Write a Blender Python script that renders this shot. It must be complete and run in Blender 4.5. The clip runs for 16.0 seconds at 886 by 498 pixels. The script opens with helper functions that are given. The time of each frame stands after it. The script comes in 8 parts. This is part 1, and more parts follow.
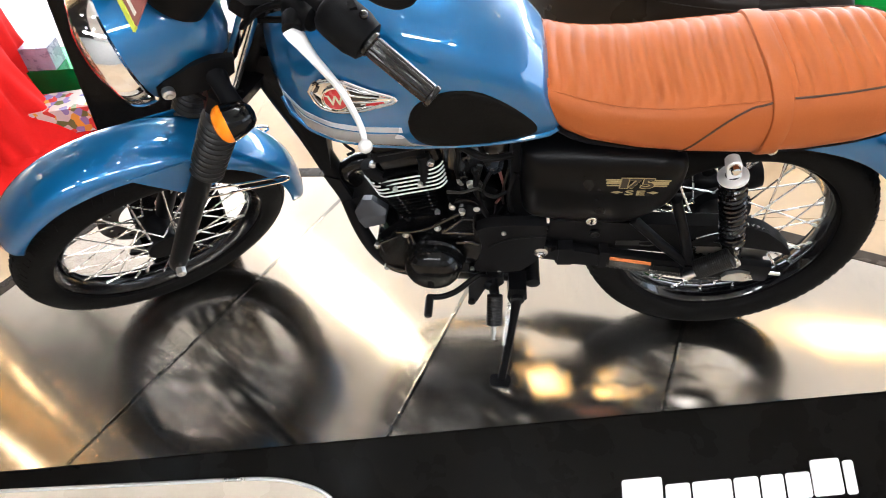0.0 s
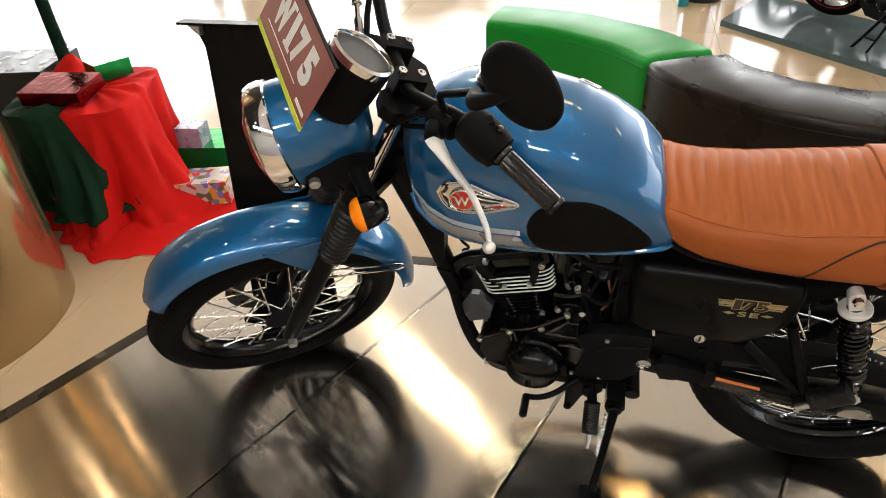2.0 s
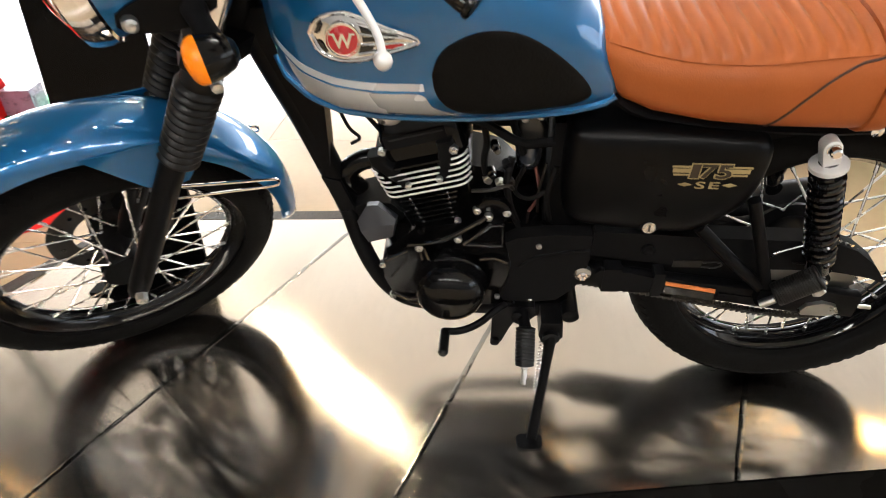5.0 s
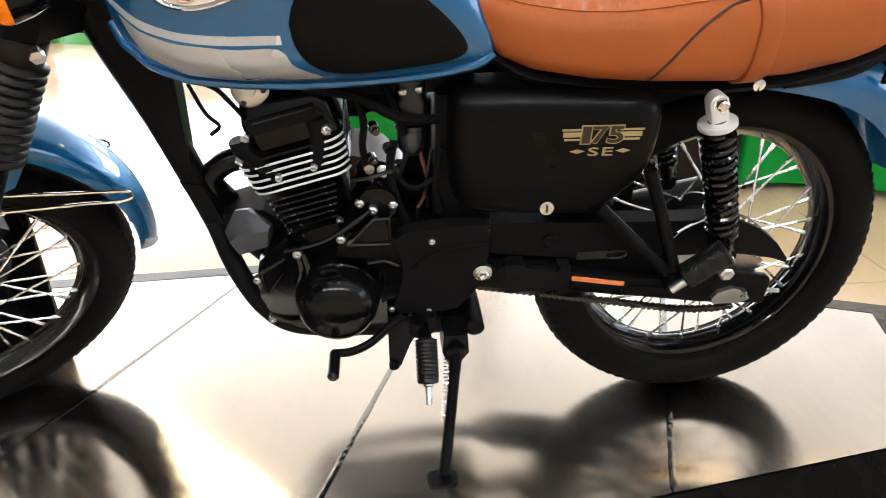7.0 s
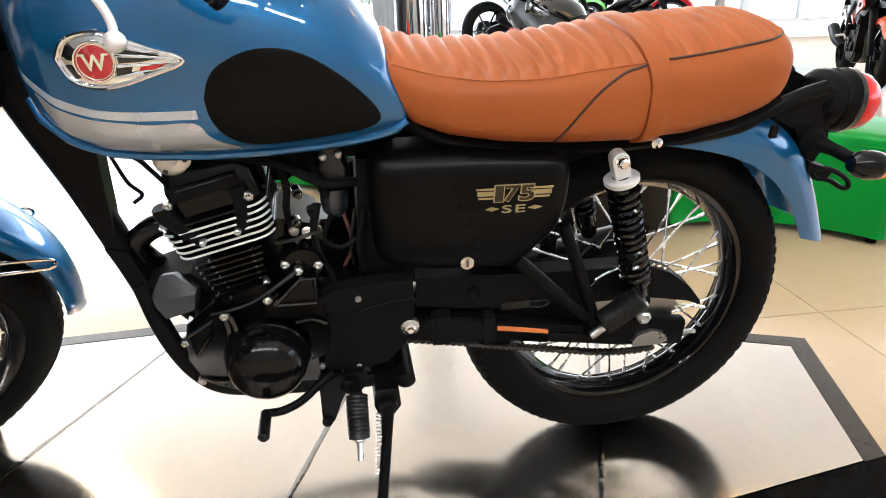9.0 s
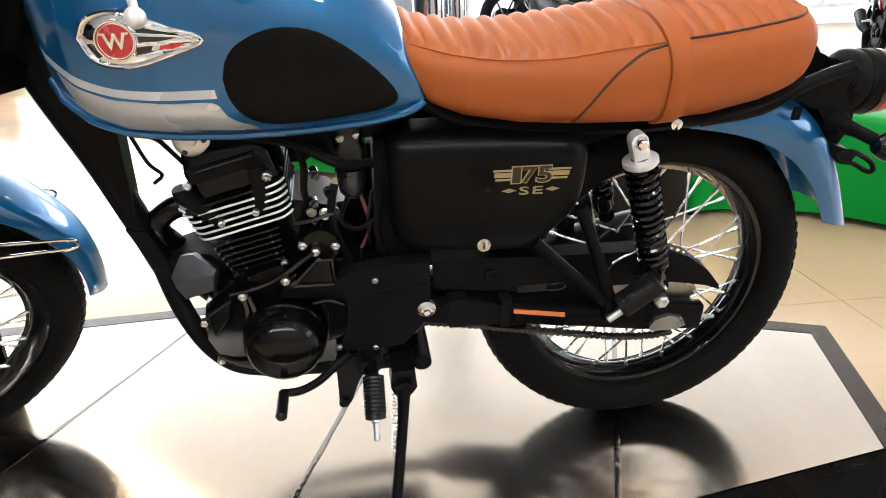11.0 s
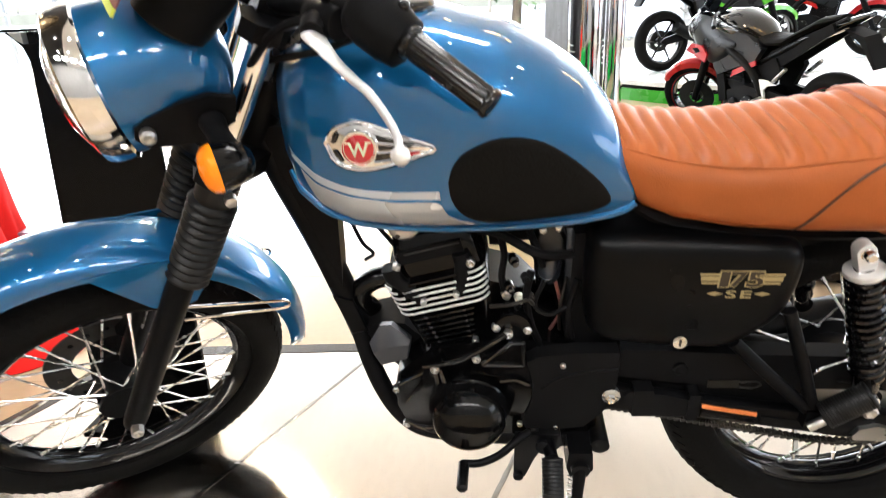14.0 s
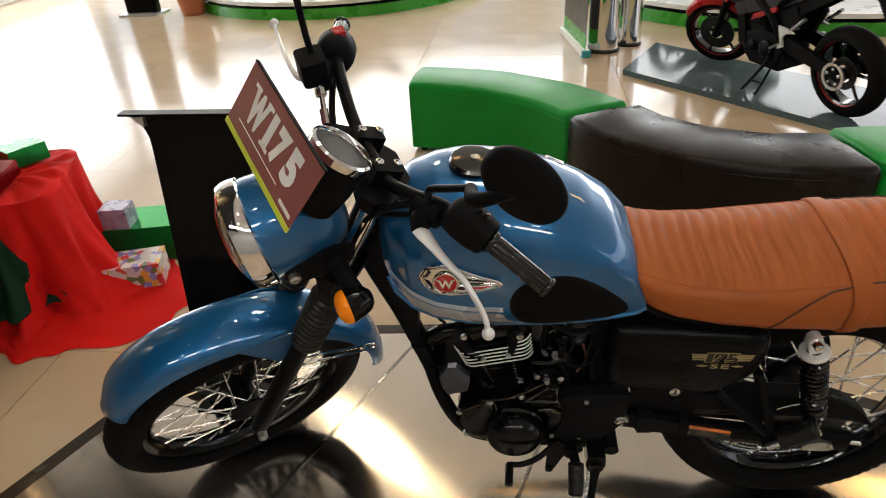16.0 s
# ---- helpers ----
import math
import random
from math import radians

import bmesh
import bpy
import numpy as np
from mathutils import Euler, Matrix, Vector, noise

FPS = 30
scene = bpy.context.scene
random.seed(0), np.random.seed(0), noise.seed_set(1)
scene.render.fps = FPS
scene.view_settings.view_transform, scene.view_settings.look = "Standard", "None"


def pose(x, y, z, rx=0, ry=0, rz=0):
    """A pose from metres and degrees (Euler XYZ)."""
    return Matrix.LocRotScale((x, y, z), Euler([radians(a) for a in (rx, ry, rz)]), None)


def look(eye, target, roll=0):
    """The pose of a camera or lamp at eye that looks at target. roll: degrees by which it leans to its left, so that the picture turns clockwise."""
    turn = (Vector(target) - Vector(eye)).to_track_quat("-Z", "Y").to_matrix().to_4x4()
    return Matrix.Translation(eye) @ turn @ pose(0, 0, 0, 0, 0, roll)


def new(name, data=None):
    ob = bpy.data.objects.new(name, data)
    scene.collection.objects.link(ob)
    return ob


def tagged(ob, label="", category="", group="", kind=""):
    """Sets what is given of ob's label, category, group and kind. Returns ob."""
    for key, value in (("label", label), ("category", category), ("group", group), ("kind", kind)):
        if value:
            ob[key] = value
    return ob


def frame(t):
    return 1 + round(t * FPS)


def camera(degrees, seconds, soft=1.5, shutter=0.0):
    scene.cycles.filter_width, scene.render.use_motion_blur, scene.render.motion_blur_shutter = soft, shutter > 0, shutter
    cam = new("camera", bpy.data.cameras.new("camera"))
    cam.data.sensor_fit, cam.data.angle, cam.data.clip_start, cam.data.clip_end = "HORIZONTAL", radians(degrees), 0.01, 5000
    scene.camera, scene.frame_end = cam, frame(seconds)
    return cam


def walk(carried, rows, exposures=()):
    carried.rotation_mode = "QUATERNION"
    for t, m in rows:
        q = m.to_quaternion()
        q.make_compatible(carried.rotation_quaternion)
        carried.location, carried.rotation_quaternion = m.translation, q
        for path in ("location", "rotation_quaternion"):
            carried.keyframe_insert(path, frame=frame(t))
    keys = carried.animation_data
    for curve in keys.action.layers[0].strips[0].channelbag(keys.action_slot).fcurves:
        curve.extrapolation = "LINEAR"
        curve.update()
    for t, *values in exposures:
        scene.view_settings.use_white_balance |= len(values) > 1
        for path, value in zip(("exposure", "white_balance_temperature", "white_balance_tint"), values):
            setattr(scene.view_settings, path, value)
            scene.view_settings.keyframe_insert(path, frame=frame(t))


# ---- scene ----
cam = camera(68.6, 16.0, soft=0.55, shutter=0.55)
PATH = [
    (0, (0.128, -1.176, 1.300), (-0.003, -0.164, 0.341), -3.16),
    (0.5, (0.121, -1.189, 1.307), (-0.051, -0.161, 0.372), -3.24),
    (1, (0.111, -1.204, 1.317), (-0.138, -0.140, 0.443), -3.24),
    (1.5, (0.098, -1.214, 1.332), (-0.219, -0.123, 0.515), -3.24),
    (2, (0.095, -1.213, 1.340), (-0.236, -0.111, 0.542), -3.29),
    (2.5, (0.094, -1.201, 1.338), (-0.227, -0.094, 0.544), -2.91),
    (3, (0.091, -1.200, 1.339), (-0.245, -0.087, 0.560), -2.97),
    (3.5, (0.089, -1.198, 1.341), (-0.240, -0.080, 0.565), -3.27),
    (4, (0.081, -1.146, 1.282), (-0.185, -0.053, 0.448), -3.50),
    (4.2, (0.059, -1.105, 1.233), (-0.171, -0.031, 0.366), -3.48),
    (6.3, (0.073, -1.082, 0.809), (0.069, 0.184, 0.212), -1.01),
    (6.5, (0.084, -1.077, 0.810), (0.097, 0.189, 0.213), -1.46),
    (7, (0.096, -1.073, 0.810), (0.162, 0.191, 0.213), -1.30),
    (7.5, (0.107, -1.080, 0.818), (0.213, 0.195, 0.249), -1.45),
    (8, (0.118, -1.087, 0.824), (0.260, 0.200, 0.290), -1.18),
    (8.5, (0.131, -1.094, 0.829), (0.305, 0.201, 0.326), -0.99),
    (8.7, (0.146, -1.096, 0.845), (0.390, 0.751, 0.117), -1.30),
    (11, (0.145, -1.103, 0.833), (0.270, 0.183, 0.294), -1.98),
    (11.5, (0.127, -1.099, 0.835), (0.182, 0.193, 0.298), -2.37),
    (12, (0.114, -1.101, 0.838), (0.146, 0.199, 0.319), -2.62),
    (12.5, (0.101, -1.099, 0.852), (0.101, 0.208, 0.350), -2.13),
    (13, (0.079, -1.098, 0.857), (0.027, 0.211, 0.363), -2.25),
    (13.5, (0.069, -1.102, 0.875), (-0.024, 0.210, 0.395), -2.73),
    (14, (0.045, -1.075, 0.952), (-0.101, 0.221, 0.443), -2.51),
    (14.5, (0.052, -1.060, 1.142), (-0.121, 0.185, 0.525), -2.93),
    (15, (0.037, -1.112, 1.323), (-0.163, 0.082, 0.620), -2.80),
    (15.5, (0.003, -1.150, 1.399), (-0.199, 0.022, 0.660), -2.40),
    (16, (-0.016, -1.204, 1.403), (-0.183, -0.017, 0.680), -3.36),
]
walk(cam, [(t, look(eye, target, roll)) for t, eye, target, roll in PATH],
     [(0, 1.16, 5700, 10), (0.8, 1.12, 5900, 10), (1.2, 0.78, 6200, 10), (1.5, 0.40, 6350, 10), (3.5, 0.28, 6400, 10), (4.0, 0.40, 6340, 10), (6.3, 1.03, 6000, 10), (8.5, 0.96, 5830, 10), (11, 0.97, 5830, 10), (12.5, 1.0, 5830, 10),
      (13.5, 1.14, 5880, 10), (14, 1.1, 6000, 10), (14.5, 0.78, 6100, 10), (15, 0.08, 6300, 10), (16, -0.24, 6390, 10)])

# ---- world, light ----
world = bpy.data.worlds.new("world")
scene.world = world
world.use_nodes = True
_wn = world.node_tree.nodes
_sky = _wn.new("ShaderNodeTexSky")
_sky.sky_type = 'NISHITA'
_sky.sun_disc = False
_sky.sun_elevation, _sky.sun_rotation = radians(51), radians(164)
_wn["Background"].inputs["Strength"].default_value = 0.15
world.node_tree.links.new(_sky.outputs[0], _wn["Background"].inputs["Color"])
sun_data = bpy.data.lights.new("sun", 'SUN')
sun_data.energy, sun_data.angle, sun_data.color = 4.5, radians(0.53), (1.0, 0.95, 0.88)
sun = new("sun", sun_data)
sun.matrix_world = look((4, -6, 18), (0, 8, 0))


def area_lamp(name, eye, target, sx, sy, watts, colour):
    d = bpy.data.lights.new(name, 'AREA')
    d.shape, d.size, d.size_y, d.energy, d.color = 'RECTANGLE', sx, sy, watts, colour
    ob = new(name, d)
    ob.matrix_world = look(eye, target)
    return ob


# ---- materials ----
def material(name, base, rough=0.5, metal=0.0, var=0.12, scale=8.0, bump=0.0, bump_scale=None, coat=0.0, spec=0.5,
             rough_var=0.08, fine=120.0, sheen=0.0, emit=0.0, stretch=(1, 1, 1), random=0.0):
    """Principled material with colour and gloss varied at a coarse and a fine scale."""
    m = bpy.data.materials.new(name)
    m.use_nodes = True
    nt = m.node_tree
    n, l = nt.nodes, nt.links
    p = n["Principled BSDF"]
    tc = n.new("ShaderNodeTexCoord")
    mp = n.new("ShaderNodeMapping")
    mp.inputs["Scale"].default_value = stretch
    l.new(tc.outputs["Object"], mp.inputs[0])
    big, small = n.new("ShaderNodeTexNoise"), n.new("ShaderNodeTexNoise")
    for t, s in ((big, scale), (small, fine)):
        t.inputs["Scale"].default_value = s
        t.inputs["Detail"].default_value = 4
        l.new(mp.outputs[0], t.inputs["Vector"])
    mix = n.new("ShaderNodeMath")
    mix.operation = 'MULTIPLY_ADD'
    l.new(small.outputs["Fac"], mix.inputs[0])
    mix.inputs[1].default_value = 0.4
    l.new(big.outputs["Fac"], mix.inputs[2])
    rng = n.new("ShaderNodeMapRange")
    rng.inputs[1].default_value, rng.inputs[2].default_value = 0.35, 1.05
    rng.inputs[3].default_value, rng.inputs[4].default_value = 1 - var, 1 + var
    l.new(mix.outputs[0], rng.inputs[0])
    vm = n.new("ShaderNodeVectorMath")
    vm.operation = 'SCALE'
    vm.inputs[0].default_value = base
    if random:
        oi, rr, mul = n.new("ShaderNodeObjectInfo"), n.new("ShaderNodeMapRange"), n.new("ShaderNodeMath")
        rr.inputs[3].default_value, rr.inputs[4].default_value = 1 - random, 1 + random
        l.new(oi.outputs["Random"], rr.inputs[0])
        mul.operation = 'MULTIPLY'
        l.new(rr.outputs[0], mul.inputs[0])
        l.new(rng.outputs[0], mul.inputs[1])
        l.new(mul.outputs[0], vm.inputs["Scale"])
    else:
        l.new(rng.outputs[0], vm.inputs["Scale"])
    l.new(vm.outputs[0], p.inputs["Base Color"])
    rr = n.new("ShaderNodeMapRange")
    rr.inputs[1].default_value, rr.inputs[2].default_value = 0.3, 0.7
    rr.inputs[3].default_value, rr.inputs[4].default_value = max(0.01, rough - rough_var), min(1, rough + rough_var)
    l.new(big.outputs["Fac"], rr.inputs[0])
    l.new(rr.outputs[0], p.inputs["Roughness"])
    p.inputs["Metallic"].default_value = metal
    p.inputs["Coat Weight"].default_value = coat
    p.inputs["Coat Roughness"].default_value = 0.02
    p.inputs["Specular IOR Level"].default_value = spec
    p.inputs["Sheen Weight"].default_value = sheen
    if emit:
        p.inputs["Emission Color"].default_value = (*base, 1)
        p.inputs["Emission Strength"].default_value = emit
    if bump:
        b = n.new("ShaderNodeBump")
        b.inputs["Strength"].default_value, b.inputs["Distance"].default_value = 1.0, bump
        t = n.new("ShaderNodeTexNoise")
        t.inputs["Scale"].default_value, t.inputs["Detail"].default_value = bump_scale or fine, 3
        l.new(mp.outputs[0], t.inputs["Vector"])
        l.new(t.outputs["Fac"], b.inputs["Height"])
        l.new(b.outputs[0], p.inputs["Normal"])
    return m


def glass(name, tint=(1, 1, 1), rough=0.02):
    m = bpy.data.materials.new(name)
    m.use_nodes = True
    p = m.node_tree.nodes["Principled BSDF"]
    p.inputs["Base Color"].default_value = (*tint, 1)
    p.inputs["Transmission Weight"].default_value = 1.0
    p.inputs["Roughness"].default_value = rough
    p.inputs["IOR"].default_value = 1.45
    return m


BLUE = material("blue_paint", (0.0075, 0.110, 0.285), 0.38, 0.58, 0.06, 3, coat=1.0, rough_var=0.03, fine=900, spec=0.12)
BLUE.node_tree.nodes["Principled BSDF"].inputs["Coat IOR"].default_value = 1.62
SILVER = material("silver_paint", (0.48, 0.50, 0.52), 0.3, 0.5, 0.05, 4, coat=0.8, fine=900)
PALE = material("pale_silver_stripe", (0.50, 0.56, 0.63), 0.3, 0.4, 0.04, 4, coat=0.8)
PAD = material("pad_rubber", (0.006, 0.0055, 0.005), 0.7, 0, 0.25, 14, bump=0.0006, bump_scale=260, spec=0.06)
LEATHER = material("tan_leather", (0.335, 0.088, 0.020), 0.48, 0, 0.12, 7, spec=0.18, bump=0.0003, bump_scale=420, fine=300, rough_var=0.1)
DARKLEATHER = material("dark_piping", (0.045, 0.014, 0.007), 0.55, 0, 0.2, 20)
SATIN = material("satin_black", (0.0045, 0.0045, 0.005), 0.38, 0, 0.2, 9, rough_var=0.06, bump=0.00015, bump_scale=700, spec=0.07)
MATTE = material("matte_black_plastic", (0.006, 0.006, 0.0065), 0.55, 0, 0.25, 10, bump=0.0002, bump_scale=600, spec=0.06)
GLOSS = material("gloss_black", (0.0035, 0.0035, 0.004), 0.13, 0, 0.2, 8, spec=0.5, coat=0.5, rough_var=0.05)
SEMI = material("semi_gloss_black", (0.003, 0.003, 0.0032), 0.14, 0, 0.2, 8, rough_var=0.04, spec=0.26)
CASE = material("black_engine_enamel", (0.0025, 0.0025, 0.0028), 0.14, 0, 0.2, 8, rough_var=0.05, spec=0.2)
RIMBLACK = material("black_rim_enamel", (0.003, 0.003, 0.0035), 0.09, 0, 0.2, 8, rough_var=0.04, spec=0.45)
SMOKY = material("smoky_plastic", (0.020, 0.024, 0.032), 0.12, 0, 0.25, 20, spec=0.6)
BAREALLOY = material("bare_alloy", (0.74, 0.74, 0.73), 0.42, 0.35, 0.05, 20)
GREYPL = material("grey_plastic", (0.034, 0.037, 0.044), 0.5, 0, 0.12, 10)
RUBBER = material("tyre_rubber", (0.0055, 0.0052, 0.005), 0.7, 0, 0.35, 12, bump=0.0006, bump_scale=200, spec=0.06)
GRIP = material("grip_rubber", (0.005, 0.0048, 0.0046), 0.4, 0, 0.25, 30, spec=0.3)
COVERM = material("satin_black_cover", (0.0022, 0.0022, 0.0025), 0.30, 0, 0.15, 9, rough_var=0.04, bump=0.0001, bump_scale=900, spec=0.11)
GRIPGLOSS = material("hard_grip_rubber", (0.006, 0.0055, 0.005), 0.2, 0, 0.2, 30, spec=0.45)
CHROME = material("chrome", (0.82, 0.82, 0.83), 0.06, 1.0, 0.04, 6, rough_var=0.03)
ALLOY = material("cast_alloy", (0.62, 0.62, 0.61), 0.3, 1.0, 0.08, 14, rough_var=0.08)
SPOKE = material("spoke_steel", (0.88, 0.88, 0.87), 0.25, 1.0, 0.08, 30)
DARKMETAL = material("dark_metal", (0.05, 0.048, 0.045), 0.38, 0.9, 0.25, 25)
AMBER = material("amber_lens", (1.0, 0.26, 0.002), 0.2, 0, 0.08, 40, coat=0.2, spec=0.2, bump=0.0008, bump_scale=160)
REDLENS = material("red_lens", (0.60, 0.010, 0.008), 0.14, 0, 0.1, 40, coat=0.3, spec=0.3, bump=0.0006, bump_scale=150)
LENS = glass("headlight_glass")
CLEARCOVER = material("clear_cover", (0.6, 0.6, 0.6), 0.06, 0, 0.02, 6, spec=0.5)
CLEARCOVER.node_tree.nodes["Principled BSDF"].inputs["Alpha"].default_value = 0.10
REDENAMEL = material("red_enamel", (0.42, 0.015, 0.02), 0.25, 0, 0.06, 30, coat=0.8)
GOLD = material("gold_print", (0.36, 0.29, 0.14), 0.4, 0.3, 0.1, 40)
DECALDARK = material("dark_bronze_print", (0.030, 0.020, 0.010), 0.4, 0.2, 0.1, 40)
WHITE = material("white_print", (0.78, 0.78, 0.76), 0.45, 0, 0.05, 30)
MAROON = material("maroon_card", (0.24, 0.075, 0.07), 0.4, 0, 0.08, 12)
LIME = material("lime_edge", (0.55, 0.66, 0.06), 0.4, 0, 0.06, 20)
ORANGE = material("orange_label", (0.75, 0.22, 0.06), 0.5, 0, 0.08, 30)
WIRE = material("wire_pink", (0.16, 0.06, 0.05), 0.5, 0, 0.2, 20)


# ---- mesh helpers ----
def ring_frame(d, up=None):
    d = Vector(d).normalized()
    up = Vector(up) if up else (Vector((0, 0, 1)) if abs(d.z) < 0.9 else Vector((1, 0, 0)))
    a = d.cross(up).normalized()
    return a, d.cross(a).normalized()


def smooth_path(pts, n=6):
    """A Catmull-Rom line through the points."""
    p = [Vector(q) for q in pts]
    p = [2 * p[0] - p[1]] + p + [2 * p[-1] - p[-2]]
    out = []
    for i in range(1, len(p) - 2):
        a, b, c, d = p[i - 1:i + 3]
        for k in range(n):
            t = k / n
            out.append(0.5 * (2 * b + (c - a) * t + (2 * a - 5 * b + 4 * c - d) * t * t + (3 * b - a - 3 * c + d) * t ** 3))
    return out + [p[-2]]


def loft(bm, rings, cap=True, closed=False):
    vs = [[bm.verts.new(q) for q in r] for r in rings]
    n = len(vs[0])
    pairs = list(zip(vs, vs[1:])) + ([(vs[-1], vs[0])] if closed else [])
    for a, b in pairs:
        for i in range(n):
            j = (i + 1) % n
            bm.faces.new((a[i], a[j], b[j], b[i]))
    if cap and not closed:
        bm.faces.new(vs[0][::-1])
        bm.faces.new(vs[-1])
    return bm


def tube(bm, pts, r, seg=10, n=0, cap=True, closed=False):
    pts = [Vector(p) for p in pts]
    if n:
        pts = smooth_path(pts, n)
    rs = r if isinstance(r, (list, tuple)) else [r] * len(pts)
    if len(rs) != len(pts):
        rs = list(np.interp(np.linspace(0, 1, len(pts)), np.linspace(0, 1, len(rs)), rs))
    rings, a = [], None
    for i, p in enumerate(pts):
        d = (pts[min(i + 1, len(pts) - 1)] - pts[max(i - 1, 0)])
        if closed:
            d = pts[(i + 1) % len(pts)] - pts[i - 1]
        d.normalize()
        if a is None:
            a = ring_frame(d)[0]
        a = (a - d * a.dot(d)).normalized()
        b = d.cross(a)
        rings.append([p + (a * math.cos(2 * math.pi * k / seg) + b * math.sin(2 * math.pi * k / seg)) * rs[i] for k in range(seg)])
    return loft(bm, rings, cap, closed)


def lathe(bm, prof, origin, axis, seg=32, closed=False):
    """Revolves (radius, along) pairs about the axis; a closed profile makes a ring."""
    o, d = Vector(origin), Vector(axis).normalized()
    a, b = ring_frame(d)
    rows = [[o + d * h + (a * math.cos(2 * math.pi * k / seg) + b * math.sin(2 * math.pi * k / seg)) * max(r, 1e-4) for r, h in prof] for k in range(seg)]
    vs = [[bm.verts.new(q) for q in r] for r in rows]
    m = len(prof)
    for k in range(seg):
        A, C = vs[k], vs[(k + 1) % seg]
        for i in range(m if closed else m - 1):
            j = (i + 1) % m
            bm.faces.new((A[i], A[j], C[j], C[i]))
    if not closed:
        for i, flip in ((0, False), (m - 1, True)):
            if prof[i][0] > 1e-3:
                f = [v[i] for v in vs]
                bm.faces.new(f if flip else f[::-1])
    return bm


def bevel(bm, w, seg=2, ang=30):
    es = [e for e in bm.edges if len(e.link_faces) == 2 and e.calc_face_angle(0) > radians(ang)]
    if es:
        bmesh.ops.bevel(bm, geom=es, offset=w, segments=seg, profile=0.6, affect='EDGES', clamp_overlap=True)
    return bm


def box(bm, c, s, m=None):
    x, y, z = (v / 2 for v in s)
    c = Vector(c)
    q = [Vector((i * x, j * y, k * z)) for i in (-1, 1) for j in (-1, 1) for k in (-1, 1)]
    v = [bm.verts.new((m @ p if m else p) + c) for p in q]
    for f in ((0, 1, 3, 2), (4, 6, 7, 5), (0, 4, 5, 1), (2, 3, 7, 6), (0, 2, 6, 4), (1, 5, 7, 3)):
        bm.faces.new([v[i] for i in f])
    return bm


def prism(bm, poly, y0, y1):
    """Extrudes an (x, z) outline from y0 to y1."""
    return loft(bm, [[(x, y0, z) for x, z in poly], [(x, y1, z) for x, z in poly]])


def ball(bm, c, r, u=16, v=10):
    r = Vector((r, r, r)) if not hasattr(r, "__len__") else Vector(r)
    c = Vector(c)
    prof = [(math.sin(math.pi * i / v), -math.cos(math.pi * i / v)) for i in range(v + 1)]
    vs0 = len(bm.verts)
    lathe(bm, prof, (0, 0, 0), (0, 0, 1), u)
    bm.verts.ensure_lookup_table()
    for q in bm.verts[vs0:]:
        q.co = c + Vector((q.co.x * r.x, q.co.y * r.y, q.co.z * r.z))
    return bm


def rounded(w, h, r, n=5):
    """A rounded rectangle round the origin."""
    out = []
    for cx, cy, a0 in ((w / 2 - r, h / 2 - r, 0), (-w / 2 + r, h / 2 - r, 90), (-w / 2 + r, -h / 2 + r, 180), (w / 2 - r, -h / 2 + r, 270)):
        for k in range(n + 1):
            a = radians(a0 + 90 * k / n)
            out.append((cx + r * math.cos(a), cy + r * math.sin(a)))
    return out


def finish(ob, bm, mat, sharp=38):
    bmesh.ops.recalc_face_normals(bm, faces=bm.faces[:])
    for f in bm.faces:
        f.smooth = True
    bm.to_mesh(ob.data)
    bm.free()
    ob.data.set_sharp_from_angle(angle=radians(sharp))
    if mat:
        ob.data.materials.append(mat)
    return ob


def part(name, bm, mat, parent=None, label="", m=None, sharp=38):
    if m is not None:
        bmesh.ops.transform(bm, matrix=m, verts=bm.verts[:])
    ob = finish(new(name, bpy.data.meshes.new(name)), bm, mat, sharp)
    if parent is not None:
        ob.parent = parent
    if label:
        ob["label"] = label
    return ob


def thing(name, label, category, m=None, group="", kind=""):
    ob = new(name)
    ob.empty_display_size = 0.1
    if m is not None:
        ob.matrix_world = m
    return tagged(ob, label, category, group, kind)


def solid(name, bm, mat, label, category="", group="", kind="", sharp=38):
    return tagged(part(name, bm, mat, None, "", None, sharp), label, category, group, kind)


def text_part(name, body, mat, parent, m, size, depth=0.0006, shear=0.0, bold=0.0, align='CENTER', fit=None, spread=1.0):
    c = bpy.data.curves.new(name, 'FONT')
    c.body, c.size, c.extrude, c.shear, c.align_x, c.align_y, c.offset = body, size, depth, shear, align, 'CENTER', bold
    c.resolution_u = 3
    c.space_character = spread
    tmp = bpy.data.objects.new(name + "_text", c)
    me = bpy.data.meshes.new_from_object(tmp)
    bpy.data.objects.remove(tmp)
    if fit:
        q = np.array([v.co[:] for v in me.vertices])
        lo, hi = q.min(0), q.max(0)
        me.transform(Matrix.Diagonal((fit[0] / (hi[0] - lo[0]), fit[1] / (hi[1] - lo[1]), 1, 1)) @ Matrix.Translation((-(lo[0] + hi[0]) / 2, -(lo[1] + hi[1]) / 2, 0)))
    me.transform(m)
    ob = new(name, me)
    me.materials.append(mat)
    if parent is not None:
        ob.parent = parent
    return ob


def bm_new():
    return bmesh.new()

# ---- the main motorcycle ----
LEAN, YAW = 10.0, 2.3
BIKE = pose(0, 0.010, 0.0, 0, 0, YAW) @ pose(0, 0, 0, LEAN, 0, 0)
STEER = 30.0
RAKE = radians(28)
AXIS = Vector((math.sin(RAKE), 0, math.cos(RAKE)))
HEAD = Vector((-0.615, 0, 0.275))
TURN = Matrix.Translation(HEAD) @ Matrix.Rotation(radians(STEER), 4, AXIS) @ Matrix.Translation(-HEAD)
L_, R_ = -1, 1


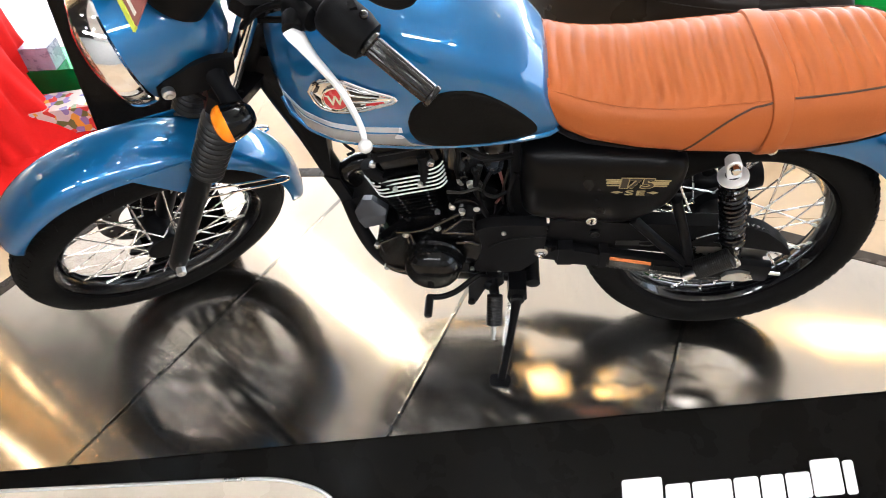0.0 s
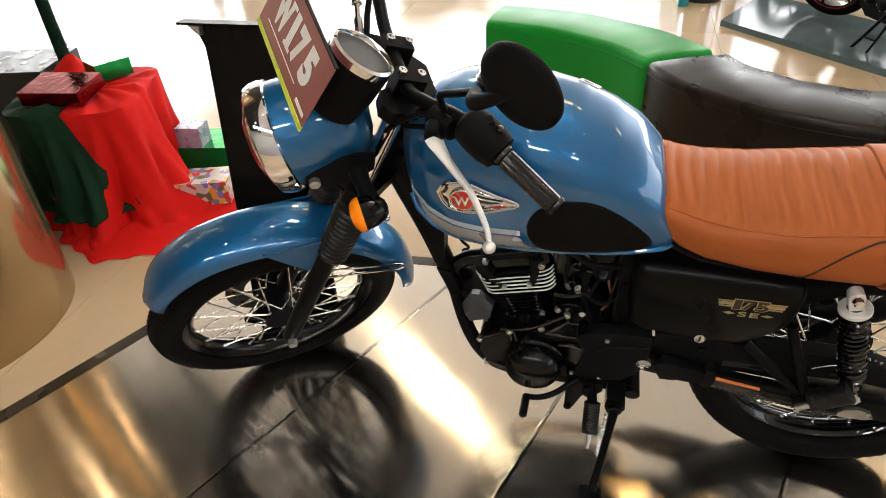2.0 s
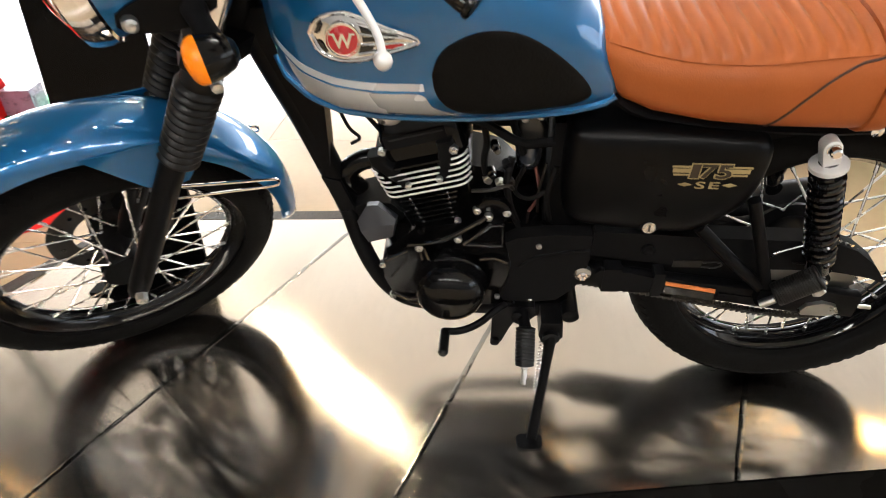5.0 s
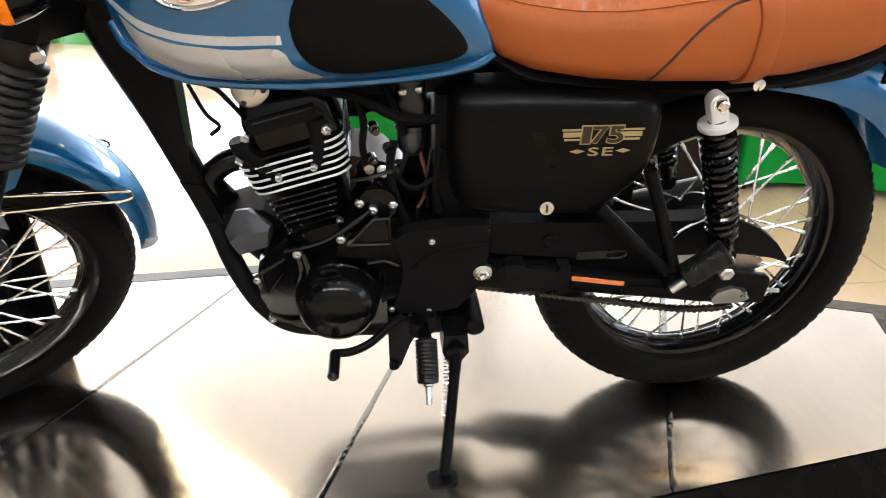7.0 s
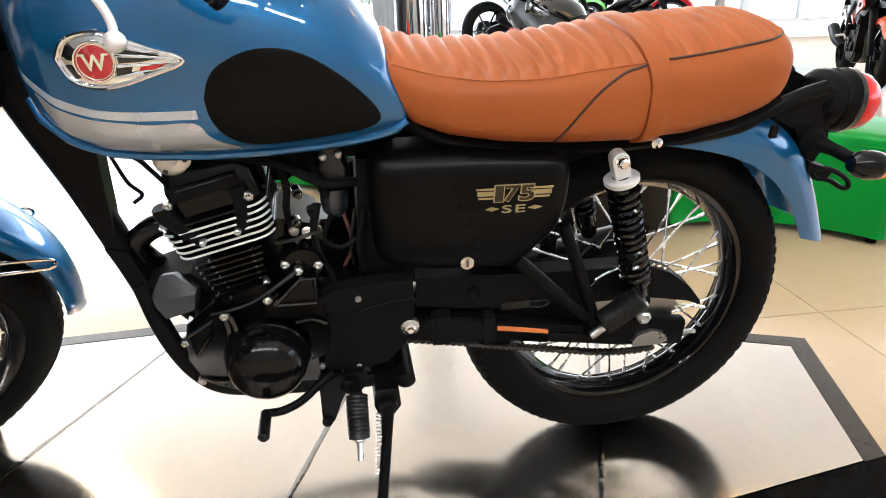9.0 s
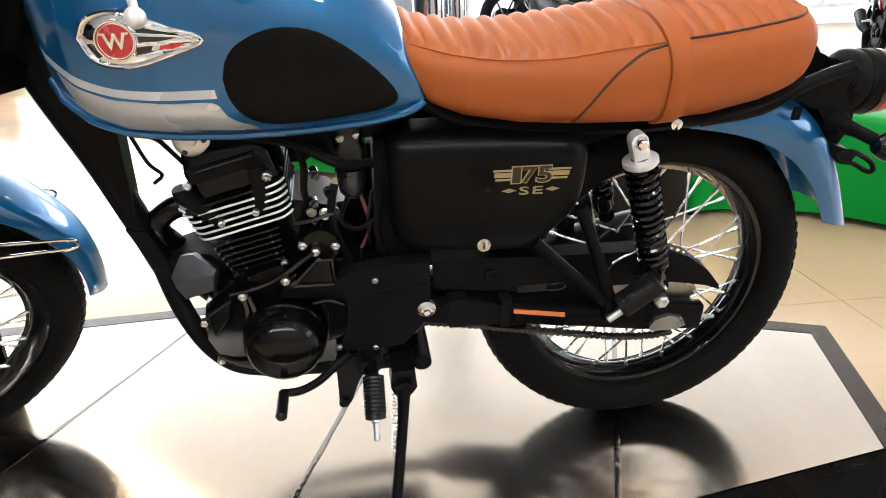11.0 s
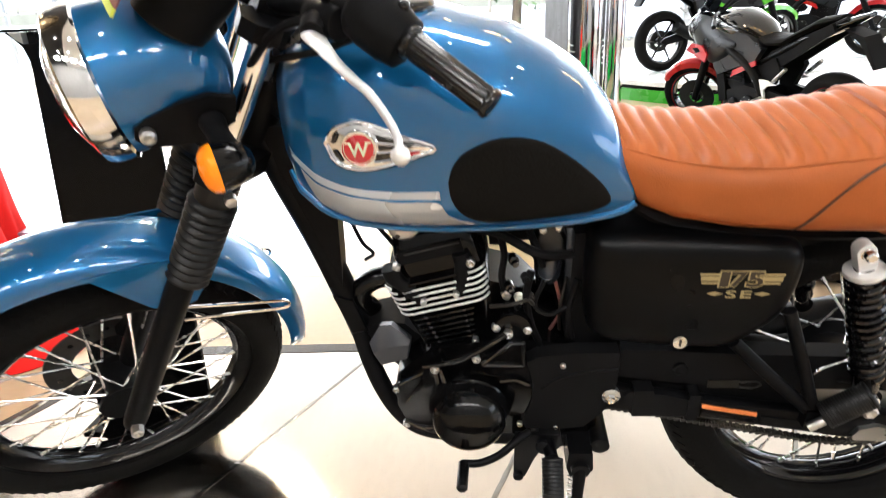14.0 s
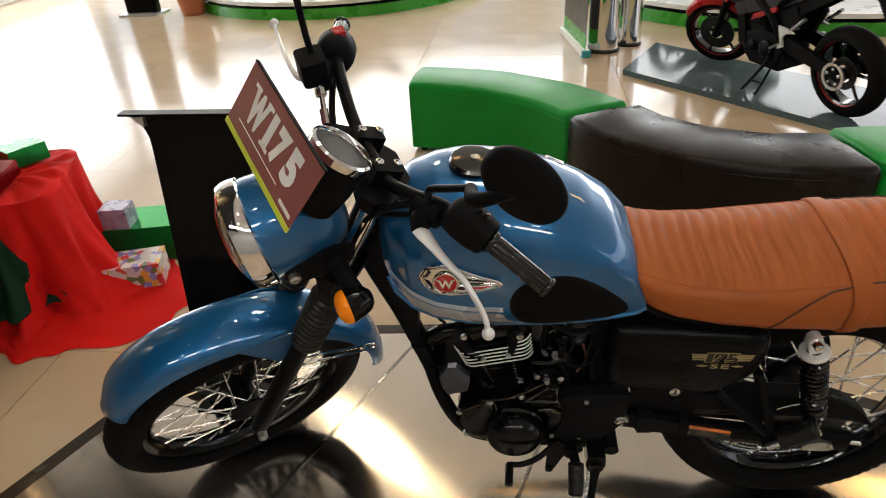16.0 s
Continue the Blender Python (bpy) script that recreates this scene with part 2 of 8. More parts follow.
def on_axis(z, fwd=0.0, y=0.0):
    """A point of the unturned fork: at height z, fwd metres ahead of the steering axis."""
    k = (z - HEAD.z) / AXIS.z
    p = HEAD + AXIS * k
    return Vector((p.x - fwd, y, p.z))


def wheel(parent, name, c, r_tyre, w_tyre, r_rim, hub_r, hub_w, m=None, label="", spokes=36):
    c = Vector(c)
    top = thing_part(name, parent, m)
    # tyre: rounded section with a shallow tread rib
    prof = []
    for k in range(21):
        a = radians(-128 + 256 * k / 20)
        rr = r_tyre - w_tyre / 2 + math.cos(a) * w_tyre / 2
        prof.append((max(rr, r_rim - 0.004), math.sin(a) * w_tyre / 2))
    bm = bm_new()
    lathe(bm, prof, c, (0, 1, 0), 72, closed=True)
    part("tyre", bm, RUBBER, top, m=m, label="black rubber tyre with block tread")
    bm = bm_new()
    nb = 84
    for k in range(nb):
        for side in (-1, 0, 1):
            ang = 2 * math.pi * (k + (0.5 if side == 0 else 0)) / nb
            lean = side * 0.75
            rad = r_tyre - w_tyre / 2 + math.cos(lean) * w_tyre / 2 - 0.0003
            y = math.sin(lean) * w_tyre / 2
            q = Matrix.Rotation(ang, 4, 'Y') @ Matrix.Translation((0, y, rad)) @ Matrix.Rotation(-lean, 4, 'X') @ Matrix.Rotation(0.5 * (side or 1), 4, 'Z')
            box(bm, c + (q @ Vector((0, 0, 0))), (0.0125, 0.017, 0.0022), q.to_3x3())
    part("tread", bm, RUBBER, top, m=m)
    bm = bm_new()
    w = w_tyre * 0.62
    lathe(bm, [(r_rim + 0.004, -w / 2), (r_rim + 0.008, -w / 2 + 0.004), (r_rim - 0.006, -w / 2 + 0.012), (r_rim - 0.018, -w * 0.16), (r_rim - 0.020, 0),
               (r_rim - 0.018, w * 0.16), (r_rim - 0.006, w / 2 - 0.012), (r_rim + 0.008, w / 2 - 0.004), (r_rim + 0.004, w / 2), (r_rim - 0.012, w / 2 - 0.004),
               (r_rim - 0.026, w * 0.16), (r_rim - 0.028, 0), (r_rim - 0.026, -w * 0.16), (r_rim - 0.012, -w / 2 + 0.004)], c, (0, 1, 0), 72, closed=True)
    part("rim", bm, RIMBLACK, top, m=m, label="gloss black wire wheel rim")
    bm = bm_new()
    lathe(bm, [(0.02, -hub_w / 2), (hub_r, -hub_w / 2), (hub_r, -hub_w / 2 + 0.008), (hub_r * 0.72, -hub_w / 2 + 0.014), (hub_r * 0.66, 0), (hub_r * 0.72, hub_w / 2 - 0.014),
               (hub_r, hub_w / 2 - 0.008), (hub_r, hub_w / 2), (0.02, hub_w / 2)], c, (0, 1, 0), 32)
    part("hub", bm, SATIN, top, m=m)
    for k in range(spokes):
        a0 = 2 * math.pi * k / spokes
        side = 1 if k % 2 else -1
        cross = 0.55 if (k // 2) % 2 else -0.55
        h = c + Vector((math.sin(a0 + cross) * hub_r * 0.9, side * hub_w * 0.42, math.cos(a0 + cross) * hub_r * 0.9))
        e = c + Vector((math.sin(a0) * (r_rim - 0.022), side * 0.006, math.cos(a0) * (r_rim - 0.022)))
        bm = bm_new()
        tube(bm, [h, e], 0.0022, 6)
        tube(bm, [e + (h - e) * 0.11, e - (h - e) * 0.02], 0.0036, 6)
        part("spoke", bm, SPOKE, top, m=m)
    return top


def thing_part(name, parent, m=None):
    ob = new(name)
    ob.parent = parent
    return ob


bike = thing("motorcycle", "blue retro motorcycle with tan leather seat on its side stand", "motorcycle", BIKE)

FRONT_AXLE = Vector((-0.684, 0, 0.304))
REAR_AXLE = Vector((0.622, 0, 0.311))
# wheels as parts with sub-parts
FRONT_SET = TURN @ Matrix.Translation((-0.694, 0.033, 0.2885)) @ Matrix.Rotation(0.10, 4, 'Z') @ Matrix.Rotation(0.10, 4, 'X') @ Matrix.Translation(-FRONT_AXLE)
REAR_SET = Matrix.Translation((0.6112, -0.0150, 0.3170)) @ Matrix.Rotation(0.012, 4, 'Z') @ Matrix.Rotation(-0.100, 4, 'X') @ Matrix.Translation(-REAR_AXLE)
wheel(bike, "front_wheel", FRONT_AXLE, 0.315, 0.088, 0.240, 0.046, 0.09, FRONT_SET)
wheel(bike, "rear_wheel", REAR_AXLE, 0.311, 0.106, 0.235, 0.075, 0.12, REAR_SET)

# ---- fuel tank ----
TX = [-0.288, -0.280, -0.258, -0.225, -0.18, -0.12, -0.05, 0.03, 0.09, 0.14, 0.175, 0.198, 0.210]
TZB = [0.800, 0.757, 0.722, 0.698, 0.684, 0.678, 0.675, 0.675, 0.677, 0.680, 0.686, 0.695, 0.710]
TZT = [0.860, 0.895, 0.918, 0.938, 0.953, 0.960, 0.953, 0.930, 0.900, 0.865, 0.822, 0.765, 0.720]
TW = [0.020, 0.062, 0.100, 0.125, 0.142, 0.151, 0.153, 0.148, 0.140, 0.130, 0.120, 0.112, 0.100]
TN = 2.5


def tank_at(x):
    return (float(np.interp(x, TX, TZB)), float(np.interp(x, TX, TZT)), float(np.interp(x, TX, TW)))


def tank_y(x, z):
    """Half width of the tank at a point of its side."""
    zb, zt, w = tank_at(x)
    zc = zb + 0.42 * (zt - zb)
    h = (zt - zc) if z > zc else (zc - zb)
    n = TN if z > zc else 4.5
    u = min(abs(z - zc) / h, 0.999)
    return w * (1 - u ** n) ** (1 / n)


bm = bm_new()
rings = []
for x in [TX[0] - 0.002] + list(np.linspace(TX[0], -0.22, 16)) + list(np.linspace(-0.21, 0.17, 34)) + list(np.linspace(0.175, TX[-1], 10)):
    zb, zt, w = tank_at(x)
    zc = zb + 0.42 * (zt - zb)
    r = []
    for k in range(48):
        a = 2 * math.pi * k / 48
        ca, sa = math.cos(a), math.sin(a)
        n = TN if sa > 0 else 4.5
        h = (zt - zc) if sa > 0 else (zc - zb)
        rad = (abs(ca) ** n + abs(sa) ** n) ** (-1 / n)
        r.append((x, w * ca * rad, zc + h * sa * rad))
    rings.append(r)
loft(bm, rings)
tank = part("fuel_tank", bm, BLUE, bike, "metallic blue teardrop fuel tank", sharp=60)
# lower seam flange
for s in (L_, R_):
    bm = bm_new()
    pts = [(x, s * (tank_y(x, tank_at(x)[0] + 0.010) + 0.0005), tank_at(x)[0] + 0.007) for x in np.linspace(-0.272, 0.204, 34)]
    tube(bm, pts, 0.0066, 8)
    part("tank_seam", bm, BLUE, tank)


def side_patch(name, outline, mat, parent, off, fn, sides=(L_,), rim=0.0, label="", n=4, dome=0.0):
    """A thin raised patch that follows the side surface fn(x, z)."""
    pts = smooth_path([(x, 0, z) for x, z in outline] + [(outline[0][0], 0, outline[0][1])], n)[:-1] if n else [Vector((x, 0, z)) for x, z in outline]
    cx = sum(p.x for p in pts) / len(pts)
    cz = sum(p.z for p in pts) / len(pts)
    made = None
    for s in sides:
        bm = bm_new()
        rings = []
        for f, o in ((1.0, -0.004), (1.0, off * 0.6), (0.975, off), (0.85, off), (0.6, off), (0.35, off), (0.12, off)):
            rings.append([(cx + (p.x - cx) * f, s * (fn(cx + (p.x - cx) * f, cz + (p.z - cz) * f) + o + dome * (1 - f * f)), cz + (p.z - cz) * f) for p in pts])
        loft(bm, rings)
        made = part(name, bm, mat, parent, label, sharp=50)
    return made


side_patch("knee_pad", [(-0.046, 0.768), (-0.038, 0.791), (-0.020, 0.809), (0.022, 0.823), (0.075, 0.813), (0.130, 0.773), (0.167, 0.727), (0.150, 0.709), (0.090, 0.703), (0.030, 0.700), (-0.008, 0.705), (-0.031, 0.721), (-0.043, 0.744)],
           PAD, tank, 0.004, tank_y, (L_, R_), label="black textured rubber knee pad")
def side_band(name, upper, lower, mat, parent, off, fn, label=""):
    """A thin raised band between two lines that follows both sides of the surface fn(x, z)."""
    n = 5
    up, lo = (smooth_path([(x, 0, z) for x, z in e], n) for e in (upper, lower))
    for s in (L_, R_):
        rings = []
        for a, b in zip(up, lo):
            row = [a.lerp(b, k / 6) for k in range(7)]
            rings.append([(q.x, s * (fn(q.x, q.z) + off), q.z) for q in row] + [(q.x, s * (fn(q.x, q.z) - 0.003), q.z) for q in row[::-1]])
        bm = bm_new()
        loft(bm, rings)
        part(name, bm, mat, parent, label, sharp=50)


side_band("silver_panel", [(-0.247, 0.772), (-0.225, 0.757), (-0.190, 0.746), (-0.150, 0.741), (-0.110, 0.738), (-0.062, 0.737), (-0.046, 0.715), (-0.016, 0.6985)],
          [(-0.240, 0.752), (-0.222, 0.724), (-0.185, 0.704), (-0.150, 0.696), (-0.110, 0.693), (-0.075, 0.692), (-0.045, 0.692), (-0.012, 0.6935)], SILVER, tank, 0.0012, tank_y, "silver lower panel")
side_band("stripe", [(-0.264, 0.800), (-0.245, 0.784), (-0.215, 0.768), (-0.18, 0.759), (-0.14, 0.755), (-0.058, 0.754)],
          [(-0.262, 0.790), (-0.243, 0.773), (-0.215, 0.757), (-0.18, 0.749), (-0.14, 0.744), (-0.057, 0.743)], PALE, tank, 0.0012, tank_y, "pale silver stripe")
# emblem: chrome teardrop with red disc
EX, EZ = -0.163, 0.8185
EM = [(-0.038, 0.000), (-0.024, 0.021), (0.004, 0.030), (0.030, 0.026), (0.066, 0.012), (0.103, -0.003), (0.062, -0.019), (0.024, -0.030), (-0.004, -0.031), (-0.027, -0.022)]
em = side_patch("emblem", [(EX + u, EZ + v) for u, v in EM], CHROME, tank, 0.0040, tank_y, (L_, R_), label="chrome teardrop badge with red disc", dome=0.004)
edge = smooth_path([(EX + u, 0, EZ + v) for u, v in EM + EM[:1]], 5)
bm = bm_new()
tube(bm, [(q.x, -(tank_y(q.x, q.z) + 0.0045), q.z) for q in edge], 0.0030, 8)
part("badge_border", bm, CHROME, em)
# raised chrome rays that run to the point, with black streaks and a red inlay between them
for z0, z1, wd in ((0.019, 0.0035, 0.0026), (0.0075, 0.0005, 0.0024), (-0.006, -0.0045, 0.0024), (-0.019, -0.0080, 0.0026)):
    bm = bm_new()
    pts = [(EX + 0.026 + (0.092 - 0.026) * k / 8, EZ + z0 + (z1 - z0) * k / 8) for k in range(9)]
    tube(bm, [(x, -(tank_y(x, z) + 0.0078 - 0.0032 * k / 8), z) for k, (x, z) in enumerate(pts)], [wd * 0.7, wd, wd * 0.45], 8)
    part("badge_ray", bm, CHROME, em)
# black wedges paint the dark streaks that bevelled chrome mirrors; the red is enamel
for poly, mt in (([(0.030, 0.0155), (0.052, 0.0095), (0.078, 0.0045), (0.052, 0.0062), (0.032, 0.0085)], GLOSS), ([(0.032, 0.004), (0.056, 0.0022), (0.074, 0.0006), (0.056, -0.0025), (0.032, -0.0035)], GLOSS),
                 ([(0.056, -0.0068), (0.084, -0.0058), (0.068, -0.0118), (0.052, -0.0150)], REDENAMEL), ([(0.030, -0.0085), (0.048, -0.0072), (0.044, -0.0145), (0.026, -0.0180)], GLOSS),
                 ([(-0.030, 0.004), (-0.022, 0.017), (-0.018, 0.016), (-0.025, 0.003)], GLOSS), ([(-0.028, -0.006), (-0.018, -0.021), (-0.014, -0.020), (-0.023, -0.006)], GLOSS)):
    side_patch("badge_streak_inlay", [(EX + u, EZ + v) for u, v in poly], mt, em, 0.0078, tank_y, n=0)
DX, DZ = EX + 0.008, EZ - 0.001
yE = -(tank_y(DX, DZ) + 0.0095)
tilt_e = Matrix.Translation((DX, yE, DZ)) @ Matrix.Rotation(radians(90), 4, 'X') @ Matrix.Rotation(radians(-4), 4, 'X')
bm = bm_new()
lathe(bm, [(0.0200, -0.003), (0.0200, 0.001), (0.018, 0.002), (0.0001, 0.003)], (0, 0, 0), (0, 0, 1), 28)
part("badge_disc", bm, REDENAMEL, em, "red enamel disc", m=tilt_e)
bm = bm_new()
lathe(bm, [(0.0235, -0.003), (0.0235, 0.002), (0.0228, 0.0038), (0.0212, 0.0038), (0.0198, 0.0015)], (0, 0, 0), (0, 0, 1), 32)
part("badge_ring", bm, CHROME, em, m=tilt_e)
text_part("badge_letter", "W", CHROME, em, tilt_e @ Matrix.Translation((0, 0, 0.0034)), 0.032, 0.0012, bold=0.0008, fit=(0.026, 0.018))
for dx in (-0.0125, 0.0125):
    bm = bm_new()
    box(bm, (dx, 0.0088, 0.004), (0.0075, 0.0022, 0.0016))
    part("letter_serif", bm, CHROME, em, m=tilt_e)
# filler cap
bm = bm_new()
lathe(bm, [(0.045, -0.012), (0.045, 0.003), (0.041, 0.008), (0.030, 0.010), (0.0001, 0.011)], (-0.105, 0.0, 0.960), (0.10, 0, 1), 40)
cap = part("filler_cap", bm, GLOSS, tank, "gloss black filler cap with lock")
bm = bm_new()
lathe(bm, [(0.008, 0.008), (0.008, 0.0125), (0.0001, 0.013)], (-0.105, 0.0, 0.960), (0.10, 0, 1), 16)
part("lock", bm, ALLOY, cap)

stick = [(0.020, 0.060), (0.055, 0.058), (0.060, 0.092), (0.026, 0.094)]
bm = bm_new()


def tank_top(x, y):
    zb, zt, w = tank_at(x)
    zc = zb + 0.42 * (zt - zb)
    return zc + (zt - zc) * (1 - min(abs(y) / w, 0.999) ** TN) ** (1 / TN)


loft(bm, [[(x, y, tank_top(x, y) + o) for x, y in stick] for o in (-0.002, 0.0018)])
part("sticker", bm, WHITE, tank, "small white paper sticker")

# ---- seat ----
SX = [0.143, 0.150, 0.165, 0.185, 0.215, 0.26, 0.34, 0.43, 0.53, 0.62, 0.70, 0.730, 0.748, 0.760, 0.772, 0.782, 0.788]
SZB = [0.802, 0.790, 0.757, 0.722, 0.692, 0.674, 0.660, 0.652, 0.648, 0.653, 0.669, 0.680, 0.688, 0.695, 0.704, 0.716, 0.738]
SZT = [0.800, 0.804, 0.806, 0.802, 0.792, 0.784, 0.782, 0.791, 0.803, 0.811, 0.815, 0.815, 0.813, 0.810, 0.804, 0.795, 0.775]
SW = [0.050, 0.075, 0.095, 0.108, 0.118, 0.126, 0.134, 0.139, 0.140, 0.137, 0.133, 0.130, 0.125, 0.119, 0.108, 0.090, 0.060]


def seat_at(x):
    return tuple(float(np.interp(x, SX, a)) for a in (SZB, SZT, SW))


def seat_y(x, z):
    zb, zt, w = seat_at(x)
    zc, h = (zb + zt) / 2, (zt - zb) / 2
    u = min(abs(z - zc) / h, 0.999)
    n = 2.5 if z > zc else 3.6
    return w * (1 - u ** n) ** (1 / n)


def pleat(x):
    """Depth of the stitched channels across the seat."""
    if 0.175 < x < 0.540:
        s = (x - 0.175) / 0.0262
    elif 0.570 < x < 0.752:
        s = (x - 0.570) / 0.0262
    else:
        return 0.0
    d = abs(s - round(s))
    return 0.0062 * max(0, 1 - d / 0.42) ** 1.5


bm = bm_new()
rings = []
for x in sorted(set(list(np.linspace(SX[0], SX[-1], 190)))):
    zb, zt, w = seat_at(x)
    zc, h = (zb + zt) / 2, (zt - zb) / 2
    r = []
    for k in range(56):
        a = 2 * math.pi * k / 56
        ca, sa = math.cos(a), math.sin(a)
        n = 2.5 if sa > 0 else 3.6
        rad = (abs(ca) ** n + abs(sa) ** n) ** (-1 / n)
        y, z = w * ca * rad, zc + h * sa * rad
        seam = float(np.interp(x, (0.19, 0.24, 0.32, 0.54, 0.66, 0.75), (0.784, 0.770, 0.761, 0.777, 0.789, 0.799)))
        wgt = min(1, max(0, (z - seam + 0.002) / 0.007))
        xx = x + 0.012 * (abs(ca) ** 2) * wgt
        d = pleat(x) * wgt
        r.append((xx, y * (1 - d * 1.2 * abs(ca) / max(w, 0.01)), z - d * max(sa, 0)))
    rings.append(r)
loft(bm, rings)
seat = part("seat", bm, LEATHER, bike, "tan ribbed leather bench seat", sharp=70)


def seat_line(pts, r, mat, name, n=8):
    line = smooth_path([(x, 0, z) for x, z in pts], n)
    for s in (L_, R_):
        bm = bm_new()
        tube(bm, [(p.x, s * (seat_y(p.x, p.z) + 0.0005), p.z) for p in line], r, 6)
        part(name, bm, mat, seat)


seat_line([(0.543, 0.775), (0.526, 0.771), (0.500, 0.764), (0.463, 0.740), (0.427, 0.696), (0.412, 0.670)], 0.0019, DARKLEATHER, "piping")
seat_line([(0.570, 0.779), (0.615, 0.783), (0.654, 0.787), (0.722, 0.795), (0.745, 0.7975), (0.762, 0.799), (0.772, 0.799), (0.778, 0.797)], 0.0019, DARKLEATHER, "piping")
seat_line([(0.186, 0.784), (0.209, 0.777), (0.237, 0.770), (0.265, 0.765), (0.321, 0.760), (0.390, 0.761), (0.466, 0.769), (0.540, 0.776)], 0.0010, LEATHER, "stitching")
bm = bm_new()
rings = []
for x in (0.5395, 0.5405, 0.5425, 0.5680, 0.5700, 0.5710):
    zb, zt, w = seat_at(x)
    zc, h = (zb + zt) / 2, (zt - zb) / 2
    o = 0.0052 if 0.542 < x < 0.569 else (0.0040 if 0.540 < x < 0.5705 else -0.002)
    r = []
    for k in range(56):
        a = 2 * math.pi * k / 56
        ca, sa = math.cos(a), math.sin(a)
        n = 2.5 if sa > 0 else 3.6
        rad = (abs(ca) ** n + abs(sa) ** n) ** (-1 / n)
        z = zc + (h + o) * sa * rad
        r.append((x - 0.012 * (1 - ca * ca) * (1 if sa > 0 else 0), (w + o) * ca * rad, z))
    rings.append(r)
loft(bm, rings)
part("strap", bm, LEATHER, seat, "tan leather strap across the seat")
bm = bm_new()
loft(bm, [[(x, y, float(np.interp(x, SX, SZB)) - dz) for y, dz in ((-0.085, -0.012), (-0.105, 0.004), (-0.095, 0.014), (0.095, 0.014), (0.105, 0.004), (0.085, -0.012))] for x in np.linspace(0.20, 0.775, 20)])
part("seat_base", bm, MATTE, seat)

# ---- side covers ----
COVER = [(0.147, 0.640), (0.153, 0.655), (0.170, 0.661), (0.22, 0.662), (0.30, 0.658), (0.40, 0.650), (0.43, 0.643), (0.445, 0.628), (0.449, 0.605), (0.448, 0.560), (0.440, 0.525), (0.424, 0.500), (0.387, 0.464), (0.365, 0.454),
         (0.34, 0.451), (0.24, 0.459), (0.178, 0.472), (0.157, 0.486), (0.150, 0.51), (0.146, 0.57)]


for s in (L_, R_):
    bm = bm_new()
    pts = smooth_path([(x, 0, z) for x, z in COVER] + [(COVER[0][0], 0, COVER[0][1])], 4)[:-1]
    cx, cz = 0.295, 0.565
    rings = []
    for f, y in ((0.99, 0.055), (1.0, 0.094), (0.997, 0.102), (0.988, 0.109), (0.972, 0.115), (0.945, 0.1205), (0.905, 0.1248), (0.85, 0.128), (0.77, 0.1305), (0.62, 0.1325), (0.35, 0.134), (0.1, 0.1345)):
        rings.append([(cx + (p.x - cx) * f, s * (y - 0.016 * max(0, (0.60 - p.z) / 0.2) * f - 3.0 * max(0, cz + (p.z - cz) * f - 0.612) ** 2), cz + (p.z - cz) * f) for p in pts])
    loft(bm, rings)
    cov = part("side_cover", bm, COVERM, bike, "satin black plastic side cover", sharp=60)
    if s < 0:
        face = Matrix.Translation((0.356, -0.1345, 0.599)) @ Matrix.Rotation(radians(90), 4, 'X') @ Matrix.Rotation(radians(-1.5), 4, 'Z')
        # outlined italic number over a two-bar wing
        for ch, dx, cw in (("1", -0.0235, 0.0125), ("7", -0.0045, 0.0225), ("5", 0.0185, 0.0225)):
            text_part("number_outline", ch, GOLD, cov, face @ Matrix.Translation((dx, 0, 0.0002)), 0.044, 0.0005, bold=0.0022, fit=(cw + 0.0034, 0.0285))
            text_part("number_decal", ch, DECALDARK, cov, face @ Matrix.Translation((dx, 0, 0.0006)), 0.044, 0.0005, bold=0.0008, fit=(cw - 0.0002, 0.0252))
        text_part("letter_decal", "SE", GOLD, cov, face @ Matrix.Translation((0.0005, -0.026, 0)), 0.021, 0.0005, bold=0.0002, fit=(0.036, 0.0130), spread=1.15)
        for sx in (-1, 1):
            for dz, ln, hh in ((0.0072, 0.034, 0.0030), (0.0002, 0.032, 0.0072), (-0.0072, 0.030, 0.0030)):
                bm = bm_new()
                box(bm, (0, 0, 0), (ln, hh, 0.001))
                part("decal_bar", bm, GOLD, cov, m=face @ Matrix.Translation((sx * (0.0240 + ln / 2), dz, -0.0003)))
            bm = bm_new()
            loft(bm, [[(-0.011, 0, z), (0, 0.0035, z), (0.011, 0, z), (0, -0.0035, z)] for z in (-0.0005, 0.0005)])
            part("decal_diamond", bm, GOLD, cov, m=face @ Matrix.Translation((sx * 0.033, -0.025, 0)))
        bm = bm_new()
        lathe(bm, [(0.013, -0.012), (0.013, 0.006), (0.010, 0.008)], (0.290, -0.1185, 0.478), (0, -1, 0.1), 24)
        part("lock_rim", bm, MATTE, cov)
        bm = bm_new()
        lathe(bm, [(0.0108, 0.0), (0.0108, 0.0080), (0.0001, 0.0088)], (0.290, -0.1185, 0.478), (0, -1, 0.1), 20)
        part("lock", bm, ALLOY, cov, "bright key lock")
        bm = bm_new()
        box(bm, (0.290, -0.1272, 0.4785), (0.0032, 0.003, 0.011))
        part("keyhole", bm, GLOSS, cov)


# ---- frame ----
def frame_tube(pts, r, mat=SATIN, name="frame_tube", n=6, seg=12, m=None, parent=None, label=""):
    bm = bm_new()
    tube(bm, pts, r, seg, n)
    return part(name, bm, mat, parent or chassis, label, m)


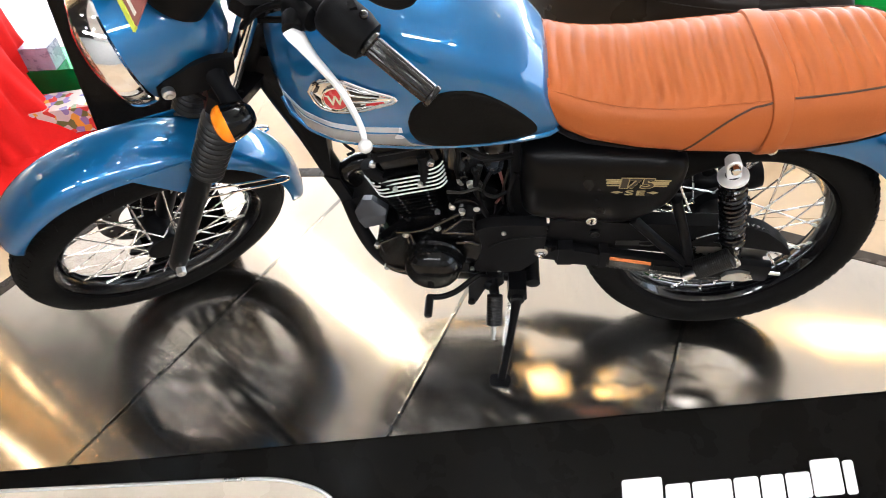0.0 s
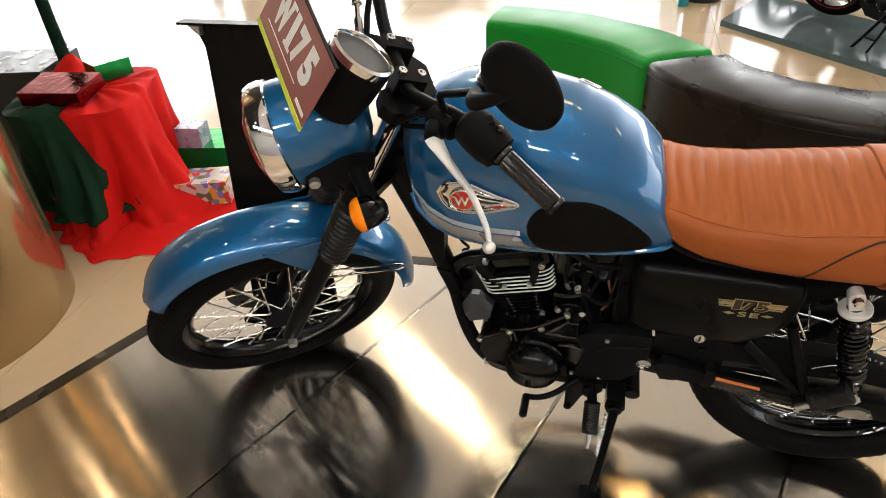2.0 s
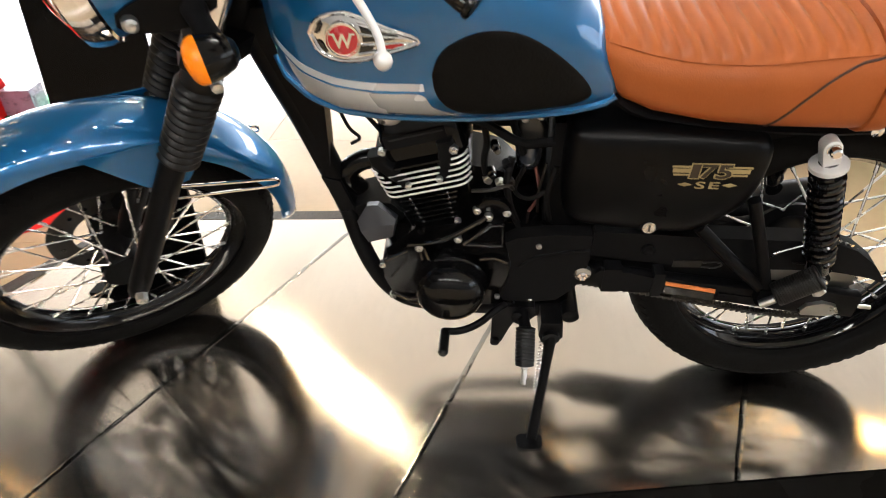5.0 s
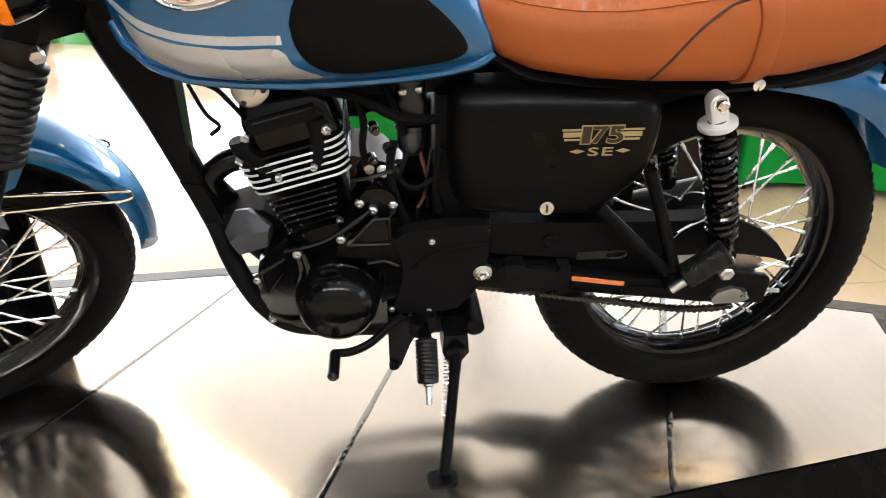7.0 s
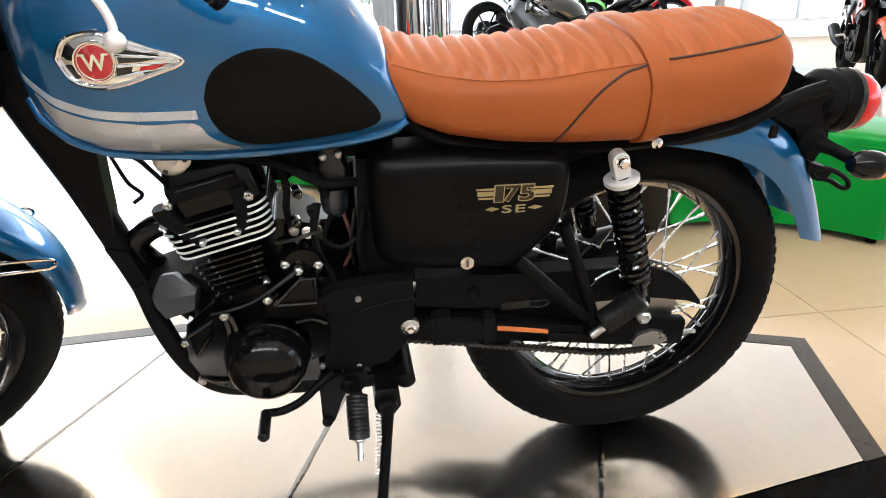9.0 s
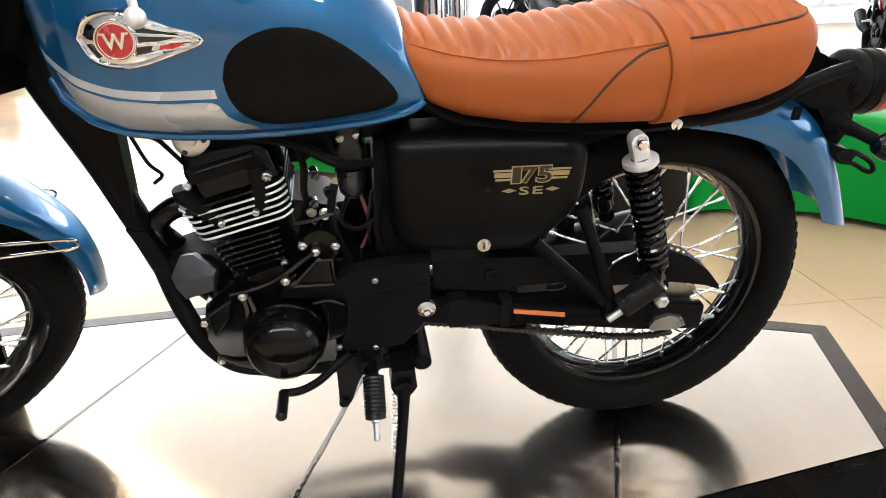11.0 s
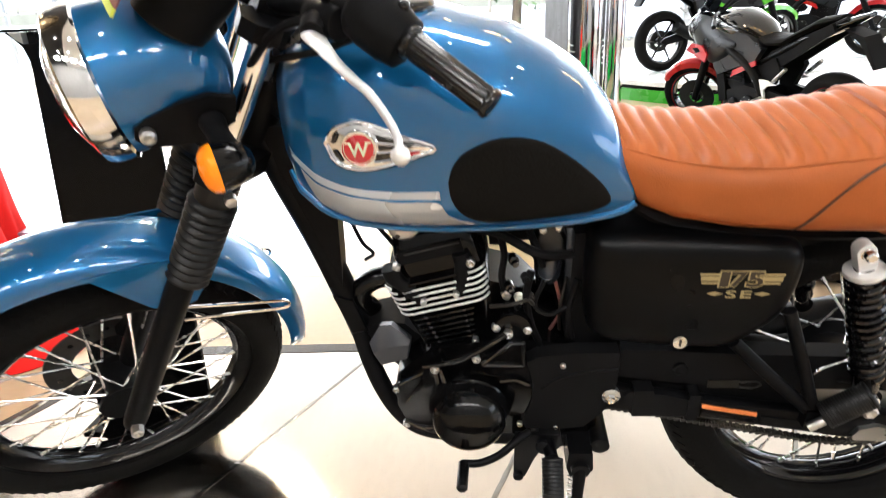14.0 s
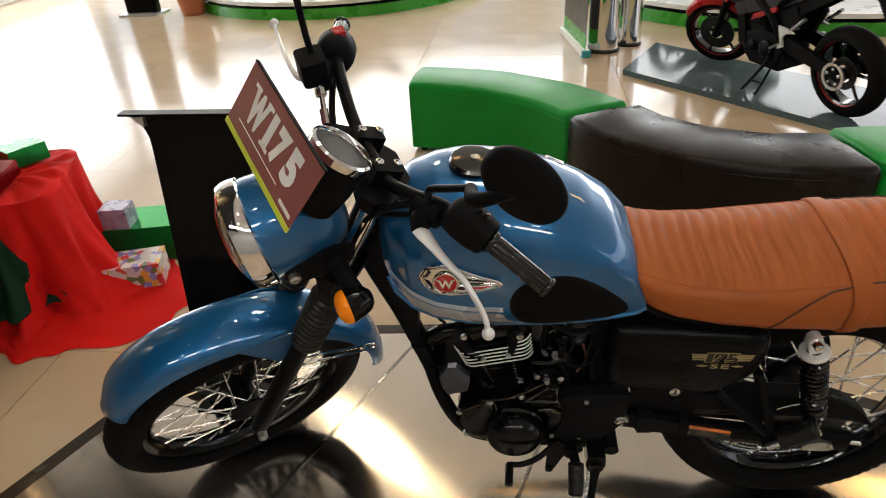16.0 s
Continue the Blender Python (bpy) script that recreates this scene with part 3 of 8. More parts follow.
chassis = thing_part("frame", bike)
frame_tube([(-0.335, 0, 0.80), (-0.310, 0, 0.712), (-0.272, 0, 0.600), (-0.243, 0, 0.498), (-0.213, 0, 0.380)], 0.022)
for s in (L_, R_):
    frame_tube([(-0.222, s * 0.014, 0.42), (-0.205, s * 0.036, 0.365), (-0.185, s * 0.055, 0.322), (-0.160, s * 0.066, 0.280), (-0.125, s * 0.074, 0.250), (-0.075, s * 0.075, 0.235), (0.0, s * 0.075, 0.228), (0.10, s * 0.078, 0.226), (0.195, s * 0.088, 0.232)], 0.0165)
frame_tube([(-0.325, 0, 0.84), (-0.18, 0, 0.80), (0.0, 0, 0.72), (0.16, 0, 0.66)], 0.026)
frame_tube([on_axis(0.76), on_axis(0.925)], 0.030, n=0, name="head_tube")
bm = bm_new()
prism(bm, [(-0.338, 0.80), (-0.318, 0.735), (-0.287, 0.61), (-0.262, 0.515), (-0.240, 0.515), (-0.236, 0.56), (-0.230, 0.66), (-0.232, 0.76), (-0.27, 0.80)], -0.020, 0.020)
bevel(bm, 0.006)
part("gusset", bm, SATIN, chassis)
bm = bm_new()
prism(bm, [(-0.258, 0.50), (-0.226, 0.49), (-0.198, 0.392), (-0.221, 0.385)], -0.0245, 0.0245)
bevel(bm, 0.008)
part("downtube_bracket", bm, SATIN, chassis)
bm = bm_new()
lathe(bm, [(0.010, -0.119), (0.0165, -0.117), (0.0165, 0.117), (0.010, 0.119)], (0.190, 0, 0.243), (0, 1, 0), 16)
part("cross_tube", bm, SATIN, chassis)
# pivot plate and bolt
bm = bm_new()
lathe(bm, [(0.0155, -0.006), (0.0155, 0.004), (0.012, 0.0065)], (0.200, -0.108, 0.354), (0, -1, 0), 20)
part("pivot_washer", bm, ALLOY, chassis)
bm = bm_new()
lathe(bm, [(0.0105, 0.0), (0.0105, 0.010), (0.007, 0.012), (0.0001, 0.009)], (0.200, -0.108, 0.354), (0, -1, 0), 6)
part("pivot_bolt", bm, CHROME, chassis, "bright swing arm pivot bolt", sharp=20)
# engine guard bracket on the down tube
bm = bm_new()
CAP = [(-0.199, 0.434), (-0.178, 0.471), (-0.159, 0.472), (-0.129, 0.440), (-0.135, 0.404), (-0.181, 0.392)]
loft(bm, [[(x, -0.034, z - 0.018) for x, z in CAP], [(x, -0.058, z - 0.007) for x, z in CAP], [(-0.190, -0.078, 0.420), (-0.176, -0.0745, 0.428), (-0.160, -0.0745, 0.432), (-0.130, -0.074, 0.434), (-0.136, -0.074, 0.405), (-0.179, -0.078, 0.395)]])
bevel(bm, 0.003)
part("bracket_cap", bm, GREYPL, chassis, "grey plastic engine bracket cap")
bm = bm_new()
prism(bm, [(-0.205, 0.440), (-0.168, 0.450), (-0.140, 0.447), (-0.124, 0.430), (-0.100, 0.410), (-0.085, 0.385), (-0.141, 0.375), (-0.195, 0.370)], -0.032, 0.045)
bevel(bm, 0.005)
part("engine_mount", bm, MATTE, chassis)


# ---- engine ----
engine = thing_part("engine", bike)
CYL = Matrix.Translation((-0.058, 0, 0.43)) @ Matrix.Rotation(radians(-14), 4, 'Y')


def fin(h, w, d, t, r=0.02, mat=GLOSS, name="fin", dx=0.0, edge=False):
    bm = bm_new()
    p = rounded(w, d, r)
    loft(bm, [[(x + dx, y, h) for x, y in p], [(x + dx, y, h + t) for x, y in p]])
    bevel(bm, t * 0.3, 1)
    return part(name, bm, mat, engine, m=CYL)


bm = bm_new()
p = rounded(0.070, 0.112, 0.03)
loft(bm, [[(x + 0.006, y, h) for x, y in p] for h in (-0.03, 0.19)])
part("cylinder", bm, CASE, engine, m=CYL)
for i in range(7):
    fin(0.004 + i * 0.0105, 0.094 + 0.0036 * i, 0.150, 0.0034, 0.012, SEMI, dx=0.004)
for u0, u1 in ((-0.016, -0.024), (0.034, 0.040)):
    for k in range(7):
        bm = bm_new()
        ball(bm, (u0 + (u1 - u0) * k / 6, -0.0745, 0.0057 + 0.0105 * k), (0.0042, 0.003, 0.0034), 8, 6)
        part("stud", bm, GLOSS, engine, m=CYL)
SEGS = {2: ((-1, -0.026), (-0.012, 0.034), (0.050, 1)), 3: ((-1, -0.040), (-0.028, 0.042), (0.057, 1)), 4: ((-1, -0.050), (-0.040, 0.046), (0.063, 1)), 5: ((-1, -0.056), (0.067, 1))}
for i in range(6):
    w = 0.148 + 0.0028 * i
    h = 0.0875 + i * 0.0107
    fin(h, w, 0.172, 0.0038, 0.024, CASE, "head_fin", dx=0.0135)
    q0 = sorted([(x + 0.0135, y) for x, y in rounded(w + 0.001, 0.173, 0.024) if y < -0.066])
    for lo, hi in SEGS.get(i, ((-1, 1),)):
        e = [(x, y) for x, y in q0 if lo < x < hi]
        ys = -0.0865
        e = ([(lo, ys)] if lo > -1 else []) + e + ([(hi, ys)] if hi < 1 else [])
        if len(e) < 2:
            continue
        bm = bm_new()
        tube(bm, [(x, y, h + 0.0019) for x, y in e], 0.0019, 6)
        part("fin_edge", bm, BAREALLOY, engine, "machined bright fin edge", m=CYL)
# cylinder head cover
bm = bm_new()
loft(bm, [[(x + 0.026, y, h) for x, y in rounded(w, d, 0.02)] for h, w, d in ((0.150, 0.136, 0.150), (0.188, 0.134, 0.148), (0.216, 0.122, 0.128), (0.226, 0.100, 0.104))])
part("head_cover", bm, CASE, engine, "gloss black rocker cover", m=CYL)
for u0, u1 in ((-0.048, -0.018), (0.064, 0.046)):
    bm = bm_new()
    loft(bm, [[(x + u, y - 0.074, h) for x, y in rounded(0.027, 0.028, 0.009)] for h, u in ((0.106, u1), (0.112, u1), (0.158, u0), (0.176, u0))])
    part("head_boss", bm, MATTE, engine, m=CYL)
for bx, by, bh, rr in ((-0.036, -0.080, 0.178, 0.0070), (0.076, -0.086, 0.160, 0.0075), (-0.013, -0.090, 0.111, 0.0055), (0.040, -0.090, 0.112, 0.0055), (-0.030, -0.078, 0.010, 0.006), (0.042, -0.078, 0.008, 0.006)):
    bm = bm_new()
    lathe(bm, [(rr, -0.004), (rr, 0.005), (rr * 0.6, 0.0065), (0.0001, 0.005)], (bx, by, bh), (0, -1, 0), 6)
    part("bolt", bm, ALLOY, engine, m=CYL, sharp=20)
bm = bm_new()
box(bm, (0.020, -0.0735, 0.186), (0.10, 0.006, 0.022))
bevel(bm, 0.002)
part("name_plate", bm, MATTE, engine, m=CYL)
bm = bm_new()
tube(bm, [(-0.020, -0.077, 0.192), (0.066, -0.077, 0.192)], 0.0013, 6)
part("plate_edge", bm, DARKMETAL, engine, m=CYL)
# bright cap above the head (cam tensioner / decompressor)
bm = bm_new()
lathe(bm, [(0.026, -0.012), (0.026, 0.004), (0.022, 0.008), (0.010, 0.010), (0.009, 0.016), (0.0001, 0.016)], (-0.122, -0.055, 0.655), (0, -1, 0.25), 20)
horn = part("horn", bm, ALLOY, engine, "bright alloy cap with three screws")
for k in range(3):
    a = 2 * math.pi * k / 3
    bm = bm_new()
    lathe(bm, [(0.004, 0), (0.004, 0.004)], (-0.122 + 0.019 * math.cos(a), -0.064, 0.655 + 0.019 * math.sin(a)), (0, -1, 0.25), 8)
    part("screw", bm, DARKMETAL, horn)
# crankcase
bm = bm_new()
prism(bm, [(-0.150, 0.385), (-0.160, 0.345), (-0.150, 0.285), (-0.110, 0.235), (-0.03, 0.215), (0.10, 0.22), (0.185, 0.245), (0.19, 0.40), (0.13, 0.445), (0.04, 0.455), (-0.09, 0.440)], -0.085, 0.085)
bevel(bm, 0.014, 3)
part("crankcase", bm, CASE, engine, "gloss black crankcase")
bm = bm_new()
prism(bm, [(-0.150, 0.362), (-0.155, 0.330), (-0.136, 0.276), (-0.095, 0.255), (-0.05, 0.30), (-0.075, 0.385), (-0.095, 0.418), (-0.115, 0.405)], -0.102, -0.08)
bevel(bm, 0.007, 3)
part("front_case", bm, CASE, engine)
# generator cover: domed ellipse
bm = bm_new()
rings = []
for f, y in ((1.035, -0.08), (1.035, -0.104), (1.025, -0.108), (1.0, -0.109), (0.985, -0.118), (0.95, -0.130), (0.88, -0.142), (0.76, -0.152), (0.58, -0.159), (0.35, -0.163), (0.12, -0.164)):
    rings.append([(-0.033 + 0.066 * f * math.cos(2 * math.pi * k / 40), y, 0.321 + 0.066 * f * math.sin(2 * math.pi * k / 40)) for k in range(40)])
loft(bm, rings)
part("generator_cover", bm, SEMI, engine, "gloss black domed generator cover", sharp=60)
bm = bm_new()
prism(bm, [(0.035, 0.305), (0.045, 0.36), (0.02, 0.395), (-0.03, 0.402), (-0.02, 0.435), (0.03, 0.455), (0.062, 0.43), (0.072, 0.38), (0.075, 0.32)], -0.108, -0.08)
bevel(bm, 0.008, 3)
part("rear_case", bm, CASE, engine)
# triangular starter cover and front web, with raised rims
for nm, tri, y1 in (("starter_cover", [(-0.008, 0.426), (0.035, 0.470), (0.055, 0.470), (0.056, 0.424)], -0.112), ("front_web", [(-0.146, 0.377), (-0.106, 0.402), (-0.112, 0.375), (-0.139, 0.338)], -0.104)):
    bm = bm_new()
    prism(bm, tri, y1, -0.08)
    bevel(bm, 0.006, 2)
    sc = part(nm, bm, CASE, engine)
    bm = bm_new()
    tube(bm, [(x, y1 - 0.001, z) for x, z in tri + tri[:1]], 0.0042, 8, 0)
    part("rim", bm, GLOSS, sc)
bm = bm_new()
lathe(bm, [(0.032, 0.0), (0.032, 0.062), (0.029, 0.068), (0.022, 0.069), (0.0001, 0.066)], (0.040, -0.03, 0.483), (0, -1, 0), 28)
part("starter_motor", bm, CASE, engine)
for pts in ([(-0.105, -0.104, 0.415), (-0.07, -0.110, 0.425), (-0.03, -0.110, 0.440), (0.03, -0.108, 0.482)], [(-0.086, -0.106, 0.41), (-0.083, -0.112, 0.38), (-0.092, -0.112, 0.355)], [(-0.078, -0.106, 0.41), (-0.072, -0.112, 0.385), (-0.078, -0.112, 0.365)], [(-0.145, -0.102, 0.29), (-0.115, -0.106, 0.278), (-0.09, -0.106, 0.28)], [(0.02, -0.11, 0.388), (0.045, -0.112, 0.392), (0.066, -0.11, 0.380)]):
    frame_tube(pts, 0.0045, GLOSS, "case_rib", 5, 8, parent=engine)
for bx, bz, by in ((-0.154, 0.362, -0.100), (-0.142, 0.283, -0.102), (-0.086, 0.412, -0.108), (-0.018, 0.434, -0.108), (0.033, 0.480, -0.104), (0.063, 0.483, -0.096), (0.014, 0.488, -0.096)):
    bm = bm_new()
    lathe(bm, [(0.0072, -0.006), (0.0072, 0.004), (0.004, 0.006), (0.0001, 0.004)], (bx, by, bz), (0, -1, 0), 6)
    part("bolt", bm, ALLOY, engine, sharp=20)
# sprocket cover
bm = bm_new()
prism(bm, [(0.062, 0.428), (0.08, 0.440), (0.14, 0.447), (0.206, 0.447), (0.208, 0.395), (0.204, 0.350), (0.188, 0.318), (0.160, 0.286), (0.11, 0.279), (0.062, 0.283), (0.056, 0.298), (0.070, 0.34), (0.074, 0.38)], -0.112, -0.085)
bevel(bm, 0.006, 3)
spr = part("sprocket_cover", bm, MATTE, engine, "matte black plastic sprocket cover")
bm = bm_new()
tube(bm, [(0.088, -0.112, 0.372), (0.112, -0.113, 0.395), (0.15, -0.113, 0.408), (0.206, -0.112, 0.414)], 0.003, 8, 5)
part("rib", bm, MATTE, spr)
for bx, bz in ((0.119, 0.423), (0.052, 0.294), (0.112, 0.287)):
    bm = bm_new()
    lathe(bm, [(0.0050, -0.003), (0.0050, 0.0030), (0.0030, 0.0045), (0.0001, 0.0040)], (bx, -0.113, bz), (0, -1, 0), 12)
    part("bolt", bm, ALLOY, spr)
# carburettor, intake, cables behind the cylinder
bm = bm_new()
lathe(bm, [(0.026, 0), (0.028, 0.02), (0.022, 0.03), (0.022, 0.08)], (0.005, 0.0, 0.612), (1, 0, 0.05), 20)
part("intake", bm, MATTE, engine)
bm = bm_new()
loft(bm, [[(0.097 + x, -0.035 + y, h) for x, y in rounded(w, w * 1.1, 0.012)] for h, w in ((0.588, 0.040), (0.595, 0.050), (0.625, 0.050), (0.632, 0.042), (0.66, 0.042), (0.668, 0.03))])
carb = part("carburettor", bm, DARKMETAL, engine, "dull metal carburettor with smoky float bowl")
bm = bm_new()
lathe(bm, [(0.0001, 0.0), (0.012, 0.002), (0.019, 0.012), (0.021, 0.025), (0.0215, 0.045), (0.024, 0.047), (0.024, 0.053)], (0.096, -0.045, 0.538), (0, 0, 1), 24)
part("float_bowl", bm, SMOKY, carb)
for x, z in ((0.082, 0.60), (0.110, 0.605), (0.108, 0.648), (0.085, 0.645)):
    bm = bm_new()
    lathe(bm, [(0.0058, 0), (0.0058, 0.008), (0.003, 0.010)], (x, -0.062, z), (0, -1, 0.1), 8)
    part("screw", bm, ALLOY, carb)
for pts, r, mt in (([(-0.05, -0.06, 0.655), (0.02, -0.075, 0.645), (0.08, -0.085, 0.615), (0.14, -0.06, 0.60)], 0.0075, MATTE), ([(-0.02, -0.03, 0.67), (0.05, -0.05, 0.66), (0.075, -0.075, 0.62), (0.085, -0.072, 0.585)], 0.006, MATTE),
                   ([(0.09, -0.06, 0.55), (0.075, -0.075, 0.515), (0.10, -0.08, 0.500), (0.135, -0.07, 0.515)], 0.004, MATTE), ([(0.10, -0.05, 0.44), (0.118, -0.055, 0.49), (0.108, -0.05, 0.545)], 0.0030, WIRE),
                   ([(0.118, -0.055, 0.45), (0.116, -0.06, 0.495), (0.126, -0.05, 0.55)], 0.0026, DARKMETAL), ([(0.085, -0.08, 0.44), (0.068, -0.085, 0.49), (0.062, -0.075, 0.535), (0.070, -0.06, 0.57)], 0.0065, MATTE),
                   ([(0.005, -0.085, 0.520), (0.035, -0.095, 0.530), (0.062, -0.09, 0.535), (0.072, -0.08, 0.52)], 0.0032, DARKMETAL), ([(-0.21, -0.03, 0.655), (-0.19, -0.05, 0.62), (-0.175, -0.05, 0.60), (-0.19, -0.045, 0.585)], 0.003, MATTE),
                   ([(-0.20, -0.03, 0.66), (-0.17, -0.05, 0.655), (-0.155, -0.055, 0.64), (-0.135, -0.055, 0.61)], 0.0035, MATTE), ([(0.020, -0.05, 0.64), (0.028, -0.06, 0.60), (0.024, -0.06, 0.56), (0.030, -0.055, 0.52)], 0.0055, MATTE),
                   ([(0.135, -0.075, 0.45), (0.128, -0.075, 0.50), (0.140, -0.07, 0.56)], 0.006, MATTE)):
    frame_tube(pts, r, mt, "hose", 6, 8, parent=engine)
for (x, y, z), ln, mt in (((0.035, -0.06, 0.545), 0.022, GLOSS), ((0.050, -0.065, 0.525), 0.016, ALLOY), ((0.040, -0.05, 0.590), 0.026, GLOSS), ((0.060, -0.06, 0.560), 0.02, MATTE), ((0.030, -0.055, 0.525), 0.014, ALLOY), ((0.066, -0.07, 0.530), 0.014, DARKMETAL)):
    bm = bm_new()
    lathe(bm, [(0.008, 0), (0.008, ln * 0.6), (0.005, ln * 0.65), (0.005, ln)], (x, y, z), (0.2, -1, 0), 10)
    part("fitting", bm, mt, engine)
# plain dark block added to fill the bright gap ahead of the side cover
bm = bm_new()
prism(bm, [(0.132, 0.64), (0.20, 0.64), (0.215, 0.43), (0.125, 0.43)], -0.07, 0.07)
bevel(bm, 0.012)
part("air_box", bm, MATTE, engine)
bm = bm_new()
prism(bm, [(0.000, 0.54), (0.055, 0.525), (0.090, 0.485), (0.115, 0.47), (0.115, 0.43), (0.0, 0.43)], -0.040, 0.06)
bevel(bm, 0.010)
part("upper_case", bm, CASE, engine)
# dark plate added to fill the bright gap behind the carburettor
bm = bm_new()
prism(bm, [(0.080, 0.43), (0.140, 0.43), (0.140, 0.60), (0.118, 0.60), (0.106, 0.535), (0.085, 0.515)], 0.015, 0.03)
bevel(bm, 0.004)
part("filler_plate", bm, MATTE, engine)
bm = bm_new()
loft(bm, [[(x, y, z) for y, z in ((-0.045, 0.635), (0.045, 0.635), (0.045, 0.685), (-0.045, 0.685))] for x in (-0.02, 0.19)])
part("frame_spine", bm, SATIN, chassis)
# exhaust
exhaust = thing_part("exhaust", bike)
frame_tube([(-0.100, 0.0, 0.536), (-0.165, 0.0, 0.524), (-0.192, 0.0, 0.516), (-0.213, 0.0, 0.498), (-0.215, 0.004, 0.473), (-0.203, 0.020, 0.440), (-0.180, 0.060, 0.370), (-0.150, 0.090, 0.285), (-0.08, 0.12, 0.215), (0.08, 0.14, 0.205), (0.25, 0.15, 0.215)], 0.0185, SEMI, "header_pipe", 7, 16, parent=exhaust)
bm = bm_new()
lathe(bm, [(0.02, 0), (0.042, 0.06), (0.044, 0.12), (0.044, 0.50), (0.035, 0.53), (0.02, 0.53)], (0.22, 0.155, 0.212), (1, 0.03, 0.18), 24)
part("muffler", bm, SATIN, exhaust)
bm = bm_new()
lathe(bm, [(0.027, -0.006), (0.027, 0.006)], (-0.112, 0.0, 0.533), (1, 0, 0.2), 16)
part("flange", bm, GLOSS, exhaust)

# ---- rear end ----
swing = thing_part("swing_arm", bike)
for s in (L_, R_):
    bm = bm_new()
    loft(bm, [[(x, s * (yy + dy), z + dz) for dy, dz in rounded(0.024, h, 0.006, 2)] for x, yy, z, h in ((0.185, 0.088, 0.342, 0.05), (0.23, 0.090, 0.333, 0.046), (0.40, 0.092, 0.308, 0.040), (0.54, 0.093, 0.284, 0.044), (0.59, 0.094, 0.284, 0.062), (0.705, 0.094, 0.268, 0.056))])
    part("arm", bm, SATIN, swing)
for x0, x1, z0, z1, mt, dz in ((0.351, 0.4425, 0.318, 0.299, ORANGE, 0.009), (0.351, 0.4425, 0.318, 0.299, GLOSS, -0.006), (0.45, 0.55, 0.299, 0.283, MATTE, -0.004)):
    bm = bm_new()
    hh = 0.004 if mt is ORANGE else 0.009
    loft(bm, [[(x0, -0.107, z0 + dz - hh), (x0, -0.107, z0 + dz + hh), (x1, -0.1075, z1 + dz + hh), (x1, -0.1075, z1 + dz - hh)], [(x0, -0.104, z0 + dz - hh), (x0, -0.104, z0 + dz + hh), (x1, -0.1045, z1 + dz + hh), (x1, -0.1045, z1 + dz - hh)]])
    part("warning_label", bm, mt, swing)
bm = bm_new()
prism(bm, [(0.222, 0.352), (0.232, 0.362), (0.29, 0.354), (0.338, 0.340), (0.342, 0.306), (0.30, 0.306), (0.235, 0.314)], -0.109, -0.10)
bevel(bm, 0.004)
part("slider_cover", bm, MATTE, swing)
# chain guard
bm = bm_new()
loft(bm, [[(x, y, z) for y, z in ((-0.086, z1), (-0.084, z0), (-0.050, z0), (-0.046, z0 - 0.004), (-0.046, z0 - 0.008), (-0.080, z0 - 0.006), (-0.0805, z1))] for x, z0, z1 in
          ((0.215, 0.430, 0.375), (0.30, 0.426, 0.362), (0.385, 0.420, 0.352), (0.50, 0.415, 0.346), (0.566, 0.4125, 0.345), (0.624, 0.409, 0.344), (0.668, 0.390, 0.336), (0.711, 0.356, 0.326), (0.739, 0.322, 0.314))])
part("chain_guard", bm, MATTE, swing, "matte black plastic chain guard")
bm = bm_new()
tube(bm, [(0.565, -0.088, 0.365), (0.62, -0.089, 0.360)], 0.002, 6)
part("guard_slot", bm, DARKMETAL, swing)
for bx, bz in ((0.312, 0.392),):
    bm = bm_new()
    lathe(bm, [(0.012, -0.004), (0.012, 0.004), (0.009, 0.006), (0.004, 0.004), (0.0001, 0.004)], (bx, -0.086, bz), (0, -1, 0), 16)
    part("bolt", bm, MATTE, swing)
bm = bm_new()
tube(bm, [(0.412, -0.087, 0.362), (0.438, -0.087, 0.363), (0.446, -0.087, 0.356), (0.434, -0.087, 0.349), (0.412, -0.087, 0.351)], 0.0016, 5, 4)
box(bm, (0.386, -0.0865, 0.358), (0.05, 0.002, 0.016))
part("guard_print", bm, DARKMETAL, swing)
# black plate added to cover the bright gap between chain guard and arm
bm = bm_new()
prism(bm, [(0.190, 0.395), (0.300, 0.385), (0.440, 0.368), (0.585, 0.362), (0.585, 0.285), (0.455, 0.305), (0.300, 0.325), (0.190, 0.340)], -0.0695, -0.0615)
bevel(bm, 0.002)
part("inner_guard", bm, MATTE, swing)
for bx0, bx1, bz0 in ((0.238, 0.269, 0.337), (0.327, 0.345, 0.327)):
    bm = bm_new()
    box(bm, ((bx0 + bx1) / 2, -0.098, bz0), (bx1 - bx0, 0.026, 0.056))
    bevel(bm, 0.003)
    part("sleeve", bm, MATTE, swing)
# chain: two runs of links
RUNS = ([(0.185, 0.302), (0.213, 0.296), (0.30, 0.277), (0.413, 0.250), (0.549, 0.219), (0.600, 0.212), (0.638, 0.211), (0.665, 0.215)], [(0.185, 0.385), (0.640, 0.398)])
for run in RUNS:
    bm = bm_new()
    n = 88
    for k in range(n):
        x = run[0][0] + (run[-1][0] - run[0][0]) * k / (n - 1)
        z = float(np.interp(x, [q[0] for q in run], [q[1] for q in run]))
        box(bm, (x, -0.080 - (0.0009 if k % 2 else -0.0009), z), (0.0060, 0.0018, 0.0074 if k % 2 else 0.0062))
        box(bm, (x, -0.070 + (0.0009 if k % 2 else -0.0009), z), (0.0060, 0.0018, 0.0074 if k % 2 else 0.0062))
        box(bm, (x + 0.005, -0.075, z), (0.0030, 0.011, 0.0042))
    part("chain", bm, DARKMETAL, swing, "drive chain")
bm = bm_new()
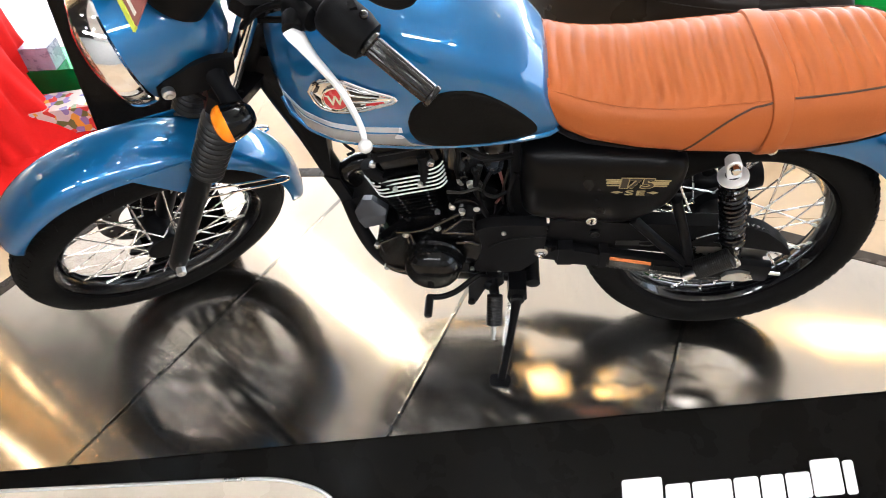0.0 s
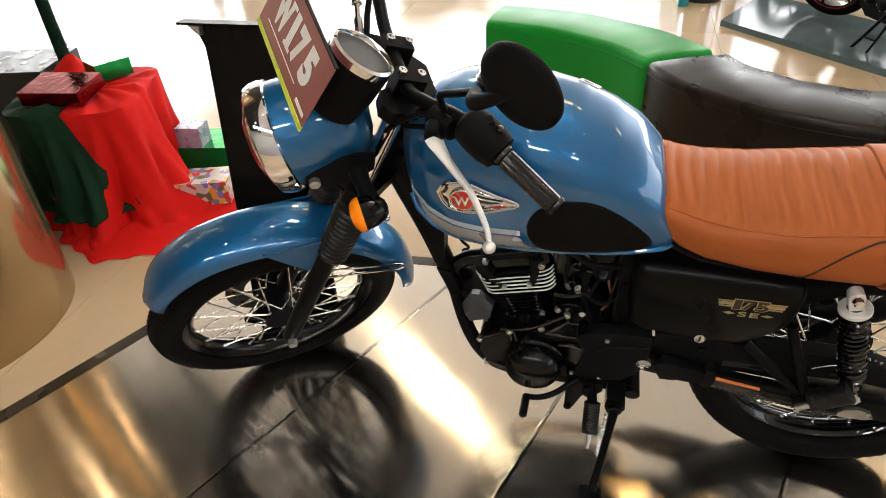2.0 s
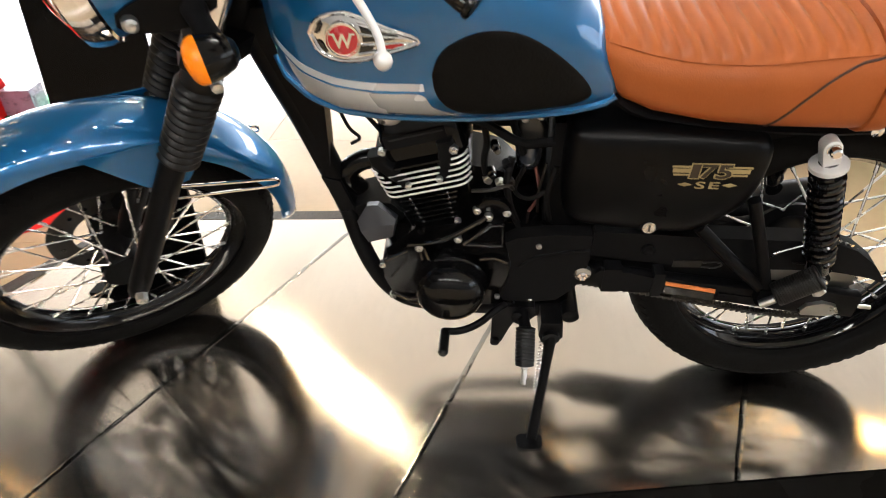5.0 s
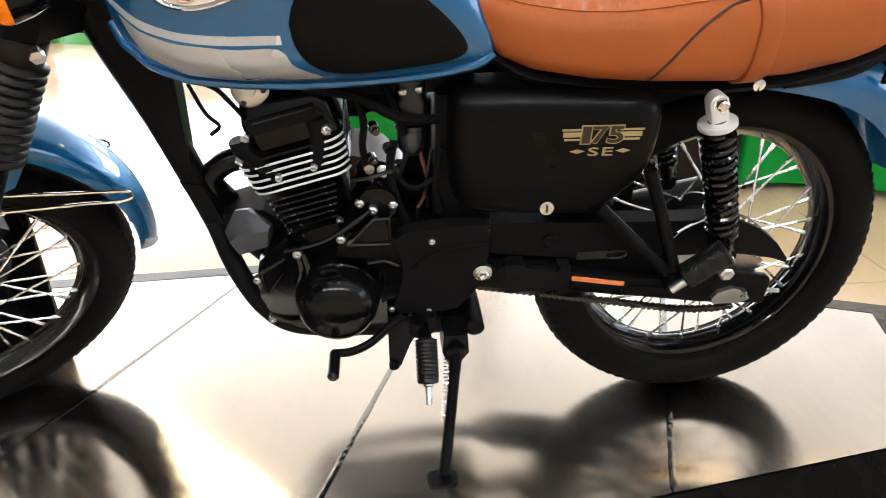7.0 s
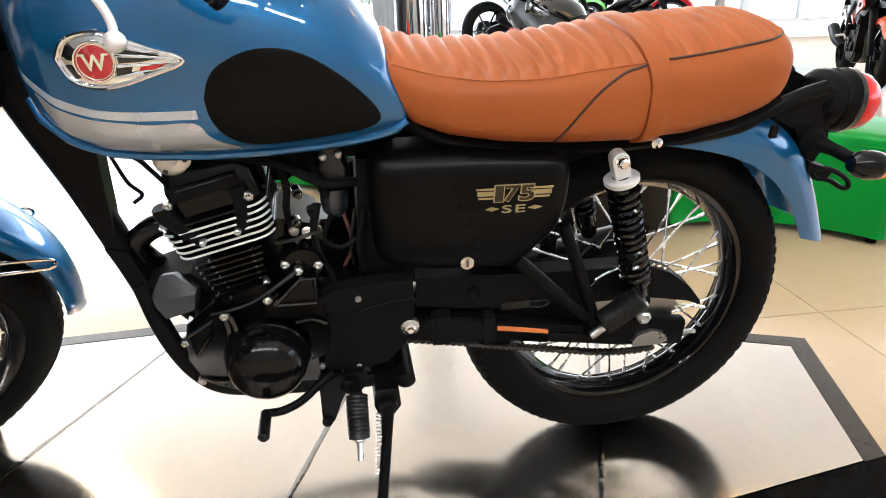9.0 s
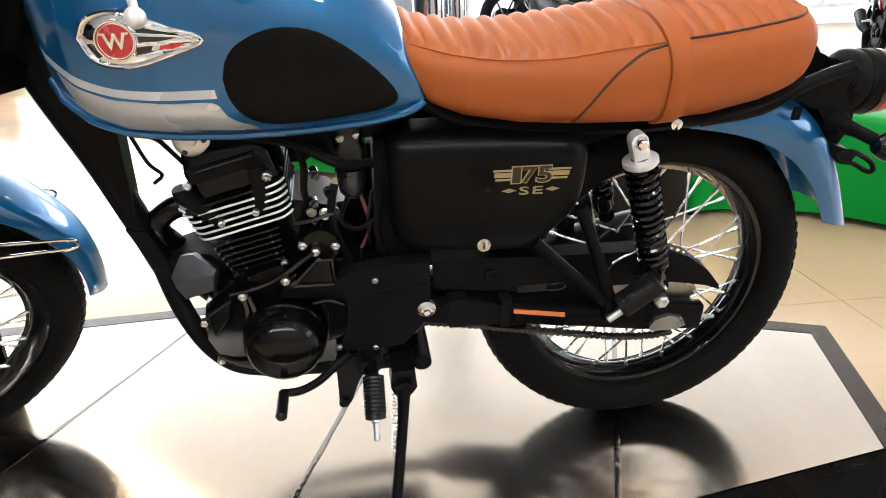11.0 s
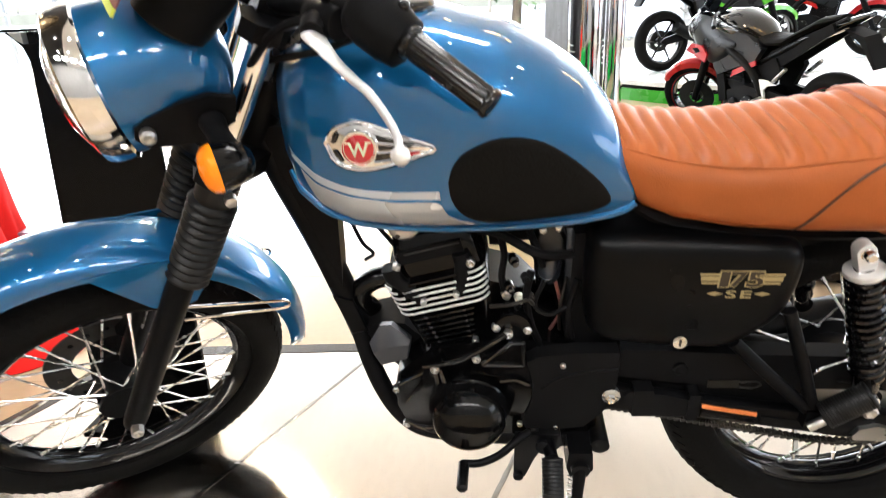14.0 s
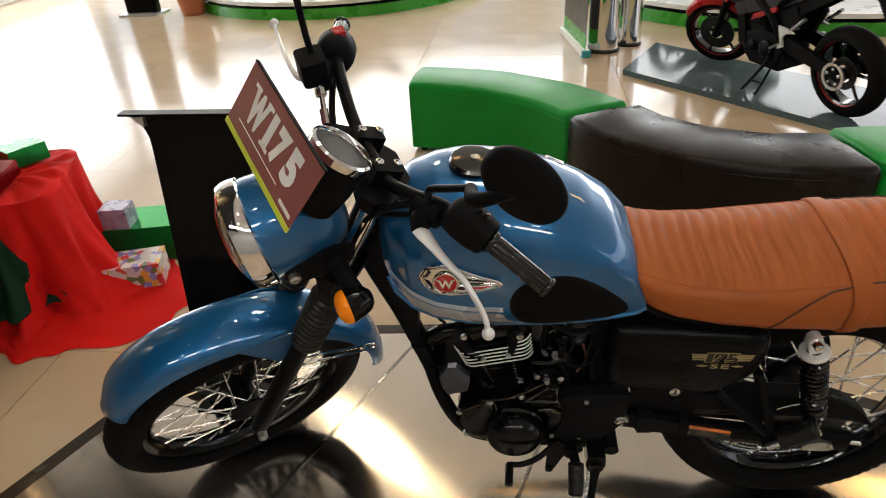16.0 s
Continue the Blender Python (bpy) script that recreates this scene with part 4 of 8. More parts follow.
nt = 42
rings = []
for y in (-0.078, -0.072):
    rings.append([(0.612 + math.sin(2 * math.pi * k / (nt * 2)) * (0.082 if k % 2 else 0.089), y, 0.322 + math.cos(2 * math.pi * k / (nt * 2)) * (0.082 if k % 2 else 0.089)) for k in range(nt * 2)])
loft(bm, rings)
part("sprocket", bm, ALLOY, swing)
bm = bm_new()
lathe(bm, [(0.013, 0), (0.013, 0.012), (0.009, 0.015), (0.0001, 0.012)], (0.616, -0.104, 0.320), (0, -1, 0.06), 6)
part("axle_nut", bm, ALLOY, swing, sharp=20)
bm = bm_new()
prism(bm, [(0.600, 0.262), (0.610, 0.280), (0.636, 0.288), (0.662, 0.280), (0.672, 0.262), (0.655, 0.254), (0.608, 0.256)], -0.114, -0.106)
bevel(bm, 0.003)
part("chain_adjuster", bm, ALLOY, swing, "bare alloy chain adjuster plate")
bm = bm_new()
tube(bm, [(0.67, -0.10, 0.272), (0.732, -0.10, 0.264)], 0.004, 8)
part("adjuster_bolt", bm, ALLOY, swing)
# shocks
for s in (L_, R_):
    shock = thing_part("shock_absorber", bike)
    top, bot = Vector((0.518, s * 0.118, 0.634)), Vector((0.592, s * 0.122, 0.372))
    d = (bot - top).normalized()
    bm = bm_new()
    e = d.cross(Vector((0, 1, 0))).normalized()
    tab = [top + e * (0.0130 * math.sin(radians(a_))) - d * (0.0130 * math.cos(radians(a_))) for a_ in range(-100, 101, 20)] + [top + d * 0.034 + e * 0.0115, top + d * 0.034 - e * 0.0115]
    loft(bm, [[q + Vector((0, dy, 0)) for q in tab] for dy in (-0.010, 0.010)])
    bevel(bm, 0.002)
    part("top_eye", bm, BAREALLOY, shock, "bright alloy shock top")
    bm = bm_new()
    lathe(bm, [(0.0100, 0.009), (0.0100, 0.013), (0.0085, 0.0135), (0.0085, 0.023), (0.006, 0.025), (0.0001, 0.025)], top, (0, s, 0), 14)
    part("top_bolt", bm, CHROME, shock)
    bm = bm_new()
    lathe(bm, [(0.0001, 0.030), (0.0250, 0.0305), (0.0270, 0.032), (0.0270, 0.039), (0.024, 0.042), (0.0001, 0.043)], top, d, 28)
    part("spring_cap", bm, BAREALLOY, shock)
    bm = bm_new()
    lathe(bm, [(0.014, 0.03), (0.014, 0.16), (0.021, 0.16), (0.021, 0.255), (0.014, 0.268)], top, d, 16)
    part("damper", bm, GLOSS, shock)
    bm = bm_new()
    a, b = ring_frame(d)
    turns, N = 14.0, 14 * 18
    pts = [top + d * (0.046 + 0.185 * k / N) + (a * math.cos(2 * math.pi * k / 18) + b * math.sin(2 * math.pi * k / 18)) * 0.0210 for k in range(int(N) + 1)]
    tube(bm, pts, 0.0050, 7)
    part("spring", bm, RIMBLACK, shock, "gloss black coil spring")
    bm = bm_new()
    lathe(bm, [(0.016, -0.014), (0.016, 0.014)], bot, (0, 1, 0), 16)
    tube(bm, [bot, bot - d * 0.04], 0.016, 12)
    part("bottom_eye", bm, SATIN, shock)
    bm = bm_new()
    lathe(bm, [(0.010, 0), (0.010, 0.022), (0.006, 0.024)], bot, (0, s, 0), 6)
    part("bottom_nut", bm, ALLOY, shock, sharp=20)
# passenger footrest
for s in (L_, R_):
    pf = thing_part("passenger_footrest", bike)
    frame_tube([(0.375, s * 0.112, 0.468), (0.44, s * 0.124, 0.405), (0.508, s * 0.132, 0.343)], 0.0105, SATIN, "stay", 0, parent=pf)
    frame_tube([(0.446, s * 0.110, 0.525), (0.48, s * 0.122, 0.435), (0.512, s * 0.132, 0.345)], 0.0105, SATIN, "stay", 0, parent=pf)
    bm = bm_new()
    box(bm, (0.515, s * 0.135, 0.335), (0.035, 0.02, 0.035))
    bevel(bm, 0.006)
    part("bracket", bm, SATIN, pf)
    d = Vector((0.052, 0, 0.040)).normalized()
    o = Vector((0.519, s * 0.150, 0.349))
    bm = bm_new()
    pr = [(0.010, 0), (0.0195, 0.001)]
    for k in range(16):
        pr += [(0.0212, 0.004 + k * 0.0042), (0.0212, 0.0066 + k * 0.0042), (0.0205, 0.0074 + k * 0.0042)]
    lathe(bm, pr + [(0.0225, 0.072), (0.0225, 0.075), (0.020, 0.077), (0.0001, 0.077)], o, d, 22)
    part("peg_rubber", bm, GRIP, pf)
    bm = bm_new()
    tube(bm, [o - d * 0.024 + Vector((0, s * 0.004, -0.006)), o + d * 0.002 + Vector((0, s * 0.004, -0.006))], 0.0075, 10)
    part("peg_end", bm, ALLOY, pf)
frame_tube([(0.50, -0.115, 0.40), (0.52, -0.12, 0.425), (0.56, -0.12, 0.44), (0.60, -0.115, 0.43)], 0.002, CHROME, "wire_hook", 6, 6, parent=swing)
# rear mudguard
rear_guard = thing_part("rear_mudguard", bike)
GUARD_SPINE = [(0.600, 0.650), (0.70, 0.662), (0.775, 0.660), (0.835, 0.640), (0.885, 0.600), (0.935, 0.527), (0.992, 0.408)]
GUARD_EDGE = [(0.600, 0.632), (0.70, 0.612), (0.770, 0.587), (0.825, 0.552), (0.868, 0.508), (0.895, 0.466), (0.916, 0.430)]


def guard_blade(spine, edge, half, mat, name, label=""):
    """Mudguard shell: arched section between the spine and the two lower edges."""
    bm = bm_new()
    rings = []
    for S, E in zip(smooth_path([(x, 0, z) for x, z in spine], 5), smooth_path([(x, 0, z) for x, z in edge], 5)):
        r = []
        for k in range(21):
            a = radians(-90 + 9 * k)
            r.append(E.lerp(S, math.cos(a) ** 0.6 if k not in (0, 20) else 0) + Vector((0, math.copysign(abs(math.sin(a)) ** 0.8, math.sin(a)) * half, 0)))
        for k in range(20, -1, -1):
            a = radians(-90 + 9 * k)
            r.append(E.lerp(S, (math.cos(a) ** 0.6 if k not in (0, 20) else 0) * 0.96) + Vector((0, math.copysign(abs(math.sin(a)) ** 0.8, math.sin(a)) * (half - 0.003), 0)))
        rings.append(r)
    loft(bm, rings)
    return part(name, bm, mat, rear_guard, label, sharp=50)


guard_blade(GUARD_SPINE, GUARD_EDGE, 0.074, BLUE, "blade", "blue painted rear mudguard blade")
guard_blade([(0.42, 0.640), (0.52, 0.646), (0.602, 0.650)], [(0.42, 0.600), (0.52, 0.625), (0.602, 0.630)], 0.070, MATTE, "inner_guard", "black plastic inner mudguard")
bm = bm_new()
lathe(bm, [(0.009, -0.004), (0.009, 0.005), (0.0001, 0.008)], (0.583, -0.100, 0.648), (0, -1, 0), 12)
part("stay_bolt", bm, CHROME, rear_guard)
bm = bm_new()
box(bm, (0.80, -0.073, 0.640), (0.012, 0.006, 0.020))
part("clip", bm, MATTE, rear_guard)
# tail lamp on the frame rails
tail = thing_part("tail_lamp", bike)
TAIL_O, TAIL_D = (0.812, 0, 0.676), (1, 0, -0.11)
bm = bm_new()
lathe(bm, [(0.0001, 0.092), (0.030, 0.093), (0.043, 0.096), (0.049, 0.102), (0.051, 0.110), (0.051, 0.124), (0.0495, 0.1255), (0.0495, 0.1280), (0.0515, 0.1295), (0.053, 0.134), (0.053, 0.160), (0.048, 0.166)], TAIL_O, TAIL_D, 36)
part("housing", bm, SATIN, tail, "black tail lamp housing")
bm = bm_new()
lathe(bm, [(0.051, 0.150), (0.0550, 0.153), (0.0550, 0.162), (0.050, 0.166), (0.046, 0.163)], TAIL_O, TAIL_D, 36, closed=True)
part("lens_ring", bm, GLOSS, tail)
bm = bm_new()
lathe(bm, [(0.050, 0.158), (0.0505, 0.172), (0.048, 0.190), (0.040, 0.204), (0.024, 0.212), (0.0001, 0.214)], TAIL_O, TAIL_D, 32)
part("lens", bm, REDLENS, tail, "red plastic tail lens")
for s in (L_, R_):
    frame_tube([(0.640, s * 0.072, 0.640), (0.715, s * 0.064, 0.644), (0.755, s * 0.060, 0.652), (0.790, s * 0.055, 0.668), (0.849, s * 0.047, 0.688), (0.895, s * 0.045, 0.700)], 0.0115, SATIN, "frame_rail", 5, 12, parent=tail)
    bm = bm_new()
    prism(bm, [(0.800, 0.664), (0.847, 0.684), (0.893, 0.703), (0.919, 0.691), (0.938, 0.673), (0.936, 0.642), (0.928, 0.628), (0.878, 0.630), (0.850, 0.634)], s * 0.036, s * 0.043)
    bevel(bm, 0.0022)
    plate = part("lamp_bracket", bm, MATTE, tail)
    bm = bm_new()
    lathe(bm, [(0.0135, 0.0), (0.0130, 0.003), (0.0085, 0.0035), (0.0085, 0.0065), (0.006, 0.008), (0.0001, 0.008)], (0.915, s * 0.042, 0.666), (0, s, 0), 18)
    part("boss", bm, SATIN, plate)
# plate holder under the lamp, with the slotted stay
bm = bm_new()
prism(bm, [(0.855, 0.640), (0.925, 0.632), (0.930, 0.600), (0.915, 0.565), (0.900, 0.570), (0.885, 0.600)], -0.045, 0.045)
bevel(bm, 0.006)
part("plate_bracket", bm, MATTE, tail)
bm = bm_new()
slot_line = smooth_path([(0.905, -0.06, 0.556), (0.934, -0.06, 0.560), (0.975, -0.06, 0.540), (0.989, -0.06, 0.522), (0.978, -0.06, 0.519), (0.945, -0.06, 0.537), (0.918, -0.06, 0.543), (0.905, -0.06, 0.556)], 4)[:-1]
tube(bm, slot_line, 0.0045, 8, closed=True)
part("slotted_stay", bm, MATTE, tail)
bm = bm_new()
prism(bm, [(0.895, 0.575), (0.930, 0.563), (0.945, 0.553), (0.938, 0.540), (0.912, 0.543), (0.895, 0.555)], -0.062, -0.040)
bevel(bm, 0.003)
part("stay_root", bm, MATTE, tail)
for s in (L_, R_):
    ind = thing_part("rear_indicator", bike)
    bm = bm_new()
    lathe(bm, [(0.0001, 0.0), (0.021, 0.0), (0.023, 0.004), (0.021, 0.012), (0.016, 0.020), (0.014, 0.026), (0.0001, 0.026)], (0.895, s * 0.043, 0.610), (0.15, s, 0), 20)
    part("collar", bm, MATTE, ind)
    bm = bm_new()
    lathe(bm, [(0.0055, 0.0), (0.0055, 0.004), (0.0001, 0.005)], (0.907, s * 0.064, 0.606), (0.1, s, 0), 10)
    part("screw", bm, DARKMETAL, ind)
    frame_tube([(0.897, s * 0.060, 0.610), (0.910, s * 0.085, 0.607), (0.919, s * 0.112, 0.604), (0.925, s * 0.125, 0.602)], [0.014, 0.0105, 0.0105, 0.013], MATTE, "stalk", 5, 12, parent=ind)
    bm = bm_new()
    lathe(bm, [(0.0001, -0.028), (0.012, -0.026), (0.020, -0.016), (0.0235, 0.0), (0.0235, 0.016), (0.022, 0.020)], (0.930, s * 0.137, 0.601), (1, s * 0.10, -0.10), 22)
    part("housing", bm, SEMI, ind)
    bm = bm_new()
    lathe(bm, [(0.0220, 0.016), (0.0215, 0.026), (0.016, 0.034), (0.0001, 0.038)], (0.930, s * 0.137, 0.601), (1, s * 0.10, -0.10), 22)
    part("lens", bm, AMBER, ind, "amber indicator lens")

# ---- controls on the left side ----
peg = thing_part("footpeg", bike)
bm = bm_new()
prism(bm, [(0.085, 0.280), (0.120, 0.280), (0.124, 0.255), (0.112, 0.240), (0.092, 0.240), (0.083, 0.255)], -0.125, -0.085)
bevel(bm, 0.006)
part("bracket", bm, SATIN, peg)
bm = bm_new()
PEG_O, PEG_D = (0.1031, -0.1650, 0.2727), (-0.023, -0.709, -0.705)
lathe(bm, [(0.010, 0.0)] + [q for k in range(10) for q in ((0.0178, 0.003 + k * 0.0062), (0.0178, 0.0068 + k * 0.0062), (0.0168, 0.0078 + k * 0.0062))] + [(0.017, 0.070), (0.012, 0.072)], PEG_O, PEG_D, 18)
part("peg_rubber", bm, GRIP, peg, "ribbed black rubber footpeg")
bm = bm_new()
lathe(bm, [(0.008, 0.066), (0.008, 0.075), (0.005, 0.077), (0.005, 0.104), (0.0001, 0.105)], PEG_O, PEG_D, 10)
part("peg_bolt", bm, ALLOY, peg)
bm = bm_new()
tube(bm, [(0.096, -0.112, 0.262), Vector(PEG_O) + Vector(PEG_D) * 0.004], [0.013, 0.0105], 12)
part("peg_root", bm, SATIN, peg)
bm = bm_new()
lathe(bm, [(0.012, -0.006), (0.012, 0.004), (0.006, 0.007), (0.0001, 0.007)], (0.090, -0.140, 0.268), (-0.3, -1, 0.3), 14)
part("peg_pin", bm, SATIN, peg)
GEARARM = [(0.068, -0.122, 0.284), (0.048, -0.135, 0.279), (0.026, -0.148, 0.266), (0.006, -0.155, 0.256), (-0.018, -0.160, 0.250), (-0.043, -0.160, 0.249)]
GEARTOE = (-0.043, -0.156, 0.249)
gear = thing_part("gear_lever", bike)
frame_tube(GEARARM, 0.0068, SATIN, "arm", 5, 10, parent=gear)
bm = bm_new()
lathe(bm, [(0.007, 0), (0.0095, 0.004), (0.0095, 0.05), (0.006, 0.054)], GEARTOE, (-0.05, -1, -0.12), 14)
part("toe_rubber", bm, GRIP, gear)
bm = bm_new()
prism(bm, [(0.044, 0.280), (0.094, 0.280), (0.090, 0.246), (0.078, 0.222), (0.062, 0.176), (0.052, 0.172), (0.042, 0.180)], -0.125, -0.117)
bevel(bm, 0.004)
part("bracket", bm, SATIN, gear)
bm = bm_new()
lathe(bm, [(0.009, 0), (0.009, 0.008), (0.0001, 0.010)], (0.050, -0.125, 0.182), (0, -1, 0), 10)
part("pivot", bm, MATTE, gear)
stand = thing_part("side_stand", bike)
bm = bm_new()
prism(bm, [(0.135, 0.245), (0.175, 0.245), (0.178, 0.205), (0.165, 0.185), (0.14, 0.185), (0.132, 0.21)], -0.135, -0.09)
bevel(bm, 0.004)
part("bracket", bm, SATIN, stand)
frame_tube([(0.155, -0.138, 0.215), (0.148, -0.165, 0.168), (0.135, -0.215, 0.105), (0.122, -0.262, 0.052)], [0.012, 0.010, 0.0095, 0.010], SATIN, "leg", 5, 12, parent=stand)
bm = bm_new()
lathe(bm, [(0.016, -0.005), (0.016, 0.004), (0.009, 0.006)], (0.155, -0.142, 0.212), (0, -1, 0), 16)
part("pivot", bm, SATIN, stand)
bm = bm_new()
loft(bm, [[(x + 0.118, y - 0.268, z) for x, y in rounded(0.050, 0.036, 0.012)] for z in (-0.004, 0.004)])
part("foot", bm, SATIN, stand, m=Matrix.Translation((0, 0, 0.047)) @ Matrix.Translation((0.118, -0.268, 0)) @ Matrix.Rotation(radians(-LEAN), 4, 'X') @ Matrix.Translation((-0.118, 0.268, 0)))
bm = bm_new()
pts = []
p0, p1 = Vector((0.138, -0.148, 0.205)), Vector((0.128, -0.205, 0.112))
d = (p1 - p0).normalized()
a, b = ring_frame(d)
for k in range(18 * 10 + 1):
    pts.append(p0 + (p1 - p0) * k / 180 + (a * math.cos(2 * math.pi * k / 10) + b * math.sin(2 * math.pi * k / 10)) * 0.0048)
tube(bm, pts, 0.0012, 5)
part("spring", bm, CHROME, stand, "bright return spring")

# ---- front end (turned with the handlebar) ----
fork = thing_part("front_fork", bike)
OFF = 0.060
AXLE_Z = 0.305
for s in (L_, R_):
    y = s * 0.069
    leg = thing_part("fork_leg", bike)
    lo, mid, hi, top = on_axis(AXLE_Z + 0.005, 0.074, y), on_axis(0.603, 0.060, y), on_axis(0.740, 0.059, y), on_axis(0.955, 0.058, y)
    d = (top - lo).normalized()
    L0 = (mid - lo).length
    bm = bm_new()
    lathe(bm, [(0.012, -0.028), (0.018, -0.020), (0.020, 0.0), (0.0205, 0.05), (0.0215, 0.12), (0.0215, L0), (0.019, L0 + 0.01)], lo, d, 24)
    part("slider", bm, SATIN, leg, "satin black fork slider", m=TURN)
    bm = bm_new()
    n = 11
    H = (hi - mid).length
    pr = [(0.024, 0)]
    for k in range(n):
        pr += [(0.0365 - 0.003 * (1 - k / n), H * (k + 0.3) / n), (0.0365 - 0.003 * (1 - k / n), H * (k + 0.5) / n), (0.0285 - 0.002 * (1 - k / n), H * (k + 0.9) / n)]
    lathe(bm, pr + [(0.029, H), (0.029, H + 0.004), (0.030, H + 0.006), (0.030, H + 0.032), (0.02, H + 0.034)], mid, d, 28)
    part("gaiter", bm, GRIP, leg, "ribbed black rubber fork gaiter", m=TURN, sharp=70)
    bm = bm_new()
    tube(bm, [hi, top], 0.0165, 18)
    part("stanchion", bm, CHROME, leg, "chrome fork stanchion", m=TURN)
    bm = bm_new()
    lathe(bm, [(0.011, 0), (0.011, 0.022), (0.007, 0.024), (0.0001, 0.020)], on_axis(AXLE_Z, 0.074, s * 0.082), (0, s, 0), 6)
    part("axle_nut", bm, ALLOY, leg, m=TURN, sharp=20)
    bm = bm_new()
    lathe(bm, [(0.009, 0), (0.009, 0.016), (0.0001, 0.018)], on_axis(0.755, 0.045, s * 0.096), (0, s, 0), 6)
    part("pinch_bolt", bm, ALLOY, leg, m=TURN, sharp=20)
for z, h in ((0.762, 0.036), (0.948, 0.024)):
    bm = bm_new()
    c0 = on_axis(z)
    pr = [(-0.098, -0.040), (-0.102, -0.075), (-0.085, -0.090), (-0.05, -0.085), (-0.03, -0.050), (0.03, -0.050), (0.05, -0.085), (0.085, -0.090), (0.102, -0.075), (0.098, -0.040), (0.035, 0.024), (-0.035, 0.024)]
    q = Matrix.Translation(c0) @ Matrix.Rotation(RAKE, 4, 'Y')
    loft(bm, [[(x, yy, hh) for yy, x in pr] for hh in (-h / 2, h / 2)])
    bevel(bm, 0.008)
    part("triple_clamp", bm, SATIN, fork, m=TURN @ q)
# front mudguard
fg = thing_part("front_mudguard", bike)
FG = [(-0.664 - r * math.sin(radians(q)), 0.297 + r * math.cos(radians(q))) for q, r in
      ((48, 0.362), (39, 0.375), (28, 0.382), (15, 0.386), (0, 0.386), (-15, 0.385), (-30, 0.381), (-45, 0.373), (-60, 0.360), (-72, 0.346), (-86, 0.327))]
gp = smooth_path([(x, 0, z) for x, z in FG], 6)
bm = bm_new()
rings = []
N = len(gp)
for i, p in enumerate(gp):
    t = (gp[min(i + 1, N - 1)] - gp[max(i - 1, 0)]).normalized()
    nrm = Vector((t.z, 0, -t.x)) * -1
    e = min(i, N - 1 - i)
    w = 0.064 * min(1, 0.62 + 0.14 * e)
    dep = 0.037
    r = []
    for k in range(19):
        a = radians(-90 + 180 * k / 18)
        r.append(p + Vector((0, math.sin(a) * w, 0)) + nrm * (math.cos(a) ** 0.7 - 1) * dep)
    for k in range(19):
        a = radians(90 - 180 * k / 18)
        r.append(p + Vector((0, math.sin(a) * (w - 0.003), 0)) + nrm * ((math.cos(a) ** 0.7 - 1) * dep - 0.003))
    rings.append(r)
loft(bm, rings)
part("blade", bm, BLUE, fg, "blue painted front mudguard", m=TURN, sharp=50)
for s in (L_, R_):
    bm = bm_new()
    prism(bm, [(-0.635, 0.655), (-0.46, 0.640), (-0.478, 0.575), (-0.500, 0.545), (-0.530, 0.538), (-0.565, 0.556)], s * 0.063 - 0.002, s * 0.063 + 0.002)
    bevel(bm, 0.0015)
    part("side_flap", bm, BLUE, fg, m=TURN)
    bm = bm_new()
    lathe(bm, [(0.017, -0.004), (0.017, 0.004)], (-0.520, s * 0.066, 0.572), (0, s, 0), 18)
    part("bolt_recess", bm, MATTE, fg, m=TURN)
loop = [(-0.52, -0.068, 0.540), (-0.44, -0.070, 0.512), (-0.375, -0.07, 0.488), (-0.362, -0.07, 0.478), (-0.372, -0.07, 0.468), (-0.44, -0.07, 0.488), (-0.53, -0.068, 0.512)]
for s in (L_, R_):
    bm = bm_new()
    tube(bm, [(x, y * -s, z) for x, y, z in loop], 0.0028, 8, 5)
    part("stay_wire", bm, CHROME, fg, "chrome wire mudguard stay", m=TURN)
# front brake disc and caliper on the right
bm = bm_new()
lathe(bm, [(0.075, -0.002), (0.122, -0.002), (0.122, 0.002), (0.075, 0.002)], FRONT_AXLE + Vector((0, 0.062, 0)), (0, 1, 0), 48, closed=True)
disc = part("brake_disc", bm, DARKMETAL, fork, m=FRONT_SET)
for k in range(18):
    a = 2 * math.pi * k / 18
    bm = bm_new()
    lathe(bm, [(0.005, -0.003), (0.005, 0.003)], FRONT_AXLE + Vector((math.cos(a) * 0.10, 0.062, math.sin(a) * 0.10)), (0, 1, 0), 8)
    part("disc_hole", bm, GLOSS, disc, m=FRONT_SET)
bm = bm_new()
box(bm, FRONT_AXLE + Vector((0.085, 0.066, 0.075)), (0.06, 0.05, 0.10), Matrix.Rotation(radians(-40), 3, 'Y'))
bevel(bm, 0.01)
part("brake_caliper", bm, SATIN, fork, m=FRONT_SET)
frame_tube([FRONT_AXLE + Vector((0.09, 0.05, 0.09)), (-0.47, 0.04, 0.50), (-0.43, 0.05, 0.62), (-0.40, 0.05, 0.75)], 0.004, MATTE, "brake_hose", 6, 8, m=TURN, parent=fork)

# headlight
lamp = thing_part("headlight", bike)
HC = Vector((-0.518, -0.008, 0.913))
hd = Vector((-1, 0, -0.10)).normalized()
bm = bm_new()
lathe(bm, [(0.0001, -0.170), (0.035, -0.166), (0.068, -0.150), (0.084, -0.115), (0.0925, -0.070), (0.095, -0.03), (0.0955, 0.0)], HC, hd, 44)
part("shell", bm, BLUE, lamp, "blue painted headlight shell", m=TURN, sharp=60)
bm = bm_new()
lathe(bm, [(0.0955, -0.016), (0.1000, -0.013), (0.1015, -0.004), (0.1005, 0.010), (0.097, 0.020), (0.090, 0.024), (0.087, 0.016), (0.089, 0.0)], HC, hd, 48, closed=True)
part("ring", bm, CHROME, lamp, "chrome headlight ring", m=TURN)
